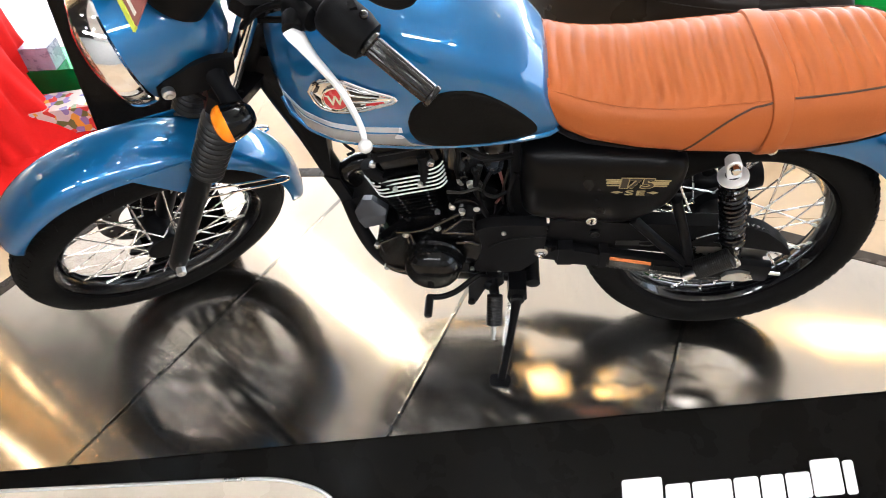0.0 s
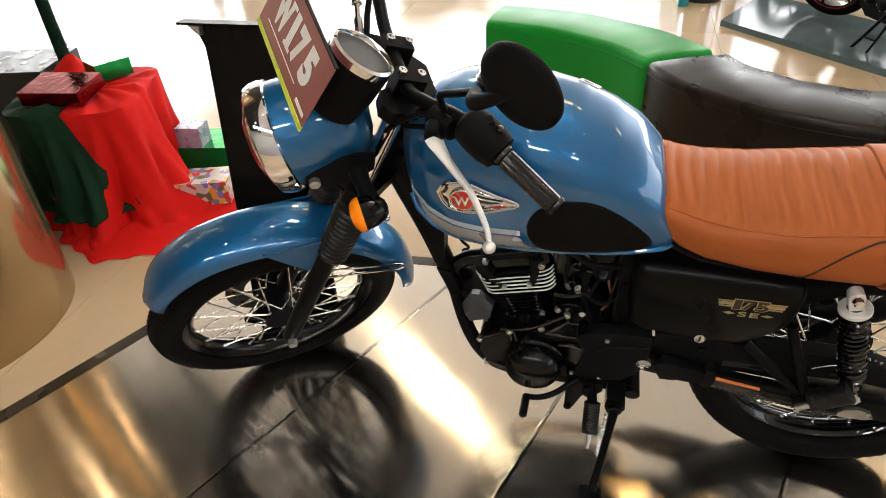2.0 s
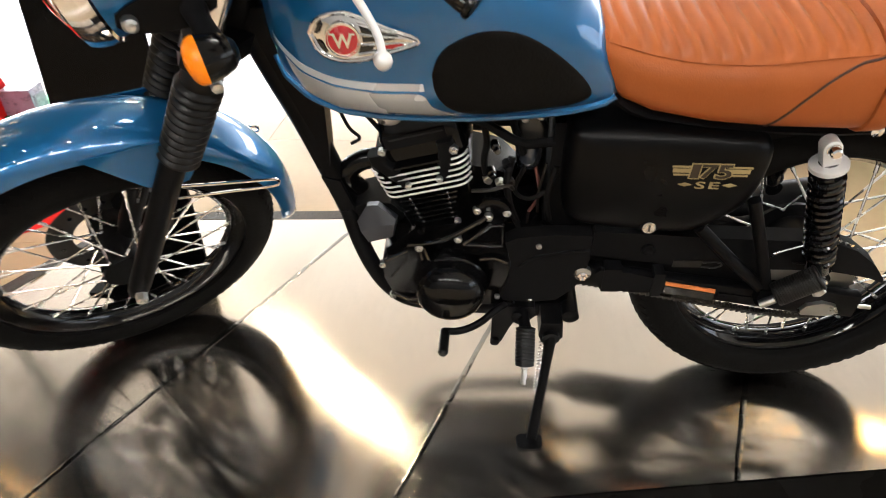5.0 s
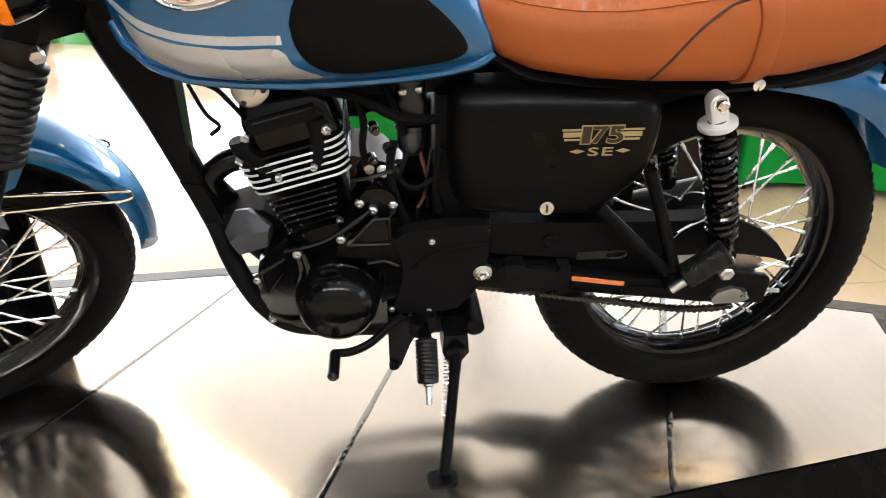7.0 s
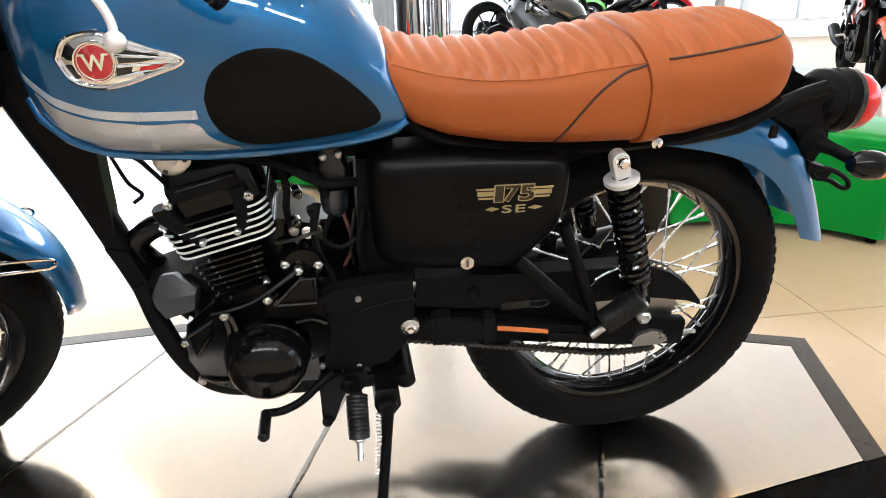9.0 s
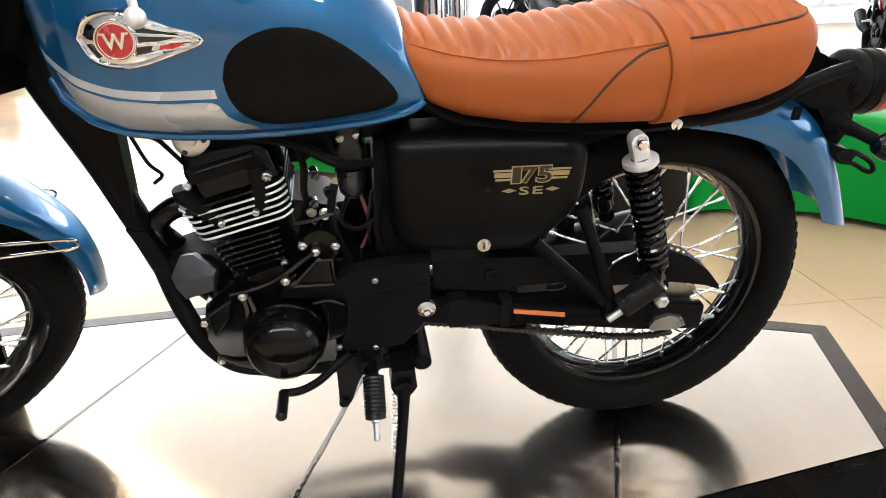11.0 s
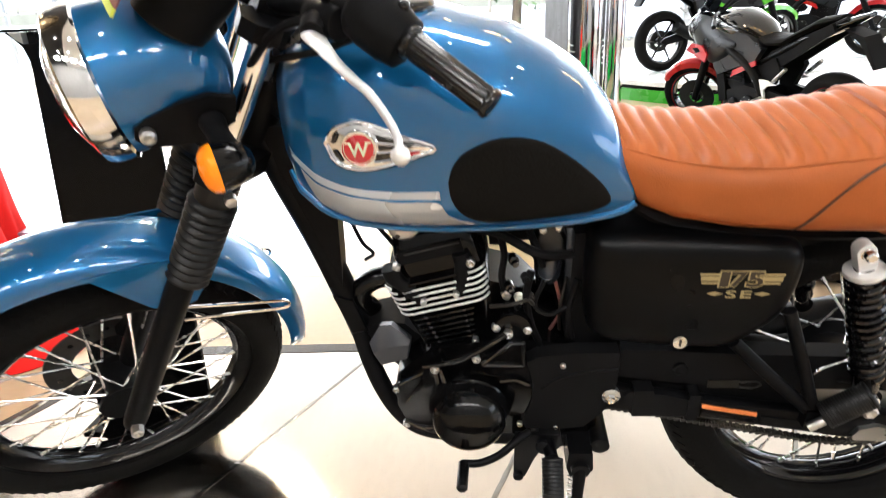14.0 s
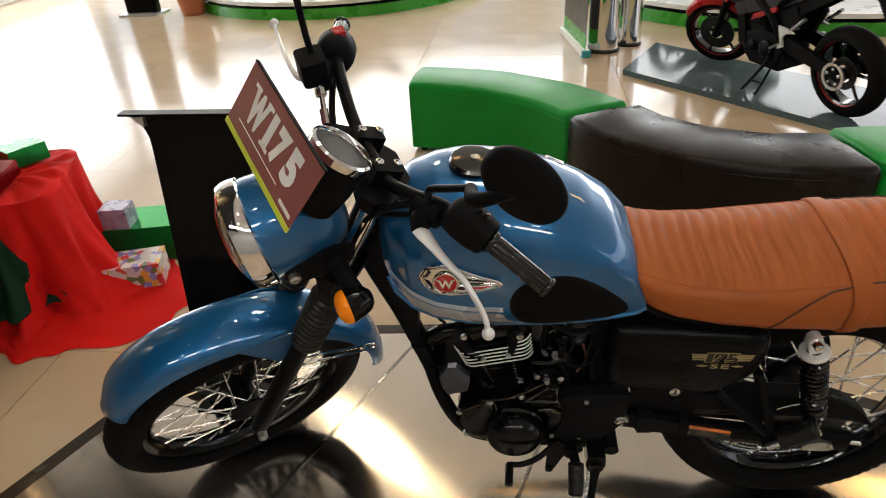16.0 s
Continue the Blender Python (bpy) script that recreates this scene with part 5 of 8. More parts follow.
bm = bm_new()
lathe(bm, [(0.0893, 0.012), (0.079, 0.028), (0.055, 0.040), (0.025, 0.045), (0.0001, 0.046), (0.0001, 0.043), (0.025, 0.042), (0.055, 0.037), (0.079, 0.025), (0.0875, 0.010)], HC, hd, 40, closed=True)
part("lens", bm, LENS, lamp, "clear headlight glass", m=TURN)
bm = bm_new()
lathe(bm, [(0.088, 0.005), (0.080, -0.020), (0.06, -0.045), (0.03, -0.058), (0.0001, -0.060)], HC, hd, 40)
part("reflector", bm, CHROME, lamp, m=TURN)
bm = bm_new()
lathe(bm, [(0.012, -0.055), (0.012, -0.015), (0.0001, -0.010)], HC, hd, 14)
part("bulb", bm, WHITE, lamp, m=TURN)
for s in (L_, R_):
    bm = bm_new()
    y0, y1 = sorted((s * 0.094, s * 0.104))
    prism(bm, [(-0.491, 0.882), (-0.487, 0.898), (-0.472, 0.906), (-0.429, 0.917), (-0.394, 0.919), (-0.362, 0.908), (-0.370, 0.875), (-0.415, 0.857), (-0.446, 0.860), (-0.478, 0.866)], y0, y1)
    bevel(bm, 0.003)
    part("bracket", bm, SATIN, lamp, m=TURN)
    bm = bm_new()
    lathe(bm, [(0.010, 0), (0.010, 0.010), (0.006, 0.013), (0.0001, 0.011)], (-0.475, s * 0.104, 0.886), (0, s, 0), 12)
    part("bolt", bm, ALLOY, lamp, m=TURN)
    # indicators
    ind = thing_part("front_indicator", bike)
    IC, IA = Vector((-0.410, s * 0.190, 0.874)), Vector((-1.0, s * 0.05, 0.0)).normalized()
    frame_tube([(-0.398, s * 0.100, 0.881), (-0.396, s * 0.130, 0.879), (-0.390, s * 0.168, 0.875)], [0.018, 0.0145, 0.016], MATTE, "stalk", 4, 12, m=TURN, parent=ind)
    bm = bm_new()
    lathe(bm, [(0.0001, -0.045), (0.012, -0.043), (0.021, -0.035), (0.027, -0.020), (0.0300, -0.004), (0.0305, 0.0)], IC, IA, 28)
    part("housing", bm, SEMI, ind, "black indicator housing", m=TURN)
    bm = bm_new()
    lathe(bm, [(0.0298, -0.002), (0.0302, 0.004), (0.028, 0.011), (0.021, 0.017), (0.011, 0.020), (0.0001, 0.0212)], IC, IA, 28)
    part("lens", bm, AMBER, ind, "amber indicator lens", m=TURN)
# wiring under the headlight
for pts in ([(-0.45, -0.06, 0.82), (-0.42, -0.085, 0.795), (-0.395, -0.09, 0.80), (-0.38, -0.08, 0.83)], [(-0.43, -0.03, 0.82), (-0.40, -0.06, 0.79), (-0.37, -0.08, 0.80)]):
    frame_tube(pts, 0.003, MATTE, "wire", 6, 6, m=TURN, parent=fork)

# instrument
gauge = thing_part("speedometer", bike)
GC = Vector((-0.341, -0.036, 1.066))
gd = Vector((0.66, 0.03, 0.75)).normalized()
bm = bm_new()
lathe(bm, [(0.0252, -0.115), (0.0470, -0.105), (0.0528, -0.06), (0.0537, -0.008), (0.0503, 0.0)], GC, gd, 36)
part("body", bm, MATTE, gauge, "black plastic speedometer body", m=TURN)
bm = bm_new()
lathe(bm, [(0.0516, -0.012), (0.0537, -0.004), (0.0533, 0.006), (0.0486, 0.009), (0.0449, 0.004), (0.0445, -0.004)], GC, gd, 44, closed=True)
part("ring", bm, CHROME, gauge, "chrome speedometer ring", m=TURN)
bm = bm_new()
lathe(bm, [(0.0449, -0.004), (0.0001, -0.004)], GC, gd, 32)
part("dial", bm, material("dial_face", (0.26, 0.22, 0.21), 0.5, 0, 0.15, 60), gauge, m=TURN)
a, b = ring_frame(gd)
for k in range(25):
    ang = radians(-130 + 260 * k / 24)
    dirv = b * math.cos(ang) + a * math.sin(ang)
    bm = bm_new()
    ln = 0.008 if k % 4 == 0 else 0.005
    tube(bm, [GC + dirv * 0.040 - gd * 0.0028, GC + dirv * (0.040 - ln) - gd * 0.0028], 0.0009, 4)
    part("tick", bm, WHITE, gauge, m=TURN)
bm = bm_new()
tube(bm, [GC - gd * 0.002, GC - gd * 0.002 + (b * -0.6 + a * -0.75).normalized() * 0.034], 0.0011, 5)
part("needle", bm, ORANGE, gauge, m=TURN)
bm = bm_new()
lathe(bm, [(0.0453, 0.001), (0.0001, 0.003), (0.0001, 0.0015), (0.0453, -0.0005)], GC, gd, 32, closed=True)
gl = part("glass", bm, CLEARCOVER, gauge, m=TURN)
gl.visible_shadow = False

# handlebar
bars = thing_part("handlebar", bike)
BAR = [(-0.132, -0.349, 0.977), (-0.188, -0.259, 1.018), (-0.225, -0.185, 1.030), (-0.262, -0.120, 1.014), (-0.283, -0.065, 0.998), (-0.285, 0.0, 0.996),
       (-0.286, 0.065, 0.998), (-0.284, 0.115, 1.012), (-0.272, 0.200, 1.030), (-0.247, 0.300, 1.006), (-0.208, 0.398, 0.972)]
frame_tube(BAR, 0.0112, SATIN, "bar", 6, 14, m=TURN, parent=bars, label="satin black handlebar")
for s in (L_, R_):
    y = s * 0.042
    bm = bm_new()
    q = Matrix.Translation((-0.283, y, 0.985)) @ Matrix.Rotation(RAKE, 4, 'Y')
    box(bm, (0, 0, 0), (0.052, 0.032, 0.052))
    bevel(bm, 0.006)
    clampo = part("clamp", bm, SATIN, bars, m=TURN @ q)
    for sx in (-1, 1):
        bm = bm_new()
        lathe(bm, [(0.0075, 0.0), (0.0075, 0.008), (0.0045, 0.0085), (0.004, 0.004), (0.0001, 0.004)], (sx * 0.017, 0, 0.026), (0, 0, 1), 14)
        part("clamp_bolt", bm, CHROME, clampo, "bright socket bolt", m=TURN @ q)
GRIPS = {L_: ((-0.188, -0.259, 1.019), (-0.132, -0.349, 0.977)), R_: ((-0.253, 0.285, 1.010), (-0.206, 0.400, 0.971))}
SWITCH = {L_: (-0.203, -0.222, 1.022), R_: (-0.258, 0.262, 1.018)}
PERCH = {L_: (-0.248, -0.168, 1.014), R_: (-0.300, 0.205, 1.022)}
LEVER = {L_: [(-0.274, -0.190, 1.012), (-0.270, -0.206, 1.008), (-0.262, -0.232, 0.998), (-0.252, -0.262, 0.990), (-0.245, -0.292, 0.988), (-0.241, -0.335, 0.981), (-0.241, -0.357, 0.974), (-0.245, -0.374, 0.966)],
         R_: [(-0.322, 0.212, 1.014), (-0.342, 0.232, 1.008), (-0.348, 0.285, 1.005), (-0.346, 0.340, 1.000), (-0.342, 0.395, 0.994), (-0.338, 0.435, 0.991)]}
for s in (L_, R_):
    g0, g1 = (Vector(q) for q in GRIPS[s])
    d = (g1 - g0).normalized()
    ln = (g1 - g0).length
    bm = bm_new()
    lathe(bm, [(0.012, 0.0), (0.0185, 0.0), (0.0190, 0.002), (0.0185, 0.0055), (0.0150, 0.008)], g0, d, 28)
    u_, v_ = ring_frame(d)
    # lengthwise flutes between the flange and the end ring
    rings = []
    for f, rr in ((0.007, 0.0148), (0.011, 0.0158), (ln - 0.012, 0.0152), (ln - 0.008, 0.0144)):
        rings.append([g0 + d * f + (u_ * math.cos(2 * math.pi * k / 40) + v_ * math.sin(2 * math.pi * k / 40)) * (rr - (0.0011 if k % 4 == 0 else 0)) for k in range(40)])
    loft(bm, rings)
    lathe(bm, [(0.0144, ln - 0.009), (0.0168, ln - 0.007), (0.0172, ln - 0.004), (0.0165, ln - 0.001), (0.0145, ln), (0.006, ln), (0.004, ln - 0.004), (0.0001, ln - 0.004)], g0, d, 28)
    part("grip", bm, GRIPGLOSS, bars, "ribbed black rubber grip", m=TURN, sharp=20)
    # switch gear
    sw = Vector(SWITCH[s])
    bm = bm_new()
    k = 1.0 if s < 0 else 1.14
    lathe(bm, [(0.014, -0.042), (0.024 * k, -0.038), (0.031 * k, -0.030), (0.033 * k, -0.012), (0.033 * k, 0.016), (0.031 * k, 0.022), (0.029 * k, 0.034), (0.022, 0.038)], sw, d, 32)
    part("switch_box", bm, MATTE, bars, "black switch housing", m=TURN)
    bm = bm_new()
    box(bm, sw + (Vector((0.010, 0, 0.031)) if s < 0 else Vector((0.012, 0.004, 0.036))), (0.010, 0.014, 0.008) if s < 0 else (0.022, 0.022, 0.010))
    bevel(bm, 0.003)
    part("switch", bm, MATTE if s < 0 else REDENAMEL, bars, m=TURN)
    bm = bm_new()
    ball(bm, sw + Vector((0.020, s * 0.016, 0.026)), 0.0065)
    part("button", bm, GLOSS, bars, m=TURN)
    # lever perch
    pp = Vector(PERCH[s])
    bm = bm_new()
    lathe(bm, [(0.012, -0.030), (0.019, -0.026), (0.021, 0.0), (0.019, 0.020), (0.012, 0.024)], pp, (0.45, s * 0.88, 0.05), 20)
    tube(bm, [pp, pp + Vector((-0.018, s * 0.006, -0.004)), Vector(LEVER[s][0])], [0.018, 0.019, 0.014], 16)
    part("perch", bm, SATIN, bars, m=TURN)
    bm = bm_new()
    lv = LEVER[s]
    line = smooth_path(lv, 6)
    wid = (1.0 if s < 0 else 0.72) * np.interp(np.linspace(0, 1, len(line)), [0, 0.10, 0.28, 0.5, 0.75, 1], [0.0150, 0.0150, 0.0085, 0.0056, 0.0044, 0.0040])
    thk = np.interp(np.linspace(0, 1, len(line)), [0, 0.3, 1], [0.0055, 0.0050, 0.0042])
    rings = []
    for i, p in enumerate(line):
        dd = (line[min(i + 1, len(line) - 1)] - line[max(i - 1, 0)]).normalized()
        aa = dd.cross(Vector((0.35, 0, 1))).normalized()
        bb = dd.cross(aa)
        rings.append([p + aa * math.cos(2 * math.pi * k / 14) * wid[i] + bb * math.sin(2 * math.pi * k / 14) * thk[i] for k in range(14)])
    loft(bm, rings)
    ball(bm, lv[-1], 0.0098)
    part("lever", bm, BAREALLOY, bars, "bare alloy hand lever", m=TURN)
# master cylinder on the right
bm = bm_new()
loft(bm, [[(-0.318 + x, 0.205 + y, h) for x, y in rounded(0.05, 0.055, 0.01)] for h in (1.02, 1.06, 1.068)])
part("brake_reservoir", bm, MATTE, bars, m=TURN)
for pts, r, mt in (([(-0.316, 0.184, 1.014), (-0.319, 0.168, 1.006)], 0.0105, CHROME), ([(-0.319, 0.168, 1.006), (-0.324, 0.146, 0.994)], 0.0050, CHROME), ([(-0.324, 0.146, 0.994), (-0.328, 0.125, 0.978)], 0.0078, CHROME), ([(-0.328, 0.125, 0.978), (-0.336, 0.10, 0.95), (-0.34, 0.07, 0.90)], 0.0062, MATTE), ([(-0.275, 0.225, 1.01), (-0.305, 0.160, 0.985), (-0.325, 0.10, 0.955), (-0.35, 0.05, 0.92)], 0.006, MATTE), ([(-0.25, -0.14, 1.01), (-0.30, -0.11, 0.985), (-0.34, -0.07, 0.92)], 0.0055, MATTE),
                   ([(-0.255, -0.13, 1.005), (-0.275, -0.09, 0.96), (-0.30, -0.06, 0.93), (-0.31, -0.03, 0.88)], 0.006, ALLOY), ([(-0.20, -0.18, 1.0), (-0.25, -0.12, 0.955), (-0.31, -0.07, 0.93)], 0.005, MATTE)):
    frame_tube(pts, r, mt, "cable", 6, 8, m=TURN, parent=bars)
frame_tube([(-0.312, 0.215, 1.066), (-0.314, 0.222, 1.10), (-0.312, 0.245, 1.20), (-0.300, 0.275, 1.29)], 0.0062, SATIN, "mirror_stem", 5, 10, m=TURN, parent=bars)
# mirrors
MC, MN = Vector((-0.187, -0.328, 1.217)), Vector((-0.850, -0.526, -0.012)).normalized()
mir = thing_part("mirror", bike)
NECK = Vector((-0.2244, -0.2595, 1.158))
frame_tube([(-0.240, -0.150, 1.010), (-0.250, -0.172, 1.055), (-0.256, -0.193, 1.098), (-0.252, -0.205, 1.112), (-0.243, -0.222, 1.126), NECK], 0.0058, SATIN, "stem", 5, 10, m=TURN, parent=mir)
# domed back that leans over to the stem, with a ridge along it
side = (NECK - MC) - MN * (NECK - MC).dot(MN)
bm = bm_new()
ra, rb = ring_frame(MN)
rings = []
for f, d, sh in ((0.93, -0.006, 0.0), (1.0, -0.003, 0.0), (1.01, 0.002, 0.0), (0.985, 0.006, 0.0), (0.90, 0.010, 0.01), (0.76, 0.0135, 0.03), (0.58, 0.016, 0.07), (0.40, 0.018, 0.11), (0.24, 0.019, 0.14), (0.08, 0.0195, 0.15)):
    rings.append([MC + MN * d + side * sh + (ra * math.cos(2 * math.pi * k / 44) + rb * math.sin(2 * math.pi * k / 44)) * 0.058 * f for k in range(44)])
loft(bm, rings)
part("mirror_shell", bm, MATTE, mir, "round matte black mirror back", m=TURN, sharp=60)
frame_tube([NECK - side * 0.02, MC + MN * 0.022 + side * 0.70, MC + MN * 0.018 + side * 0.25, MC + MN * 0.012 - side * 0.20], [0.0080, 0.0110, 0.0080, 0.003], MATTE, "ridge", 5, 12, m=TURN, parent=mir)
bm = bm_new()
lathe(bm, [(0.0535, -0.0068), (0.0001, -0.0068), (0.0001, -0.0050), (0.0535, -0.0050)], MC, MN, 36)
part("mirror_glass", bm, CHROME, mir, m=TURN)

# ---- placard on the front ----
SB, SR, ST = Vector((-0.354, -0.411, 0.954)), Vector((-0.283, -0.413, 1.040)), Vector((-0.432, -0.217, 1.142))
ux, uy = (SR - ST).normalized(), (SR - SB).normalized()
uy = (uy - ux * uy.dot(ux)).normalized()
uz = ux.cross(uy)
wS, hS = (SR - ST).length, (SR - SB).length
PL = Matrix.Translation((SB + ST) / 2) @ Matrix((ux, uy, uz)).transposed().to_4x4()
placard = thing("placard", "maroon price card with white lettering on the motorcycle's instruments", "sign", PL)
bm = bm_new()
loft(bm, [[(x, y, z) for x, y in rounded(wS, hS, 0.002, 2)] for z in (-0.002, 0.0)])
part("board", bm, MAROON, placard, "maroon printed card")
bm = bm_new()
box(bm, (0, -hS / 2 - 0.004, -0.0005), (wS, 0.009, 0.0035))
part("edge_strip", bm, LIME, placard, "lime green edge")
bm = bm_new()
box(bm, (0, hS / 2 + 0.0005, -0.002), (wS, 0.002, 0.006))
part("back_edge", bm, MATTE, placard)
for ch, dx, cw in (("W", -0.064, 0.058), ("1", -0.013, 0.018), ("7", 0.026, 0.038), ("5", 0.072, 0.038)):
    text_part("lettering", ch, WHITE, placard, Matrix.Translation((dx, 0.006, 0.0006)), 0.078, 0.0003, bold=0.0048, fit=(cw, 0.060))
for dx, dy, ln in ((-0.090, 0.0335, 0.022), (-0.038, 0.0335, 0.022), (-0.012, -0.0215, 0.030)):
    bm = bm_new()
    box(bm, (dx, dy, 0.0006), (ln, 0.006, 0.0006))
    part("letter_serif", bm, WHITE, placard)
bm = bm_new()
box(bm, (-0.02, -0.035, 0.0006), (0.16, 0.0012, 0.0008))
part("rule", bm, WHITE, placard)
bm = bm_new()
box(bm, (wS / 2 - 0.030, -0.044, 0.0006), (0.040, 0.006, 0.0008))
part("small_print", bm, WHITE, placard)

# ---- the showroom ----
FLOOR = -0.10
X0, X1, Y0, Y1, CEIL = -7.5, 9.0, -5.0, 10.0, 3.5
TILE = material("beige_tile", (0.50, 0.38, 0.25), 0.15, 0, 0.07, 2.5, spec=0.5, rough_var=0.05, fine=40, random=0.04)
GROUT = material("tile_grout", (0.30, 0.24, 0.17), 0.7, 0, 0.15, 20)
WALL = material("white_wall", (0.78, 0.77, 0.74), 0.55, 0, 0.05, 3, bump=0.0005, bump_scale=90)
CEILM = material("white_ceiling", (0.80, 0.80, 0.78), 0.7, 0, 0.04, 3)
# near-black ceiling colour, added to keep the left deck reflection dark
CEILD = material("darkened_ceiling", (0.022, 0.020, 0.018), 0.6, 0, 0.15, 3)
WALLD = material("grey_wall", (0.30, 0.295, 0.285), 0.6, 0, 0.10, 3)
WALLB = material("dark_brown_wall", (0.085, 0.066, 0.048), 0.45, 0, 0.15, 3, stretch=(1, 1, 0.2))
STEEL = material("brushed_steel", (0.63, 0.58, 0.52), 0.14, 1.0, 0.12, 3.0, bump=0.0022, bump_scale=3.2, rough_var=0.03, fine=60, stretch=(1.0, 0.35, 1.0))
# brushed along the joints, so highlights stretch across them
_sp = STEEL.node_tree.nodes["Principled BSDF"]
_tv = STEEL.node_tree.nodes.new("ShaderNodeCombineXYZ")
_tv.inputs[0].default_value, _tv.inputs[1].default_value = -0.92, 0.39
STEEL.node_tree.links.new(_tv.outputs[0], _sp.inputs["Tangent"])
_sp.inputs["Anisotropic"].default_value = 0.92
TRIM = material("bronze_trim", (0.026, 0.019, 0.014), 0.22, 0.0, 0.15, 8, spec=0.35)
SKIRT = material("black_laminate", (0.003, 0.0026, 0.0022), 0.28, 0, 0.2, 8, rough_var=0.08, spec=0.06)
GREEN = material("green_vinyl", (0.004, 0.24, 0.028), 0.40, 0, 0.08, 5, bump=0.0003, bump_scale=300, rough_var=0.06, spec=0.25)
BLACKV = material("black_vinyl", (0.012, 0.0085, 0.0065), 0.30, 0, 0.12, 5, bump=0.0003, bump_scale=300, rough_var=0.08, spec=0.15)
REDCLOTH = material("red_cloth", (0.60, 0.010, 0.008), 0.75, 0, 0.14, 6, bump=0.0006, bump_scale=400, spec=0.15)
GREENCLOTH = material("dark_green_cloth", (0.008, 0.035, 0.018), 0.75, 0, 0.25, 6, bump=0.0006, bump_scale=400, spec=0.12)
FOILRED = material("red_foil", (0.22, 0.006, 0.012), 0.14, 0.85, 0.2, 20, bump=0.002, bump_scale=30)
FOILGREEN = material("green_foil", (0.01, 0.30, 0.06), 0.16, 0.7, 0.2, 20, bump=0.002, bump_scale=30)
FOILBLUE = material("grey_lilac_wrap", (0.33, 0.33, 0.45), 0.3, 0.2, 0.3, 25, bump=0.001, bump_scale=40)
COLUMN = material("polished_bronze_cladding", (0.40, 0.29, 0.16), 0.16, 0.8, 0.12, 3, coat=0.3, rough_var=0.04)
ACRYL = material("black_acrylic", (0.003, 0.003, 0.0035), 0.10, 0, 0.15, 5, rough_var=0.03, spec=0.12)
POD_BEIGE = material("beige_laminate", (0.52, 0.45, 0.36), 0.25, 0, 0.08, 6)
TAPE = material("clear_joint_tape", (0.28, 0.275, 0.265), 0.12, 1.0, 0.2, 60, bump=0.0022, bump_scale=38, fine=300, rough_var=0.03)
TERRA = material("terracotta", (0.42, 0.14, 0.06), 0.6, 0, 0.12, 12)
POD_WHITE = material("podium_white", (0.76, 0.76, 0.75), 0.3, 0, 0.04, 4)
POD_GREEN = material("podium_green", (0.035, 0.30, 0.02), 0.3, 0, 0.06, 5)
BIKERED = material("red_fairing", (0.36, 0.006, 0.010), 0.3, 0.2, 0.06, 5, coat=0.35, spec=0.2)
DARKFAIRING = material("dark_grey_fairing", (0.010, 0.011, 0.013), 0.30, 0.1, 0.1, 6, rough_var=0.05, spec=0.2)
BIKEORANGE = material("orange_red_paint", (0.62, 0.06, 0.012), 0.25, 0.1, 0.06, 5, coat=1.0)
BIKEGREEN = material("green_fairing", (0.10, 0.45, 0.02), 0.2, 0.2, 0.06, 5, coat=1.0)
LEAF = material("leaves", (0.12, 0.20, 0.08), 0.6, 0, 0.4, 2)
PANE = glass("window_glass")
ALUM = material("window_aluminium", (0.62, 0.62, 0.62), 0.35, 0.9, 0.06, 10)
TEAL = material("teal_cap", (0.03, 0.32, 0.42), 0.4, 0, 0.05, 10)
DARKPRINT = material("dark_print", (0.035, 0.032, 0.032), 0.35, 0, 0.2, 6)


def flower_wrap():
    """White wrapping paper with blots of red, violet and yellow."""
    m = bpy.data.materials.new("flower_wrap")
    m.use_nodes = True
    n, l = m.node_tree.nodes, m.node_tree.links
    tc, v, cr = n.new("ShaderNodeTexCoord"), n.new("ShaderNodeTexVoronoi"), n.new("ShaderNodeValToRGB")
    v.inputs["Scale"].default_value = 36
    l.new(tc.outputs["Object"], v.inputs["Vector"])
    cr.color_ramp.interpolation = 'CONSTANT'
    e = cr.color_ramp.elements
    e[0].color, e[1].position, e[1].color = (0.55, 0.52, 0.5, 1), 0.35, (0.5, 0.05, 0.04, 1)
    for p, c in ((0.52, (0.22, 0.2, 0.45, 1)), (0.68, (0.6, 0.33, 0.05, 1)), (0.80, (0.12, 0.16, 0.06, 1)), (0.88, (0.5, 0.48, 0.5, 1))):
        q = e.new(p)
        q.color = c
    sep = n.new("ShaderNodeSeparateColor")
    l.new(v.outputs["Color"], sep.inputs[0])
    l.new(sep.outputs[0], cr.inputs[0])
    p = n["Principled BSDF"]
    l.new(cr.outputs[0], p.inputs["Base Color"])
    p.inputs["Roughness"].default_value = 0.25
    p.inputs["Coat Weight"].default_value = 0.6
    return m


FLOWER = flower_wrap()

# floor base, walls, ceiling
bm = bm_new()
box(bm, ((X0 + X1) / 2, (Y0 + Y1) / 2, FLOOR - 0.058), (X1 - X0 + 0.4, Y1 - Y0 + 0.4, 0.1))
floor = solid("floor", bm, GROUT, "polished beige tile floor", "floor", kind="structure")
XC, YC = -1.15, 2.55      # the unseen west part, darkened for its reflection in the deck, ends here
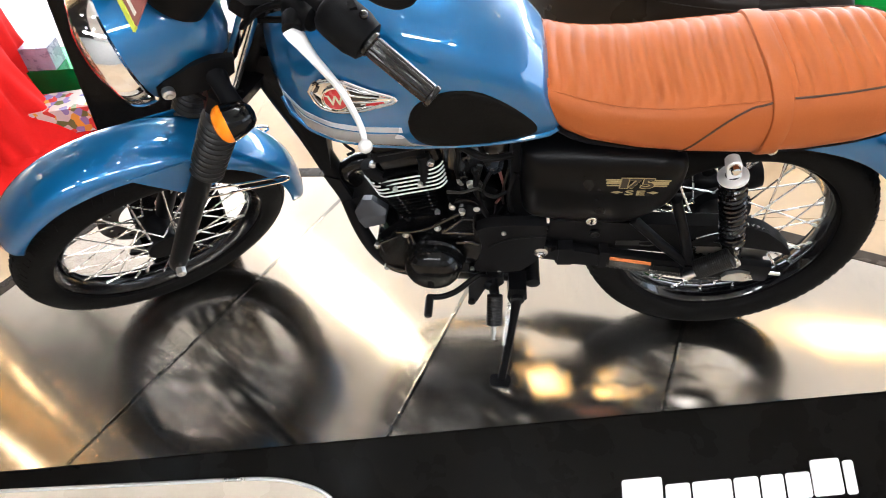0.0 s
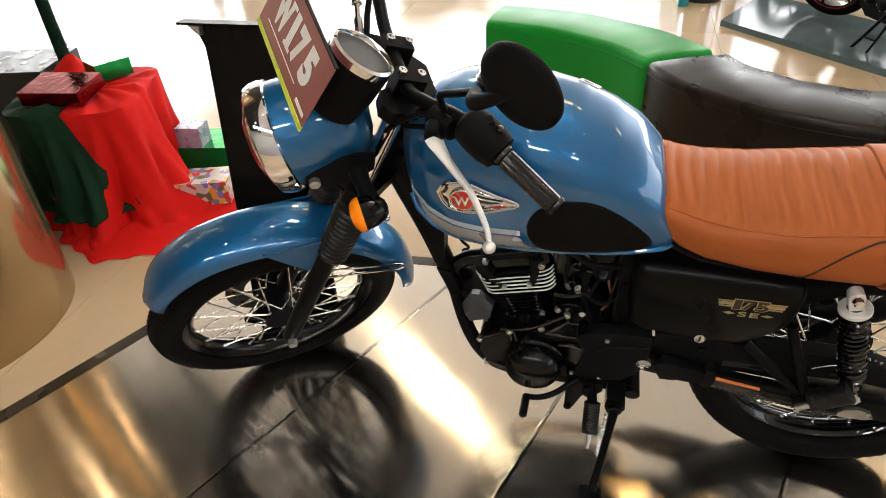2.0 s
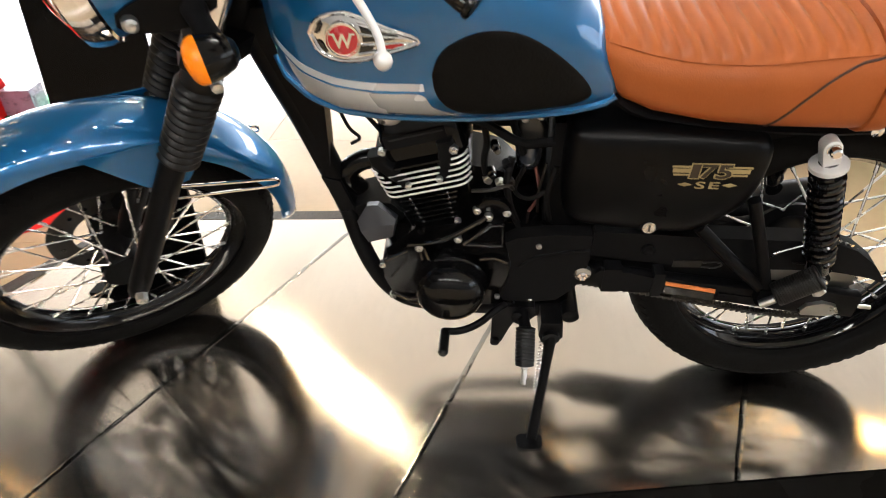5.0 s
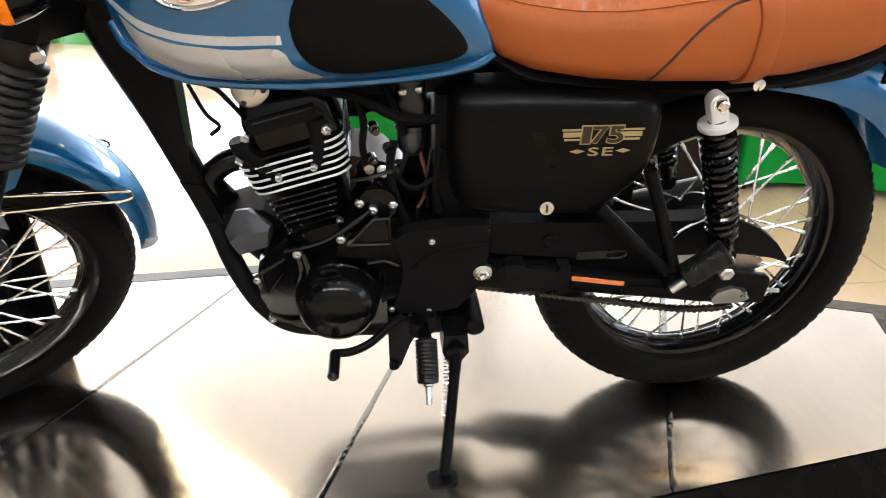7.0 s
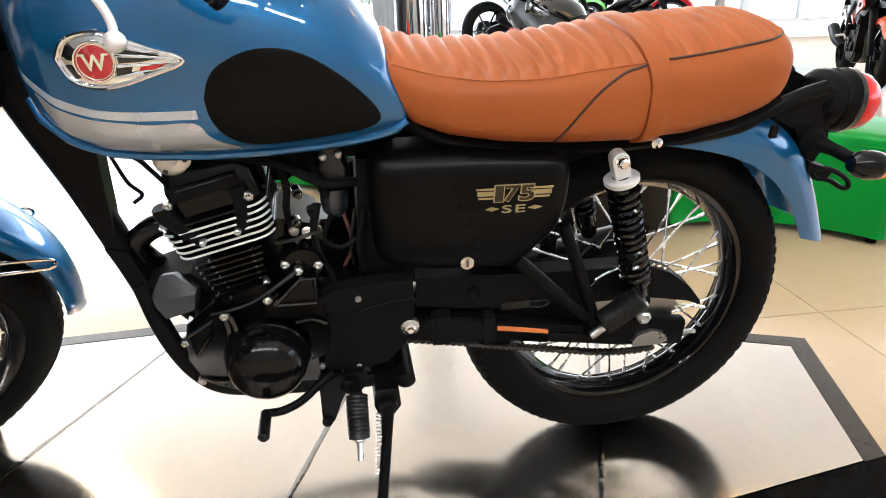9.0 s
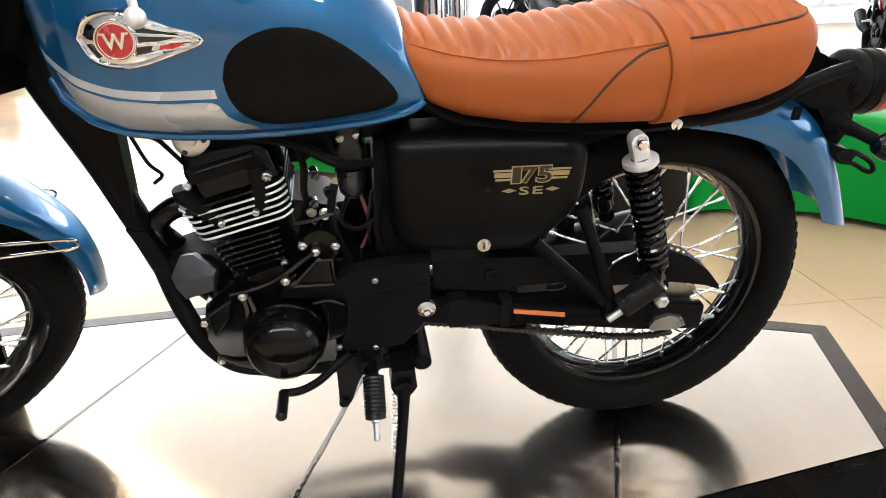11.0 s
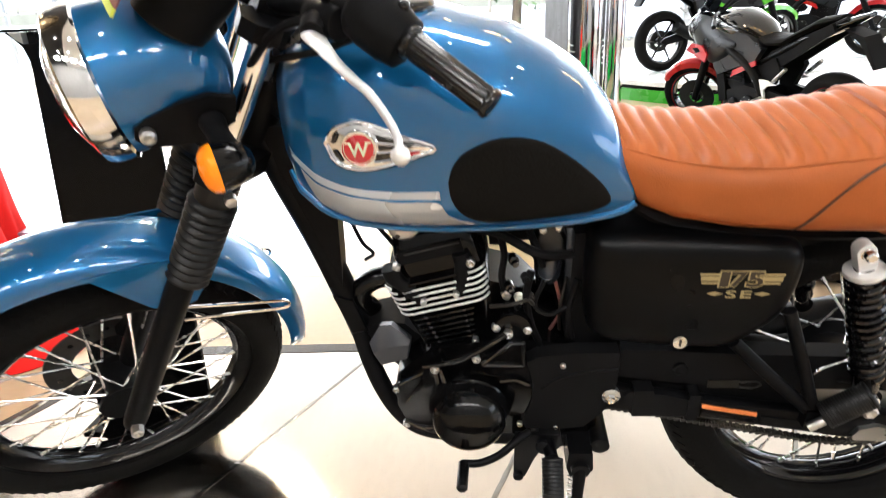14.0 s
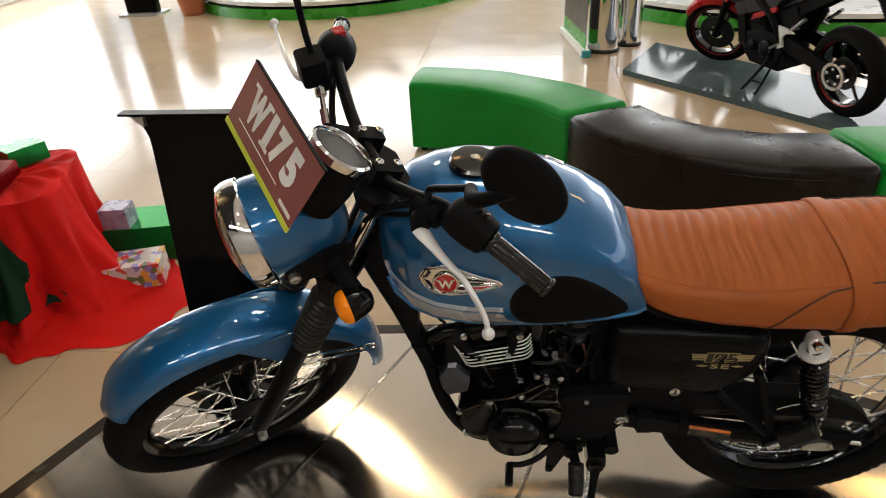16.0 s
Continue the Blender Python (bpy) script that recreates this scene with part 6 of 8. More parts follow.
for nm, x0, x1, y0, y1, mt, lb in (("ceiling", XC, X1 + 0.2, Y0 - 0.2, Y1 + 0.2, CEILM, "plain white showroom ceiling"), ("ceiling_north_west", X0 - 0.2, XC, YC, Y1 + 0.2, CEILM, "plain white showroom ceiling"),
                                   ("ceiling_west", X0 - 0.2, XC, Y0 - 0.2, YC, CEILD, "unseen west ceiling, darkened to dim its reflection in the deck")):
    bm = bm_new()
    box(bm, ((x0 + x1) / 2, (y0 + y1) / 2, CEIL + 0.1), (x1 - x0, y1 - y0, 0.2))
    solid(nm, bm, mt, lb, "ceiling", kind="structure")


def wall(name, c, s, mat=None, label="plain unseen wall behind the camera, grey set for reflections"):
    bm = bm_new()
    box(bm, c, s)
    return solid(name, bm, mat or WALLD, label, "wall", kind="structure")


# unseen closing wall; its grey sets how bright the motorcycle's reflections are
wall("wall_south", ((X0 + X1) / 2, Y0 - 0.1, 1.7), (X1 - X0 + 0.4, 0.2, 3.8))
# west and north sides: low sill, head band and glass between posts
for nm, side in (("wall_north", 0), ("wall_west", -1), ("wall_east", 1)):
    bm = bm_new()
    for z, h in ((0.0, 0.3), (3.3, 0.6)):
        if side == 0:
            box(bm, ((X0 + X1) / 2, Y1 + 0.1, z), (X1 - X0 + 0.4, 0.2, h))
        else:
            box(bm, ((X0 - 0.1, X1 + 0.1)[side > 0], (Y0 + Y1) / 2, z), (0.2, Y1 - Y0, h))
    solid(nm, bm, WALL, "white wall band round a glazed shop front", "wall", kind="structure")
# unseen wall added in place of glass so the deck mirrors something dark
wall("wall_west_south", (X0 - 0.1, (Y0 + 5.0) / 2, 1.575), (0.2, 5.0 - Y0, 2.85), WALLB, "unseen west wall, made dark brown to dim the deck reflection")
k = 0
for side, a0, a1 in ((0, X0, X1), (-1, Y0, Y1), (1, Y0, Y1)):
    n = 8 if side == 0 else 6
    for i in range(n):
        if side == -1 and i < 4:
            continue
        k += 1
        c = a0 + (a1 - a0) * (i + 0.5) / n
        w = (a1 - a0) / n
        m = Matrix.Translation((c, Y1 + 0.1, 1.575)) if side == 0 else Matrix.Translation(((X0 - 0.1, X1 + 0.1)[side > 0], c, 1.575)) @ Matrix.Rotation(radians(90), 4, 'Z')
        win = thing("window_%d" % k, "tall aluminium shop window with clear glass", "window", m, kind="structure")
        for nm, cc, ss in (("window_frame", (-w / 2 + 0.03, 0, 0), (0.06, 0.10, 2.85)), ("window_frame", (w / 2 - 0.03, 0, 0), (0.06, 0.10, 2.85)),
                           ("window_frame", (0, 0, 1.395), (w - 0.12, 0.09, 0.06)), ("window_sill", (0, 0, -1.395), (w - 0.12, 0.09, 0.06)), ("transom", (0, 0, -0.62), (w - 0.12, 0.05, 0.04)), ("mullion", (0, 0, 0), (0.045, 0.05, 2.73))):
            bm = bm_new()
            box(bm, cc, ss)
            bevel(bm, 0.004)
            part(nm, bm, ALUM, win)
        bm = bm_new()
        box(bm, (0, 0.012, 0), (w - 0.12, 0.008, 2.73))
        g = part("pane", bm, PANE, win)
        g.visible_shadow = False
# light of the sky in the glazed sides
area_lamp("daylight_west", (X0 + 0.05, 7.4, 1.6), (0, 7.4, 1.2), 4.8, 2.6, 240, (1.0, 0.98, 0.95))
area_lamp("daylight_north", (0.75, Y1 - 0.05, 2.25), (0.75, 0, 1.6), 16.0, 1.7, 640, (1.0, 0.98, 0.95))
area_lamp("daylight_east", (X1 - 0.05, 2.5, 2.25), (0, 2.5, 1.4), 14.0, 1.7, 120, (1.0, 0.98, 0.95))
# ceiling panels
panel_spec = [(-1.40, 3.10, 0.26, 0.26, 2), (-0.56, 2.35, 0.24, 0.24, 1), (0.36, 2.32, 0.26, 0.26, 1), (0.90, 2.12, 0.26, 0.26, 1), (1.36, 2.06, 0.26, 0.22, 1), (3.27, 2.88, 0.6, 0.25, 1),
              (-4.98, 1.66, 0.70, 0.07, 1), (-4.66, 1.84, 0.70, 0.07, 1), (-4.40, 2.16, 0.70, 0.07, 1), (0.3, 0.6, 1.2, 0.3, 0)] + [(-2.4 + 1.2 * k, -3.7, 0.80, 0.45, 0) for k in range(5)]
LAMPS = [material("lamp_diffuser", (1.0, 0.94, 0.85), 0.4, 0, 0.0, 3, emit=21.0), material("warm_lamp_diffuser", (1.0, 0.60, 0.20), 0.4, 0, 0.0, 3, emit=9.5), material("strong_lamp_diffuser", (1.0, 0.80, 0.50), 0.4, 0, 0.0, 3, emit=110.0)]
SPOTM = material("spot_diffuser", (1.0, 0.97, 0.92), 0.4, 0, 0.0, 3, emit=110.0)
for x, y, sx, sy, kind_ in panel_spec:
    lt = thing("ceiling_light", "recessed warm ceiling light panel", "light", Matrix.Translation((x, y, CEIL)) @ Matrix.Rotation(radians(-30 if sy < 0.1 else 0), 4, 'Z'), group="ceiling panels")
    bm = bm_new()
    box(bm, (0, 0, -0.012), (sx + 0.06, sy + 0.06, 0.020))
    part("frame", bm, ALUM, lt)
    bm = bm_new()
    box(bm, (0, 0, -0.0245), (sx, sy, 0.004))
    part("diffuser", bm, LAMPS[kind_], lt)
for i in range(4):
    for j in range(3):
        x, y = -1.9 + i * 1.30, -2.8 + j * 1.35
        if any(abs(x - px) < 0.5 and abs(y - py) < 0.4 for px, py, _, _, _ in panel_spec):
            continue
        lt = thing("downlight", "small round white ceiling downlight", "light", Matrix.Translation((x, y, CEIL)), group="ceiling downlights")
        bm = bm_new()
        lathe(bm, [(0.045, 0.0), (0.055, -0.001), (0.055, -0.012), (0.045, -0.012)], (0, 0, 0), (0, 0, 1), 20, closed=True)
        part("ring", bm, ALUM, lt)
        bm = bm_new()
        lathe(bm, [(0.0001, -0.008), (0.044, -0.008), (0.044, -0.004), (0.0001, -0.004)], (0, 0, 0), (0, 0, 1), 16)
        part("diffuser", bm, SPOTM, lt)

# ---- display platform ----
LINES = [(1.636, 0.561), (1.2035, 0.589), (-0.303, 1.061), (-1.402, 0.400), (2.720, 1.146)]   # far, far right, right, front, left


def clip(poly, th, o):
    """The part of a polygon on the inner side of a line."""
    nx, ny = math.cos(th), math.sin(th)
    out = []
    for p, q in zip(poly, poly[1:] + poly[:1]):
        dp, dq = nx * p[0] + ny * p[1] - o, nx * q[0] + ny * q[1] - o
        if dp <= 0:
            out.append(p)
        if dp * dq < 0:
            t = dp / (dp - dq)
            out.append((p[0] + (q[0] - p[0]) * t, p[1] + (q[1] - p[1]) * t))
    return out


def deck(grow=0.0, front=0.0):
    poly = [(-4, -4), (4, -4), (4, 4), (-4, 4)]
    for i, (th, o) in enumerate(LINES):
        poly = clip(poly, th, o + (front if i == 3 else grow))
    return poly


platform = thing("display_platform", "low black display platform decked with brushed steel sheets", "platform", Matrix.Identity(4))
bm = bm_new()
loft(bm, [[(x, y, z) for x, y in deck(0.046, 0.0)] for z in (-0.10, -0.004)])
part("base", bm, SKIRT, platform)
# steel sheets between the joints
SEAMS = [((-0.819, -0.537), (-0.559, 0.052)), ((-0.116, -0.415), (0.046, 0.079)), ((0.498, -0.319), (0.605, -0.010))]
cuts = []
for (ax, ay), (bx, by) in SEAMS:
    dx, dy = bx - ax, by - ay
    l = math.hypot(dx, dy)
    th = math.atan2(-dx / l, dy / l)
    cuts.append((th, math.cos(th) * ax + math.sin(th) * ay))
for i in range(4):
    poly = deck(0.0, -0.004)
    if i < 3:
        poly = clip(poly, cuts[i][0], cuts[i][1] - 0.003)
    if i > 0:
        poly = clip(poly, cuts[i - 1][0] + math.pi, -cuts[i - 1][1] - 0.003)
    bm = bm_new()
    loft(bm, [[(x, y, z) for x, y in poly] for z in (-0.0035, 0.0)])
    part("steel_sheet", bm, STEEL, platform, "brushed stainless steel sheet")
    if i < 3:
        # crumpled glossy tape along the joint
        (ax, ay), (bx, by) = SEAMS[i]
        d = Vector((bx - ax, by - ay, 0)).normalized()
        sd = Vector((-d.y, d.x, 0))
        ends = []
        for th, o in LINES:
            nv = Vector((math.cos(th), math.sin(th), 0))
            k = (o - nv.dot(Vector((ax, ay, 0)))) / nv.dot(d)
            ends.append(k)
        lo, hi = max(k for k in ends if k < 0.15), min(k for k in ends if k > 0.15)
        rnd = random.Random(20 + i)
        rings = []
        for k in range(41):
            p = Vector((ax, ay, 0)) + d * (lo + 0.006 + (hi - lo - 0.012) * k / 40)
            e0, e1 = 0.0056 + rnd.uniform(-0.0008, 0.0008), 0.0056 + rnd.uniform(-0.0008, 0.0008)
            rings.append([p - sd * e0 + Vector((0, 0, -0.003)), p - sd * e0 + Vector((0, 0, 0.0006)), p + Vector((0, 0, 0.0012 + rnd.uniform(0, 0.0006))), p + sd * e1 + Vector((0, 0, 0.0006)), p + sd * e1 + Vector((0, 0, -0.003))])
        bm = bm_new()
        loft(bm, rings)
        part("joint_tape", bm, TAPE, platform, "crumpled glossy clear tape over the joint")
# bronze border strips
inner, outer = deck(0.001, 0.0), deck(0.046, 0.0)
for i in range(len(inner)):
    p, q = inner[i], inner[(i + 1) % len(inner)]
    mid = ((p[0] + q[0]) / 2, (p[1] + q[1]) / 2)
    th, o = min(LINES, key=lambda l: abs(math.cos(l[0]) * mid[0] + math.sin(l[0]) * mid[1] - l[1]))
    if th == LINES[3][0]:
        continue
    a = min(outer, key=lambda v: (v[0] - p[0]) ** 2 + (v[1] - p[1]) ** 2)
    b = min(outer, key=lambda v: (v[0] - q[0]) ** 2 + (v[1] - q[1]) ** 2)
    bm = bm_new()
    loft(bm, [[(x, y, z) for x, y in (p, q, b, a)] for z in (-0.0038, 0.0012)])
    part("border_strip", bm, TRIM, platform, "dark bronze edge strip")
# sloping front board with a light inset panel and a row of white blocks
th, o = LINES[3]
fn = Vector((math.cos(th), math.sin(th), 0))
ft = Vector((-fn.y, fn.x, 0))
slope = math.atan2(0.10, 0.26)
down = fn * math.cos(slope) + Vector((0, 0, -math.sin(slope)))
FM = Matrix((ft, down, ft.cross(down))).transposed().to_4x4()
FM.translation = fn * (o + 0.001) + Vector((0, 0, 0.001))
up_n = 1 if ft.cross(down).z > 0 else -1
bm = bm_new()
loft(bm, [[(x, y, z * up_n) for x, y in ((-1.50, 0.0), (1.05, 0.0), (1.05, 0.270), (-1.50, 0.270))] for z in (-0.014, 0.0)])
part("front_board", bm, SKIRT, platform, "gloss black sloping front board", m=FM)
rim_line = [(-1.50, 0.022), (-1.035, 0.038), (-0.667, 0.053), (-0.495, 0.060), (-0.425, 0.068), (-0.372, 0.083), (-0.335, 0.100), (-0.311, 0.122), (-0.300, 0.16), (-0.295, 0.262)]
rim_line = [(p.x, p.y) for p in smooth_path([(x, y, 0) for x, y in rim_line], 4)]
bm = bm_new()
loft(bm, [[(x, y, z * up_n) for x, y in rim_line + [(-1.50, 0.262)]] for z in (0.0005, 0.003)])
part("inset_panel", bm, POD_BEIGE, platform, "pale beige inset panel", m=FM)
bm = bm_new()
tube(bm, [(x, y, 0.0025 * up_n) for x, y in rim_line], 0.0045, 8)
part("inset_rim", bm, ALUM, platform, "grey metal rim", m=FM)
x0 = 0.309
for w, top, h in ((0.088, 0.134, 0.070), (0.054, 0.151, 0.053), (0.086, 0.151, 0.053), (0.054, 0.151, 0.053), (0.050, 0.151, 0.053), (0.054, 0.151, 0.053), (0.066, 0.129, 0.075), (0.024, 0.136, 0.070)):
    bm = bm_new()
    loft(bm, [[(x0 + w / 2 + x - 0.15 * y, top + h / 2 + y, z * up_n) for x, y in rounded(w, h, 0.006, 3)] for z in (0.0004, 0.0022)])
    part("logo_block", bm, WHITE, platform, "white logo block", m=FM)
    x0 += w + 0.005


# ---- curved benches ----
def bench_segment(c, r0, r1, a0, a1, mat, label, h=0.415):
    b = thing("bench_segment", label, "bench", Matrix.Translation((c[0], c[1], FLOOR)), group="curved benches")
    n = 26
    rings = []
    e = math.degrees(0.03 / r1) * (1 if a1 > a0 else -1)
    stops = [a0, a0 + e * 0.15, a0 + e * 0.5, a0 + e] + [a0 + (a1 - a0) * k / n for k in range(2, n - 1)] + [a1 - e, a1 - e * 0.5, a1 - e * 0.15, a1]
    for k, deg in enumerate(stops):
        q = 0.030 - (0.0, 0.016, 0.025, 0.030)[min(k, len(stops) - 1 - k, 3)]
        a = radians(deg)
        sag = 0.0018 * math.sin(deg * 0.31) + 0.0010 * math.sin(deg * 0.83)
        ca, sa = math.cos(a), math.sin(a)
        prof = [(r0 + q, 0.03), (r1 - q, 0.03), (r1 - q, h - 0.045)]
        prof += [(r1 - q - 0.035 * (1 - math.cos(radians(b))), h - q * 0.8 - 0.035 * (1 - math.sin(radians(b))) + sag) for b in (20, 40, 60, 80)]
        prof += [((r0 + r1) / 2, h - q * 0.8 + 0.006 + sag)]
        prof += [(r0 + q + 0.035 * (1 - math.cos(radians(b))), h - q * 0.8 - 0.035 * (1 - math.sin(radians(b))) + sag) for b in (80, 60, 40, 20)]
        prof += [(r0 + q, h - 0.045)]
        rings.append([(ca * r, sa * r, z) for r, z in prof])
    bm = bm_new()
    loft(bm, rings)
    part("upholstery", bm, mat, b, sharp=60)
    for r in (r0 + 0.0005, r1 - 0.0005):
        bm = bm_new()
        tube(bm, [(math.cos(radians(d)) * r, math.sin(radians(d)) * r, h - 0.046) for d in stops[3:-3]], 0.0022, 6)
        part("seam", bm, mat, b)
    for f in (0.06, 0.94):
        for r in (r0 + 0.05, r1 - 0.05):
            a = radians(a0 + (a1 - a0) * f)
            bm = bm_new()
            lathe(bm, [(0.02, 0.0), (0.02, 0.03)], (math.cos(a) * r, math.sin(a) * r, 0), (0, 0, 1), 12)
            part("foot", bm, MATTE, b)
    return b


bench_segment((-0.77, 1.25), 1.135, 1.505, 85, 31.5, GREEN, "bright green vinyl curved bench segment")
bench_segment((1.15, 2.24), 0.635, 1.04, 203.2, 281.5, BLACKV, "black vinyl curved bench segment beside green ones")
bench_segment((1.48, 0.62), 0.64, 1.06, 99.5, 28, GREEN, "green vinyl curved bench segment behind the motorcycle")

# ---- chrome columns and banner ----
for x, y, r in ((0.66, 4.62, 0.13), (0.90, 4.80, 0.10)):
    col = thing("chrome_column", "polished chrome round column", "column", Matrix.Translation((x, y, FLOOR)), group="chrome columns")
    bm = bm_new()
    lathe(bm, [(r, 0.0), (r, CEIL - FLOOR)], (0, 0, 0), (0, 0, 1), 40)
    part("shaft", bm, CHROME, col)
    bm = bm_new()
    lathe(bm, [(r + 0.012, 0.0), (r + 0.012, 0.02), (r, 0.03)], (0, 0, 0), (0, 0, 1), 40)
    part("collar", bm, DARKMETAL, col)
banner = thing("banner_stand", "roll-up banner with dark print and lime green foot", "banner", look((0.43, 4.84, FLOOR), (1.4, 4.68, FLOOR)) @ pose(0, 0, 0, -90, 0, 0))
banner.matrix_world = Matrix.Translation((0.43, 4.84, FLOOR)) @ Matrix.Rotation(radians(-81), 4, 'Z')
bm = bm_new()
box(bm, (0, 0, 0.03), (0.90, 0.07, 0.05))
bevel(bm, 0.01)
part("foot", bm, WHITE, banner)
bm = bm_new()
box(bm, (0, 0, 0.115), (0.86, 0.004, 0.12))
part("green_band", bm, POD_GREEN, banner)
bm = bm_new()
box(bm, (0, 0, 1.05), (0.86, 0.004, 1.75))
part("sheet", bm, DARKPRINT, banner)
bm = bm_new()
box(bm, (0.46, 0, 0.03), (0.03, 0.075, 0.055))
bevel(bm, 0.006)
part("end_cap", bm, TEAL, banner)
for i in range(5):
    bm = bm_new()
    box(bm, (0.1, 0.004, 0.42 + i * 0.05), (0.45 - 0.06 * (i % 3), 0.002, 0.012))
    part("print_bar", bm, WHITE, banner)

# ---- round podiums ----
for c, r in (((-2.5, 8.15), 1.95), ((3.05, 7.3), 2.45)):
    pod = thing("podium", "round white display podium with green base ring", "podium", Matrix.Translation((c[0], c[1], FLOOR)), group="round podiums")
    bm = bm_new()
    lathe(bm, [(0.0001, 0.0), (r, 0.0), (r, 0.115), (0.0001, 0.115)], (0, 0, 0), (0, 0, 1), 72)
    part("base", bm, POD_GREEN, pod)
    bm = bm_new()
    lathe(bm, [(0.0001, 0.115), (r - 0.03, 0.115), (r - 0.03, 0.15), (0.0001, 0.15)], (0, 0, 0), (0, 0, 1), 72)
    part("band", bm, SKIRT, pod)
    bm = bm_new()
    lathe(bm, [(0.0001, 0.15), (r, 0.15), (r, 0.19), (0.0001, 0.19)], (0, 0, 0), (0, 0, 1), 72)
    part("top", bm, POD_WHITE, pod)


# ---- other motorcycles ----
def sport_bike(m, paint, label, lock=0.0):
    turn = Matrix.Translation((-0.42, 0, 0.86)) @ Matrix.Rotation(radians(lock), 4, Vector((0.42, 0, 0.91))) @ Matrix.Translation((0.42, 0, -0.86))

    def steered(name, bm, mat, parent):
        for v in bm.verts:
            v.co = turn @ v.co
        return part(name, bm, mat, parent)

    b = thing("motorcycle", label, "motorcycle", m, group="showroom motorcycles")
    for c, w, nm in ((Vector((-0.70, 0, 0.30)), 0.11, "front_wheel"), (Vector((0.70, 0, 0.31)), 0.15, "rear_wheel")):
        wh = thing_part(nm, b)
        fit_part = steered if nm == "front_wheel" else part
        bm = bm_new()
        prof = [(c.z - w / 2 + math.cos(radians(-125 + 250 * k / 12)) * w / 2, math.sin(radians(-125 + 250 * k / 12)) * w / 2) for k in range(13)]
        lathe(bm, [(max(r, 0.225), h) for r, h in prof], c, (0, 1, 0), 40, closed=True)
        fit_part("tyre", bm, RUBBER, wh)
        bm = bm_new()
        lathe(bm, [(0.228, -w * 0.36), (0.232, 0), (0.228, w * 0.36), (0.205, w * 0.30), (0.20, 0), (0.205, -w * 0.30)], c, (0, 1, 0), 40, closed=True)
        fit_part("rim", bm, GLOSS, wh)
        bm = bm_new()
        lathe(bm, [(0.219, -w * 0.355), (0.2245, -w * 0.372), (0.2245, -w * 0.33), (0.219, -w * 0.32)], c, (0, 1, 0), 40, closed=True)
        fit_part("rim_stripe", bm, paint, wh)
        for k in range(6):
            a = 2 * math.pi * k / 6
            bm = bm_new()
            tube(bm, [c + Vector((math.cos(a) * 0.03, 0, math.sin(a) * 0.03)), c + Vector((math.cos(a) * 0.21, 0, math.sin(a) * 0.21))], [0.015, 0.008], 8)
            fit_part("wheel_spoke", bm, GLOSS, wh)
        bm = bm_new()
        lathe(bm, [(0.06, -0.045), (0.15 if nm == "front_wheel" else 0.11, -0.045), (0.15 if nm == "front_wheel" else 0.11, -0.041), (0.06, -0.041)], c, (0, 1, 0), 32, closed=True)
        fit_part("disc", bm, DARKMETAL, wh)
        bm = bm_new()
        lathe(bm, [(0.04, -0.055), (0.045, 0.055)], c, (0, 1, 0), 16)
        fit_part("hub", bm, SATIN, wh)
    for s in (-1, 1):
        bm = bm_new()
        tube(bm, [(-0.70, s * 0.085, 0.30), (-0.50, s * 0.085, 0.72), (-0.44, s * 0.085, 0.86)], [0.026, 0.036, 0.036], 12)
        steered("fork_leg", bm, SATIN, b)
        bm = bm_new()
        prism(bm, [(0.15, 0.47), (0.21, 0.475), (0.45, 0.43), (0.73, 0.350), (0.78, 0.31), (0.74, 0.278), (0.52, 0.315), (0.32, 0.345), (0.15, 0.39)], s * 0.108 - 0.016, s * 0.108 + 0.016)
        bevel(bm, 0.010, 2)
        part("swing_arm", bm, SATIN, b)
        bm = bm_new()
        tube(bm, [(-0.40, s * 0.06, 0.86), (-0.15, s * 0.14, 0.75), (0.10, s * 0.14, 0.60), (0.19, s * 0.12, 0.42)], 0.032, 10, 5)
        part("frame_spar", bm, SATIN, b)
        bm = bm_new()
        tube(bm, [(0.15, s * 0.10, 0.66), (0.45, s * 0.10, 0.80), (0.80, s * 0.05, 0.96)], 0.017, 8, 4)
        part("subframe", bm, SATIN, b)
    bm = bm_new()
    prism(bm, [(-0.20, 0.42), (-0.22, 0.30), (-0.12, 0.22), (0.14, 0.22), (0.19, 0.34), (0.14, 0.46), (-0.02, 0.48)], -0.12, 0.12)
    bevel(bm, 0.03, 3)
    part("crankcase", bm, SATIN, b)
    bm = bm_new()
    prism(bm, [(-0.24, 0.68), (-0.26, 0.50), (-0.16, 0.42), (-0.02, 0.46), (-0.06, 0.66)], -0.10, 0.10)
    bevel(bm, 0.015, 2)
    part("cylinder_block", bm, MATTE, b)
    for k in range(5):
        bm = bm_new()
        box(bm, (-0.155 + 0.008 * k, 0, 0.50 + 0.030 * k), (0.20, 0.225, 0.007))
        part("fin", bm, SATIN, b)
    for s in (-1, 1):
        bm = bm_new()
        lathe(bm, [(0.070, 0.0), (0.070, 0.02), (0.055, 0.03), (0.0001, 0.034)], (0.04, s * 0.12, 0.34), (0, s, 0), 24)
        part("clutch_cover", bm, SATIN, b)
        bm = bm_new()
        lathe(bm, [(0.045, 0.0), (0.045, 0.018), (0.03, 0.026), (0.0001, 0.028)], (-0.12, s * 0.12, 0.33), (0, s, 0), 20)
        part("generator_cover", bm, SATIN, b)
        for q in (((-0.36, 0.80), (-0.18, 0.58)), ((-0.18, 0.58), (0.02, 0.70)), ((0.02, 0.70), (0.14, 0.50)), ((-0.36, 0.80), (0.02, 0.72))):
            bm = bm_new()
            tube(bm, [(q[0][0], s * 0.13, q[0][1]), (q[1][0], s * 0.14, q[1][1])], 0.014, 8)
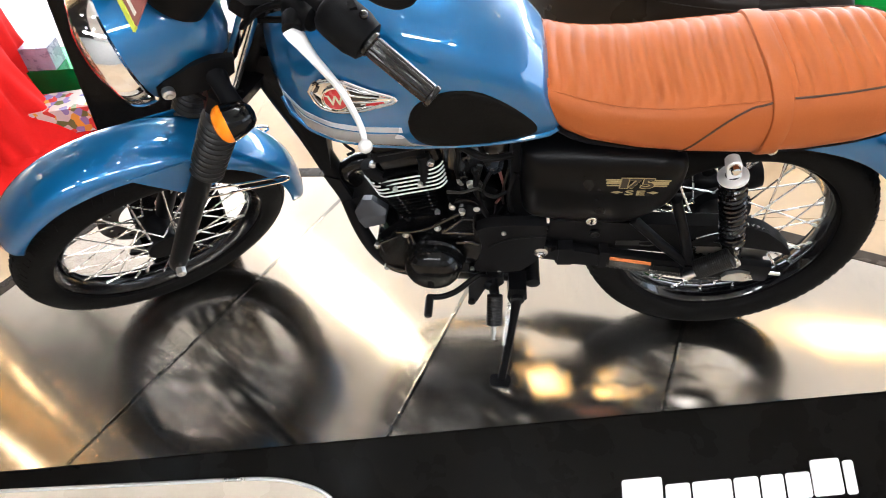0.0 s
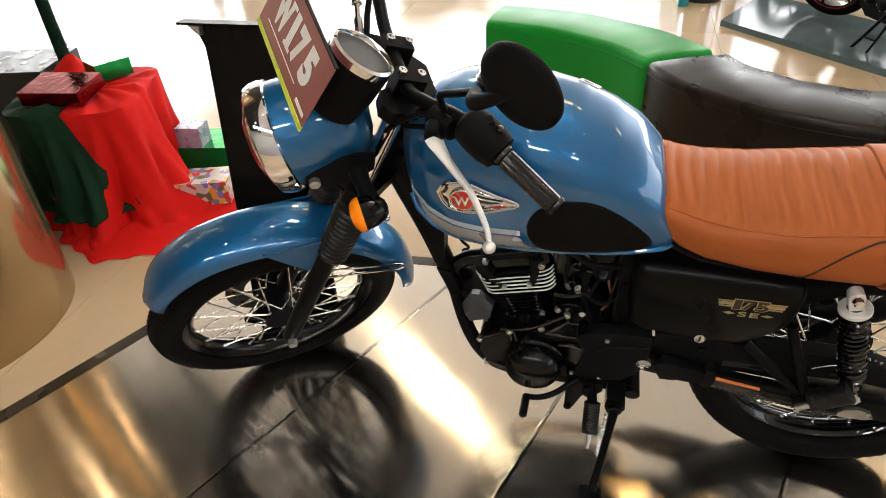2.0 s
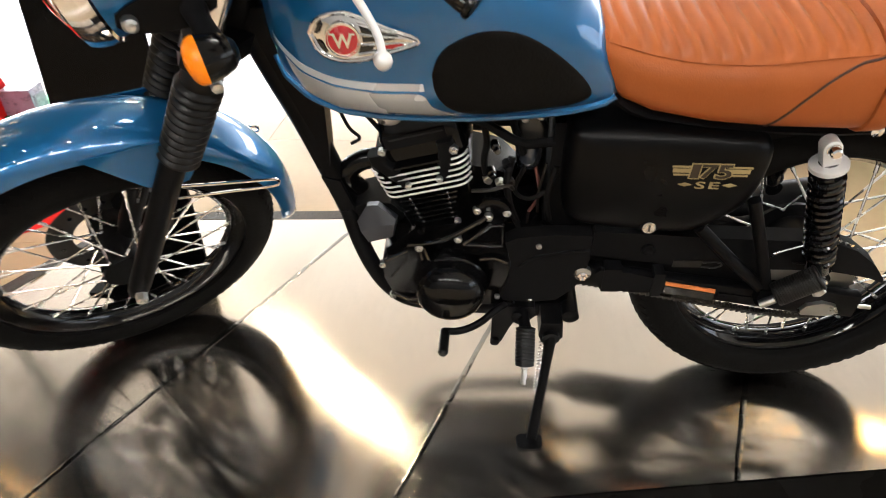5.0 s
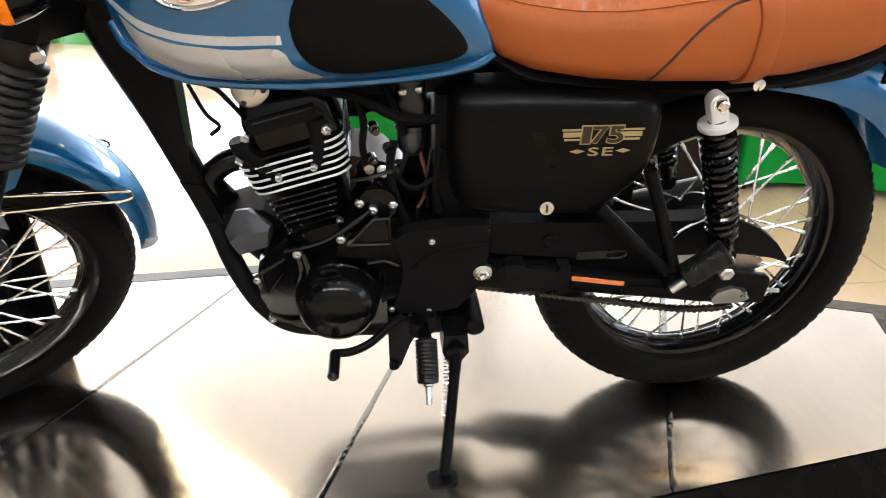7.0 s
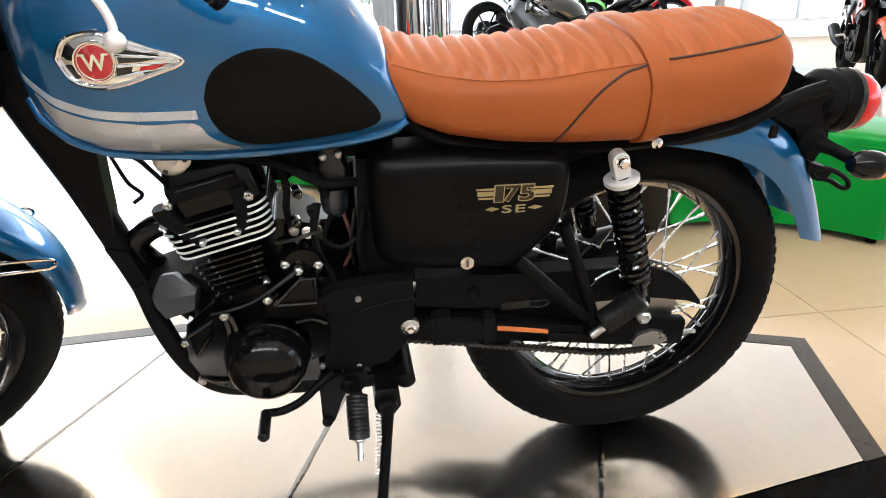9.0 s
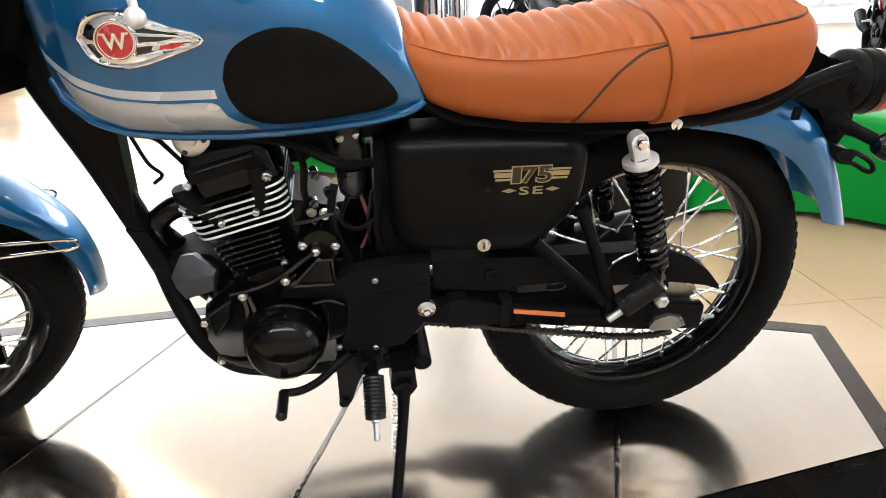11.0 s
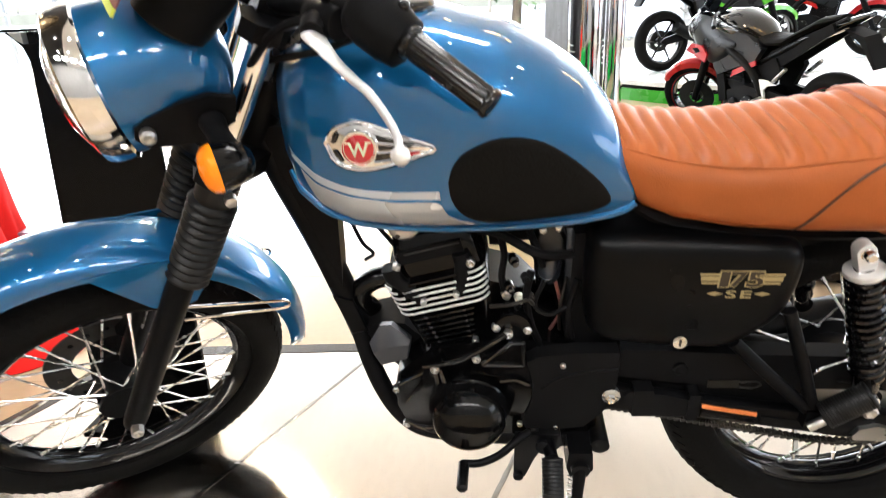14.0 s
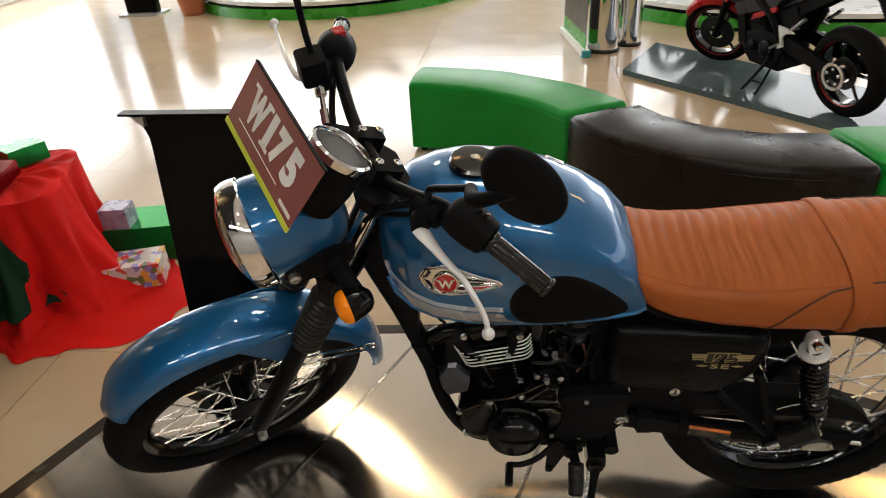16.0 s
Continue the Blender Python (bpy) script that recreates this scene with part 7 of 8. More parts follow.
            part("frame_tube", bm, SATIN, b)
        for k in range(7):
            a = k * 0.9
            bm = bm_new()
            lathe(bm, [(0.007, 0.0), (0.007, 0.006)], (0.04 + 0.058 * math.cos(a), s * 0.142, 0.34 + 0.058 * math.sin(a)), (0, s, 0), 6)
            part("bolt", bm, ALLOY, b)
    for k in range(3):
        bm = bm_new()
        tube(bm, [(-0.25, -0.05 + 0.05 * k, 0.48), (-0.31, -0.05 + 0.05 * k, 0.36), (-0.24, -0.04 + 0.04 * k, 0.22), (0.1, 0.06, 0.18)], 0.018, 8, 4)
        part("exhaust_header", bm, DARKMETAL, b)
    bm = bm_new()
    rr = []
    for x, z, hw, hh in ((-0.46, 0.90, 0.02, 0.02), (-0.40, 0.90, 0.10, 0.06), (-0.28, 0.90, 0.155, 0.11), (-0.10, 0.89, 0.16, 0.12), (0.06, 0.84, 0.13, 0.09), (0.14, 0.80, 0.08, 0.045)):
        rr.append([(x, hw * math.cos(2 * math.pi * k / 20), z + hh * math.sin(2 * math.pi * k / 20)) for k in range(20)])
    loft(bm, rr)
    part("fuel_tank", bm, GLOSS if paint is BIKERED else paint, b)
    bm = bm_new()
    rr = []
    for x, z, hw, hh in ((0.08, 0.82, 0.09, 0.03), (0.20, 0.80, 0.14, 0.035), (0.36, 0.81, 0.14, 0.035), (0.45, 0.86, 0.11, 0.035), (0.60, 0.93, 0.10, 0.035), (0.74, 0.96, 0.05, 0.02)):
        rr.append([(x, hw * math.cos(2 * math.pi * k / 16), z + hh * math.sin(2 * math.pi * k / 16)) for k in range(16)])
    loft(bm, rr)
    part("seat", bm, PAD, b)
    bm = bm_new()
    rr = []
    for x, z, hw, hh in ((0.30, 0.80, 0.10, 0.03), (0.50, 0.85, 0.115, 0.05), (0.72, 0.93, 0.085, 0.04), (0.92, 1.00, 0.03, 0.015)):
        rr.append([(x, hw * math.cos(2 * math.pi * k / 14), z - 0.02 + hh * math.sin(2 * math.pi * k / 14)) for k in range(14)])
    loft(bm, rr)
    part("tail", bm, paint if paint is not BIKERED else GLOSS, b)
    bm = bm_new()
    rr = []
    for x, z, hw, hh in ((-0.60, 0.99, 0.06, 0.010), (-0.54, 1.06, 0.085, 0.009), (-0.48, 1.12, 0.070, 0.007), (-0.44, 1.15, 0.030, 0.005)):
        rr.append([(x, hw * math.cos(2 * math.pi * k / 16), z + hh * math.sin(2 * math.pi * k / 16) - 0.6 * (hw * math.cos(2 * math.pi * k / 16)) ** 2 / 0.085) for k in range(16)])
    loft(bm, rr)
    part("windscreen", bm, SMOKY, b)
    for s in (-1, 1):
        bm = bm_new()
        rr = []
        for x, z0, z1, y in ((-0.68, 0.80, 0.88, 0.07), (-0.62, 0.76, 0.95, 0.12), (-0.52, 0.70, 0.98, 0.155), (-0.40, 0.62, 0.97, 0.175), (-0.28, 0.60, 0.93, 0.180), (-0.16, 0.66, 0.87, 0.172), (-0.06, 0.74, 0.82, 0.160)):
            rr.append([(x, s * (y * q), z0 + (z1 - z0) * f) for f, q in ((0.0, 0.72), (0.15, 0.90), (0.45, 1.0), (0.75, 0.93), (1.0, 0.70), (0.85, 0.62), (0.45, 0.80), (0.12, 0.62))])
        loft(bm, rr)
        part("side_fairing", bm, DARKFAIRING, b)
        bm = bm_new()
        prism(bm, [(-0.60, 0.71), (-0.52, 0.77), (-0.40, 0.76), (-0.34, 0.69), (-0.37, 0.63), (-0.45, 0.66)], s * 0.182 - 0.008, s * 0.182 + 0.008)
        bevel(bm, 0.006, 2)
        part("fairing_accent", bm, paint, b)
        bm = bm_new()
        prism(bm, [(-0.51, 0.73), (-0.45, 0.74), (-0.42, 0.71), (-0.47, 0.695)], s * 0.192 - 0.002, s * 0.192 + 0.002)
        part("air_intake", bm, MATTE, b)
        bm = bm_new()
        prism(bm, [(-0.115, 0.535), (0.15, 0.645), (0.145, 0.680), (-0.09, 0.590)], s * 0.150 - 0.006, s * 0.150 + 0.006)
        part("tank_stripe", bm, paint, b)
        bm = bm_new()
        loft(bm, [[(x, s * y, z + dz) for x, z, dz in ((-0.32, 0.60, 0), (-0.27, 0.54, 0), (0.13, 0.675, 0), (0.20, 0.76, 0), (0.06, 0.85, 0), (-0.22, 0.90, 0))] for y in (0.10, 0.150)])
        bevel(bm, 0.014, 2)
        part("tank_cover", bm, DARKFAIRING, b)
        bm = bm_new()
        prism(bm, [(0.02, 0.55), (0.06, 0.50), (0.26, 0.60), (0.76, 0.89), (0.74, 0.94), (0.24, 0.74)], s * 0.094 - 0.012, s * 0.094 + 0.012)
        bevel(bm, 0.006)
        part("tail_panel", bm, MATTE, b)
        bm = bm_new()
        prism(bm, [(-0.33, 0.68), (-0.24, 0.70), (-0.20, 0.34), (-0.28, 0.32)], s * 0.10 - 0.03, s * 0.10 + 0.03)
        bevel(bm, 0.01)
        part("radiator_shroud", bm, MATTE, b)
        bm = bm_new()
        prism(bm, [(0.10, 0.62), (0.30, 0.70), (0.34, 0.62), (0.24, 0.46), (0.12, 0.44)], s * 0.10 - 0.02, s * 0.10 + 0.02)
        bevel(bm, 0.01)
        part("side_panel", bm, MATTE, b)
        bm = bm_new()
        tube(bm, [(-0.40, s * 0.04, 0.99), (-0.36, s * 0.18, 1.02), (-0.30, s * 0.36, 1.00)], 0.012, 10, 4)
        steered("handlebar", bm, SATIN, b)
        bm = bm_new()
        lathe(bm, [(0.016, 0.0), (0.017, 0.02), (0.016, 0.11), (0.008, 0.115)], (-0.335, s * 0.26, 1.01), (0.35, s, -0.1), 14)
        steered("grip", bm, GRIP, b)
        bm = bm_new()
        tube(bm, [(-0.38, s * 0.16, 1.02), (-0.40, s * 0.28, 1.16)], 0.006, 8)
        box(bm, (-0.40, s * 0.31, 1.18), (0.02, 0.12, 0.07))
        steered("mirror", bm, MATTE, b)
    bm = bm_new()
    ball(bm, (-0.62, 0, 0.86), (0.11, 0.13, 0.12))
    part("headlight", bm, GLOSS, b)
    bm = bm_new()
    rr = []
    for k in range(15):
        a = radians(-58 + 9.5 * k)
        r = 0.330 - (0.012 if k in (0, 14) else 0)
        hw = 0.068 * (0.6 if k in (0, 14) else 0.85 if k in (1, 13) else 1.0)
        row = []
        for f, d in ((-1.0, 0.060), (-0.92, 0.018), (-0.5, 0.0), (0.5, 0.0), (0.92, 0.018), (1.0, 0.060), (0.9, 0.060), (0.84, 0.022), (0.5, 0.006), (-0.5, 0.006), (-0.84, 0.022), (-0.9, 0.060)):
            row.append((-0.70 + math.sin(a) * (r - d), f * hw, 0.30 + math.cos(a) * (r - d)))
        rr.append(row)
    loft(bm, rr)
    steered("front_mudguard", bm, paint, b)
    bm = bm_new()
    tube(bm, [(0.30, 0.14, 0.30), (0.45, 0.17, 0.36), (0.66, 0.18, 0.46)], [0.03, 0.05, 0.055], 16, 5)
    part("muffler", bm, SATIN, b)
    bm = bm_new()
    prism(bm, [(0.78, 0.90), (0.92, 0.86), (1.02, 0.68), (1.00, 0.67), (0.90, 0.82)], -0.06, 0.06)
    part("plate_holder", bm, MATTE, b)
    bm = bm_new()
    tube(bm, [(0.10, -0.12, 0.30), (0.04, -0.20, 0.16), (-0.03, -0.29, 0.012)], 0.012, 8, 4)
    tube(bm, [(0.13, -0.12, 0.26), (0.13, -0.20, 0.13), (0.115, -0.27, 0.010)], 0.009, 8, 4)
    tube(bm, [(0.02, -0.23, 0.115), (0.128, -0.215, 0.115)], 0.007, 8)
    part("side_stand", bm, SATIN, b)
    bm = bm_new()
    lathe(bm, [(0.074, -0.004), (0.094, -0.004), (0.094, 0.004), (0.074, 0.004)], (0.70, -0.128, 0.31), (0, 1, 0), 36, closed=True)
    part("sprocket", bm, ALLOY, b)
    for k in range(5):
        a = 2 * math.pi * k / 5 + 0.3
        bm = bm_new()
        lathe(bm, [(0.011, 0.0), (0.011, 0.008), (0.006, 0.010)], (0.70 + 0.052 * math.cos(a), -0.126, 0.31 + 0.052 * math.sin(a)), (0, -1, 0), 8)
        part("sprocket_bolt", bm, ALLOY, b)
    bm = bm_new()
    prism(bm, [(-0.24, 0.26), (-0.16, 0.19), (0.16, 0.19), (0.24, 0.27), (0.20, 0.33), (-0.20, 0.33)], -0.11, 0.11)
    bevel(bm, 0.02)
    part("belly_pan", bm, MATTE, b)
    for s in (-1, 1):
        bm = bm_new()
        prism(bm, [(0.10, 0.530), (0.16, 0.548), (0.25, 0.545), (0.33, 0.520), (0.25, 0.505), (0.215, 0.470), (0.225, 0.40), (0.180, 0.38), (0.165, 0.46), (0.14, 0.505)], s * 0.140 - 0.008, s * 0.140 + 0.008)
        bevel(bm, 0.005)
        part("footrest_plate", bm, BAREALLOY, b)
        bm = bm_new()
        tube(bm, [(0.19, s * 0.145, 0.42), (0.20, s * 0.23, 0.41)], 0.011, 8)
        part("footrest", bm, ALLOY, b)
        bm = bm_new()
        tube(bm, [(0.30, s * 0.135, 0.545), (0.42, s * 0.145, 0.64)], 0.014, 8)
        part("passenger_footrest", bm, ALLOY, b)
    return b


RB = Matrix.Translation((1.695, 3.425, -0.06)) @ Matrix.Rotation(radians(-69.7), 4, 'Z') @ Matrix.Rotation(radians(8), 4, 'X') @ Matrix.Diagonal((0.90, 0.86, 0.86, 1.0))
sport_bike(RB, BIKERED, "red and black sport motorcycle on a low glossy plate", 32.0)
plate = thing("display_plate", "low grey glossy display plate under the red motorcycle", "platform", Matrix.Identity(4))
bm = bm_new()
corner = [(0.74, 3.88), (1.12, 4.68), (2.60, 2.95), (2.25, 2.15)]
loft(bm, [[(x, y, z) for x, y in corner] for z in (FLOOR, -0.06)])
bevel(bm, 0.004)
part("slab", bm, material("grey_gloss_sheet", (0.085, 0.115, 0.125), 0.10, 0.0, 0.3, 4, spec=0.05, rough_var=0.04), plate)
POD_TOP = FLOOR + 0.19
sport_bike(Matrix.Translation((-2.3, 7.6, POD_TOP)) @ Matrix.Rotation(radians(10), 4, 'Z'), BIKEGREEN, "black motorcycle with green accents on the round podium")
sport_bike(Matrix.Translation((2.3, 6.6, POD_TOP)) @ Matrix.Rotation(radians(200), 4, 'Z'), BIKEGREEN, "green and black sport motorcycle on the round podium")
sport_bike(Matrix.Translation((3.6, 7.6, POD_TOP)) @ Matrix.Rotation(radians(150), 4, 'Z'), BIKERED, "black and red sport motorcycle on the round podium")
sport_bike(Matrix.Translation((5.05, 4.85, FLOOR)) @ Matrix.Rotation(radians(62), 4, 'Z'), BIKEORANGE, "red motorcycle parked near the window")

# ---- plants and clutter at the back ----
pot = thing("plant_pot", "terracotta plant pot standing on the floor", "pot", Matrix.Translation((-4.05, 6.75, FLOOR)))
bm = bm_new()
lathe(bm, [(0.0001, 0.0), (0.13, 0.0), (0.19, 0.30), (0.21, 0.31), (0.21, 0.36), (0.18, 0.36), (0.17, 0.30), (0.0001, 0.30)], (0, 0, 0), (0, 0, 1), 32)
part("pot", bm, TERRA, pot)
bm = bm_new()
rnd = random.Random(4)
for k in range(240):
    a, e, l = rnd.uniform(0, 6.28), rnd.uniform(0.2, 1.4), rnd.uniform(0.3, 0.8)
    tip = Vector((math.cos(a) * math.cos(e) * l, math.sin(a) * math.cos(e) * l, 0.32 + math.sin(e) * l))
    mid = Vector((tip.x * 0.4, tip.y * 0.4, 0.32 + (tip.z - 0.32) * 0.65))
    sd = Vector((-math.sin(a), math.cos(a), 0)) * 0.02
    v = [bm.verts.new(q) for q in (Vector((0, 0, 0.30)), mid + sd, tip, mid - sd)]
    bm.faces.new(v)
part("foliage", bm, LEAF, pot)
bx = thing("display_board", "black display board standing on the floor", "board", Matrix.Translation((-4.75, 6.85, FLOOR)))
bm = bm_new()
box(bm, (0, 0, 0.65), (0.40, 0.10, 1.30))
bevel(bm, 0.006)
part("panel", bm, SKIRT, bx)
bm = bm_new()
box(bm, (0, 0, 0.012), (0.50, 0.35, 0.024))
part("base", bm, ALUM, bx)

# ---- black info stand ----
st = thing("info_stand", "black acrylic information stand with a thin top ledge", "stand", Matrix.Translation((-0.753, 0.180, 0.0)))
bm = bm_new()
prism(bm, [(-0.212, 0.008), (0.083, 0.008), (0.083, 0.919), (-0.190, 0.919), (-0.174, 0.908), (-0.157, 0.890), (-0.149, 0.864), (-0.150, 0.835)], -0.005, 0.005)
bevel(bm, 0.002)
part("panel", bm, ACRYL, st)
bm = bm_new()
prism(bm, [(-0.207, 0.9195), (0.090, 0.9195), (0.090, 0.925), (-0.207, 0.925)], -0.016, 0.016)
bevel(bm, 0.0015)
part("ledge", bm, ACRYL, st)
bm = bm_new()
prism(bm, [(-0.169, 0.919), (-0.142, 0.919), (-0.142, 0.897), (-0.155, 0.904)], -0.022, -0.006)
part("ledge_bracket", bm, ALUM, st)
bm = bm_new()
box(bm, (-0.075, 0, 0.004), (0.31, 0.10, 0.008))
bevel(bm, 0.002)
part("foot", bm, ACRYL, st)

# ---- round clad column ----
colm = thing("round_column", "polished brown-gold clad round column", "column", Matrix.Translation((-2.13, 0.0, FLOOR)))
bm = bm_new()
lathe(bm, [(0.43, 0.0), (0.43, CEIL - FLOOR)], (0, 0, 0), (0, 0, 1), 64)
part("shaft", bm, COLUMN, colm)
for k in range(4):
    bm = bm_new()
    z = 0.85 * (k + 1) - 0.05
    lathe(bm, [(0.4295, z), (0.4312, z + 0.001), (0.4312, z + 0.004), (0.4295, z + 0.005)], (0, 0, 0), (0, 0, 1), 64, closed=True)
    part("joint", bm, TRIM, colm)

# ---- Christmas corner: draped box, presents, tree ----
GX, GY, GH = -2.04, 0.90, 0.52


def drape(name, w, d, h, mat, label, seed, off=0.0, a_top=(0.0, 360.0), a_low=(0.0, 360.0), hem=0.0, spread=0.0, toward=0.0, rot=0.3):
    """A cloth thrown over a box: flat top, folds down the sides, the rest spread on the floor."""
    rnd = random.Random(seed)
    ph = [rnd.uniform(0, 6.28) for _ in range(6)]
    bm = bm_new()
    n, rows = 180, 34
    grid = []
    for i in range(n + 1):
        col = []
        for j in range(rows + 1):
            t = j / rows
            s = min(1, max(0, (t - 0.2) / 0.6))
            f = i / n
            a = radians((a_top[0] + (a_top[1] - a_top[0]) * f) * (1 - s) + (a_low[0] + (a_low[1] - a_low[0]) * f) * s)
            ca, sa = math.cos(a), math.sin(a)
            k = (abs(ca) ** 5 + abs(sa) ** 5) ** -0.2
            dirn = max(0.0, math.cos(a + rot - toward)) ** 1.5
            wrinkle = 0.006 * math.sin(13 * a + 9 * t + ph[5]) + 0.005 * math.sin(29 * a - 14 * t + ph[0])
            fold = wrinkle + 0.045 * math.sin(5 * a + ph[1]) + 0.022 * math.sin(11 * a + ph[2] + 2 * s) + 0.010 * math.sin(23 * a + ph[3])
            if t < 0.2:
                r = 0.04 + 0.96 * t / 0.2
                z = h + 0.010 * math.sin(3 * a + ph[0]) * r + 0.007 * math.sin(9 * a + 8 * r) * r + 0.006 * math.sin(17 * a + 3 * r) * r + 0.07 * math.exp(-((r * ca * w / 2 + 0.14) ** 2 + (r * sa * d / 2 - 0.20) ** 2) / 0.006)
                o = off
            elif t < 0.8:
                r = 1.0
                z = h - (h - hem - 0.02) * (1 - (1 - s) ** 1.15)
                o = off + 0.012 + 1.6 * fold * s ** 0.9 + (0.03 + 0.28 * spread * dirn) * s ** 2.4
            else:
                q = (t - 0.8) / 0.2
                r = 1.0
                z = hem + 0.02 * (1 - q) + 0.014 * abs(math.sin(8 * a + 5 * q + ph[4])) * (1 - 0.7 * q)
                o = off + 0.012 + 1.6 * fold * (1 - 0.4 * q) + 0.03 + 0.28 * spread * dirn + (0.05 + spread * dirn * 0.72) * q * (1 if hem < 0.01 else 0.15)
            x, y = ca * k * (w / 2 * r) + ca * o, sa * k * (d / 2 * r) + sa * o
            col.append(Vector((x, y, max(z + off * 0.6, 0.004))))
        grid.append(col)
    for col in grid:
        inner = []
        for j, q in enumerate(col):
            l = math.hypot(q.x, q.y) or 1
            f = min(1, j / 6)
            inner.append(Vector((q.x - q.x / l * 0.004 * f, q.y - q.y / l * 0.004 * f, max(q.z - 0.003, 0.001))))
        col.extend(inner[::-1])
    loft(bm, grid)
    bmesh.ops.transform(bm, matrix=Matrix.Translation((GX, GY, FLOOR)) @ Matrix.Rotation(rot, 4, 'Z'), verts=bm.verts[:])
    return solid(name, bm, mat, label, "cloth", sharp=80)


drape("red_cloth", 0.46, 0.52, GH, REDCLOTH, "bright red cloth draped over a box to the floor", 3, spread=0.32, toward=radians(-8))
drape("green_cloth", 0.46, 0.52, GH, GREENCLOTH, "dark green cloth hanging over the red one", 3, off=0.014, a_top=(150, 272), a_low=(185, 311), hem=0.07)


def present(name, c, s, rz, mat, label, tilt=0.0):
    g = thing(name, label, "present", Matrix.Translation(c) @ Matrix.Rotation(radians(rz), 4, 'Z') @ Matrix.Rotation(radians(tilt), 4, 'X'), group="wrapped presents")
    bm = bm_new()
    box(bm, (0, 0, s[2] / 2), s)
    bevel(bm, 0.005)
    part("wrapping", bm, mat, g)
    bm = bm_new()
    box(bm, (s[0] / 2 + 0.0012, 0, s[2] / 2), (0.0016, s[1] * 0.7, s[2] * 0.45))
    part("folded_flap", bm, mat, g)
    return g


CHECK = material("black_white_wrap", (0.02, 0.02, 0.02), 0.4, 0, 0.3, 20)
TOP = FLOOR + GH + 0.018
present("present", (-2.03, 0.775, TOP + 0.004), (0.25, 0.18, 0.055), 8, FOILRED, "red foil wrapped flat present on the cloth", 6)
present("present", (-2.03, 1.045, TOP - 0.010), (0.15, 0.12, 0.070), 62, FOILGREEN, "green foil wrapped present on the red cloth")
present("present", (-1.62, 0.935, FLOOR + 0.03), (0.22, 0.15, 0.105), 18, FLOWER, "present wrapped in flowered white paper on the cloth hem")
present("present", (-1.785, 1.15, 0.075), (0.115, 0.10, 0.095), 8, FOILBLUE, "grey lilac wrapped present stacked on another")
present("present", (-1.72, 1.22, FLOOR), (0.30, 0.22, 0.174), 12, FOILGREEN, "green wrapped present standing on the floor")
big = present("present", (-2.62, 1.12, FLOOR), (0.44, 0.34, GH + 0.02), 14, CHECK, "black wrapped box with white printed shapes beside the cloth")
rnd = random.Random(31)
for k in range(16):
    bm = bm_new()
    x, y = -0.18 + 0.12 * (k % 4) + rnd.uniform(-0.02, 0.02), -0.12 + 0.08 * (k // 4) + rnd.uniform(-0.01, 0.01)
    a = rnd.uniform(0, 3)
    loft(bm, [[(x + 0.032 * math.cos(a + q * 1.5708) * (1 if q % 2 else 0.6), y + 0.032 * math.sin(a + q * 1.5708) * (1 if q % 2 else 0.6), GH + 0.02 + z) for q in range(4)] for z in (0.0, 0.0015)])
    part("printed_shape", bm, WHITE, big)
tree = thing("christmas_tree", "artificial Christmas tree with dark tinsel-wrapped trunk", "tree", Matrix.Translation((-2.36, 1.16, 0.40)))
bm = bm_new()
tube(bm, [(0, 0, 0), (-0.01, 0, 0.4), (0.0, 0, 1.2), (0, 0, 1.9)], [0.028, 0.026, 0.022, 0.01], 10)
part("trunk", bm, GREENCLOTH, tree)
bm = bm_new()
rnd = random.Random(9)
for k in range(1400):
    z, a = rnd.uniform(0.0, 0.62), rnd.uniform(0, 6.28)
    o = Vector((math.cos(a) * 0.024, math.sin(a) * 0.024, z))
    t = o + Vector((math.cos(a) * 0.022, math.sin(a) * 0.022, rnd.uniform(-0.012, 0.012)))
    sd = Vector((-math.sin(a), math.cos(a), 0)) * 0.003
    bm.faces.new([bm.verts.new(q) for q in (o - sd, o + sd, t)])
part("tinsel", bm, GREENCLOTH, tree)
bm = bm_new()
for k in range(34):
    z, a = 0.95 + 0.95 * (k / 34), k * 2.4
    ln = 0.62 * (1.05 - k / 34)
    d = Vector((math.cos(a), math.sin(a), -0.10))
    o = Vector((0, 0, z))
    for j in range(46):
        p = o + d * ln * (j + 2) / 48
        for s in range(3):
            b2 = rnd.uniform(0, 6.28)
            t = p + Vector((math.cos(b2), math.sin(b2), rnd.uniform(-0.5, 0.7))) * 0.05 + d * 0.02
            sd = Vector((-math.sin(b2), math.cos(b2), 0)) * 0.003
            bm.faces.new([bm.verts.new(q) for q in (p - sd, p + sd, t)])
part("branches", bm, GREENCLOTH, tree)

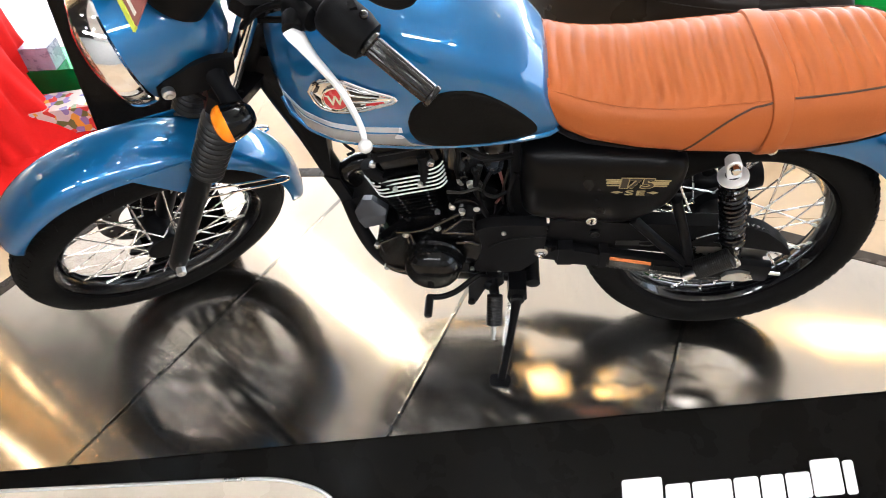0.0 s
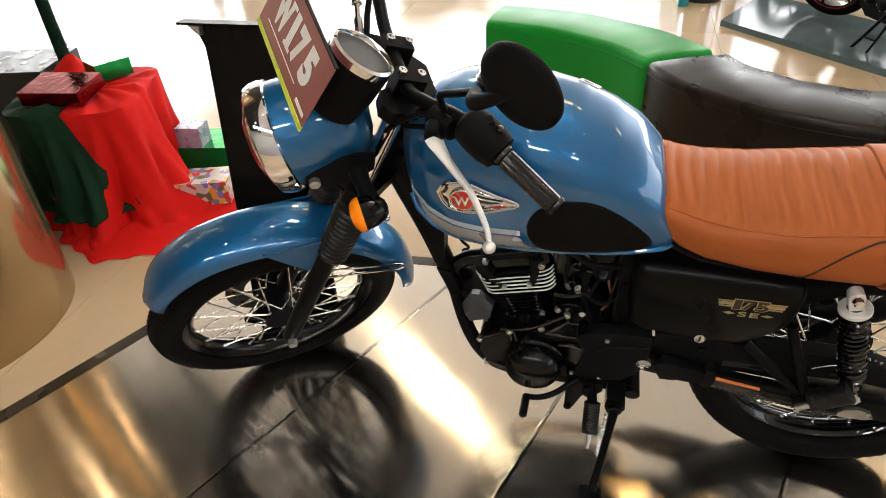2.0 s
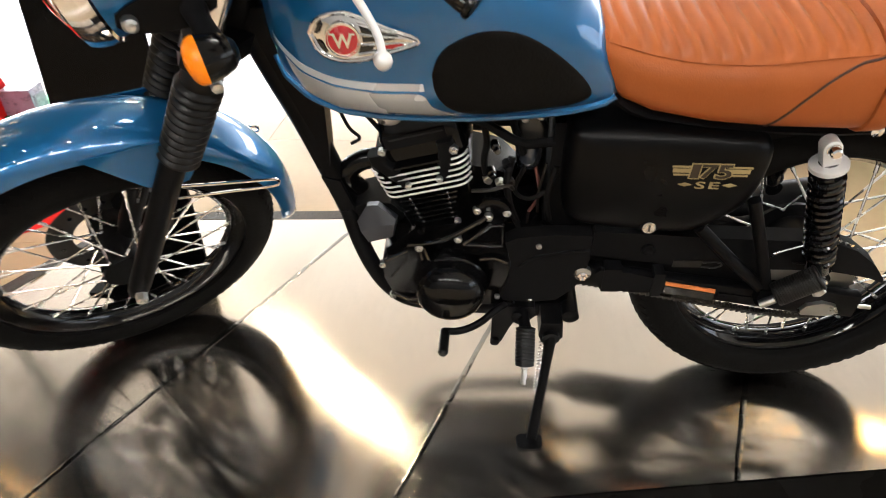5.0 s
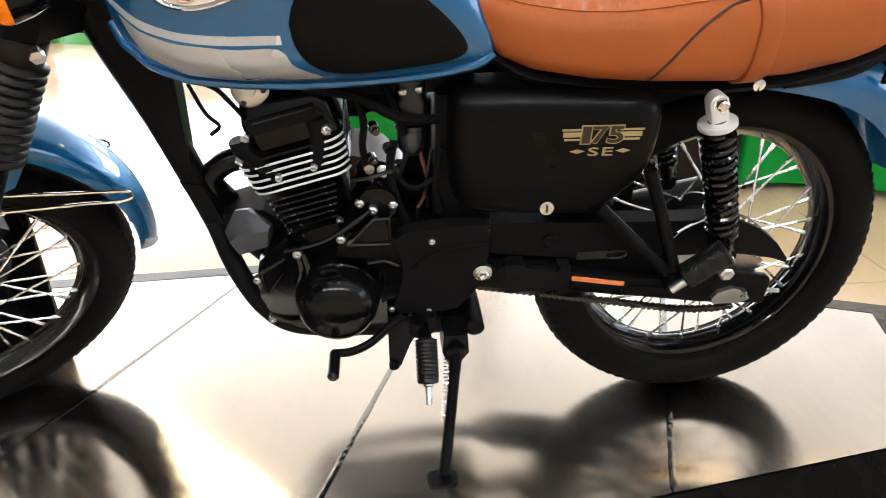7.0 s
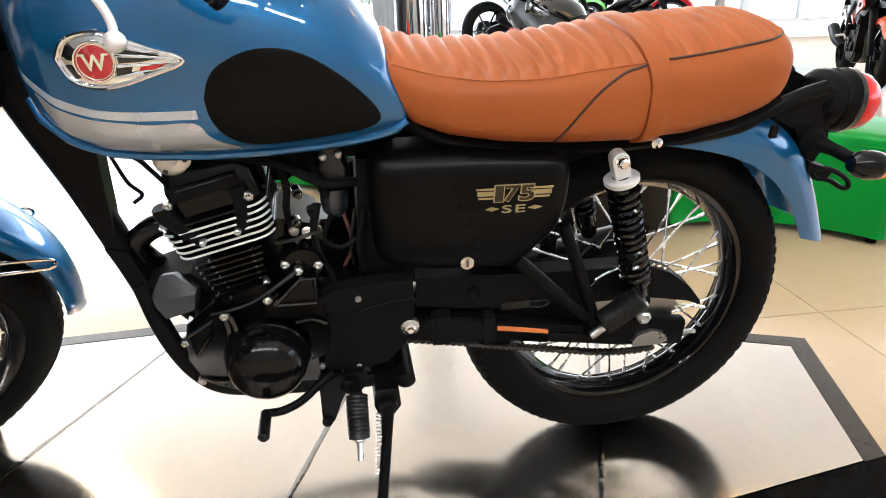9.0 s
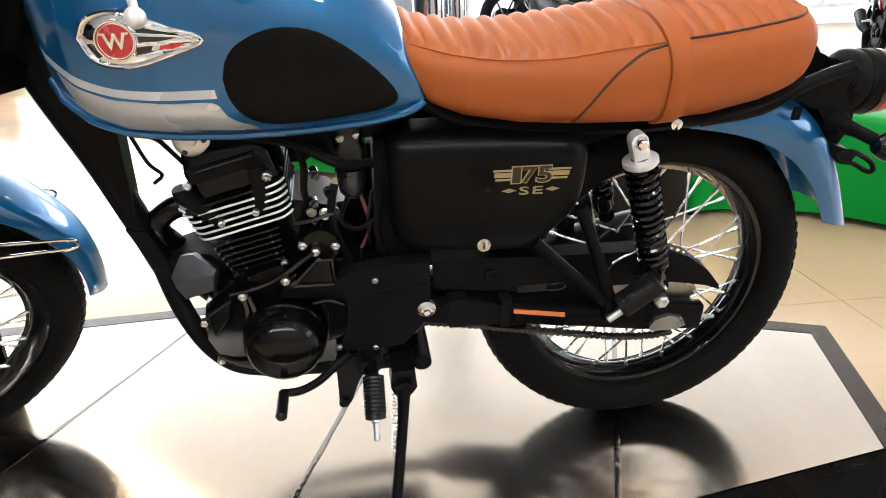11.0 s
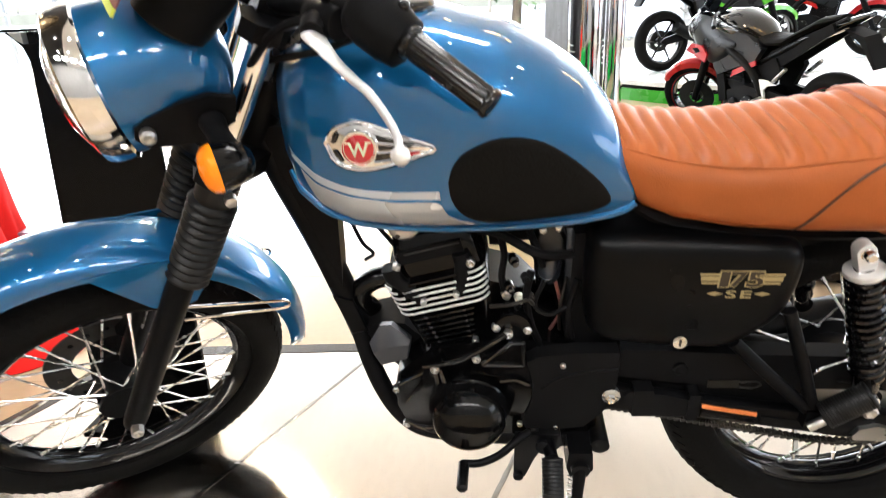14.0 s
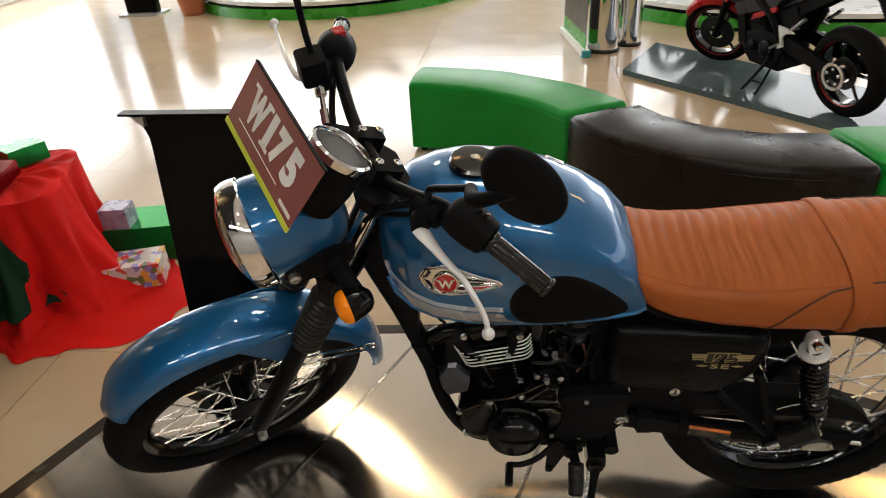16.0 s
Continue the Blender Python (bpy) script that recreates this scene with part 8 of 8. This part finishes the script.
# ---- outside ----
bm = bm_new()
box(bm, (0, 10, -0.35), (120, 120, 0.1))
solid("ground", bm, material("pale_paving", (0.60, 0.59, 0.56), 0.8, 0, 0.15, 3), "pale paved yard outside the glass", "ground", kind="structure")
rnd = random.Random(12)
for k in range(9):
    tx, ty = -9 + k * 3.2 + rnd.uniform(-0.6, 0.6), 16 + rnd.uniform(-1, 2)
    tr = thing("tree", "leafy green tree outside the window", "tree", Matrix.Translation((tx, ty, -0.3)), group="trees outside")
    bm = bm_new()
    tube(bm, [(0, 0, 0), (0.05, 0, 1.2), (0, 0.1, 2.4), (0.1, 0, 3.4)], [0.14, 0.11, 0.08, 0.04], 10, 4)
    for q in range(6):
        a = q * 1.05
        tube(bm, [(0.02, 0.05, 1.6 + 0.25 * q), (math.cos(a) * 0.6, math.sin(a) * 0.6, 2.2 + 0.28 * q), (math.cos(a) * 1.0, math.sin(a) * 1.0, 2.6 + 0.3 * q)], [0.05, 0.03, 0.012], 6)
    part("trunk", bm, material("bark", (0.12, 0.09, 0.06), 0.9, 0, 0.3, 8), tr)
    bm = bm_new()
    for q in range(900):
        cl = q % 24
        a, hh = cl * 2.4, 1.4 + (cl / 24) * 2.6
        c = Vector((math.cos(a) * (0.5 + 0.6 * ((cl * 7) % 5) / 5), math.sin(a) * 0.9, hh))
        o = c + Vector((rnd.gauss(0, 0.28), rnd.gauss(0, 0.28), rnd.gauss(0, 0.24)))
        d1 = Vector((rnd.uniform(-1, 1), rnd.uniform(-1, 1), rnd.uniform(-1, 1))).normalized() * 0.10
        d2 = Vector((rnd.uniform(-1, 1), rnd.uniform(-1, 1), rnd.uniform(-1, 1))).normalized() * 0.06
        bm.faces.new([bm.verts.new(v) for v in (o, o + d1 + d2, o + 2 * d1, o + d1 - d2)])
    part("crown", bm, LEAF, tr)

# ---- floor tiles, last ----
TS = 0.80
me = None
for ix in range(16):
    for iy in range(18):
        x, y = -6.9 + ix * TS, -3.9 + iy * TS
        if me is None:
            bm = bm_new()
            box(bm, (0, 0, -0.004), (TS - 0.0022, TS - 0.0022, 0.008))
            t0 = part("tile", bm, TILE, floor)
            me = t0.data
            t0.matrix_basis = Matrix.Translation((x, y, FLOOR))
        else:
            t = new("tile", me)
            t.parent = floor
            t.matrix_basis = Matrix.Translation((x, y, FLOOR))
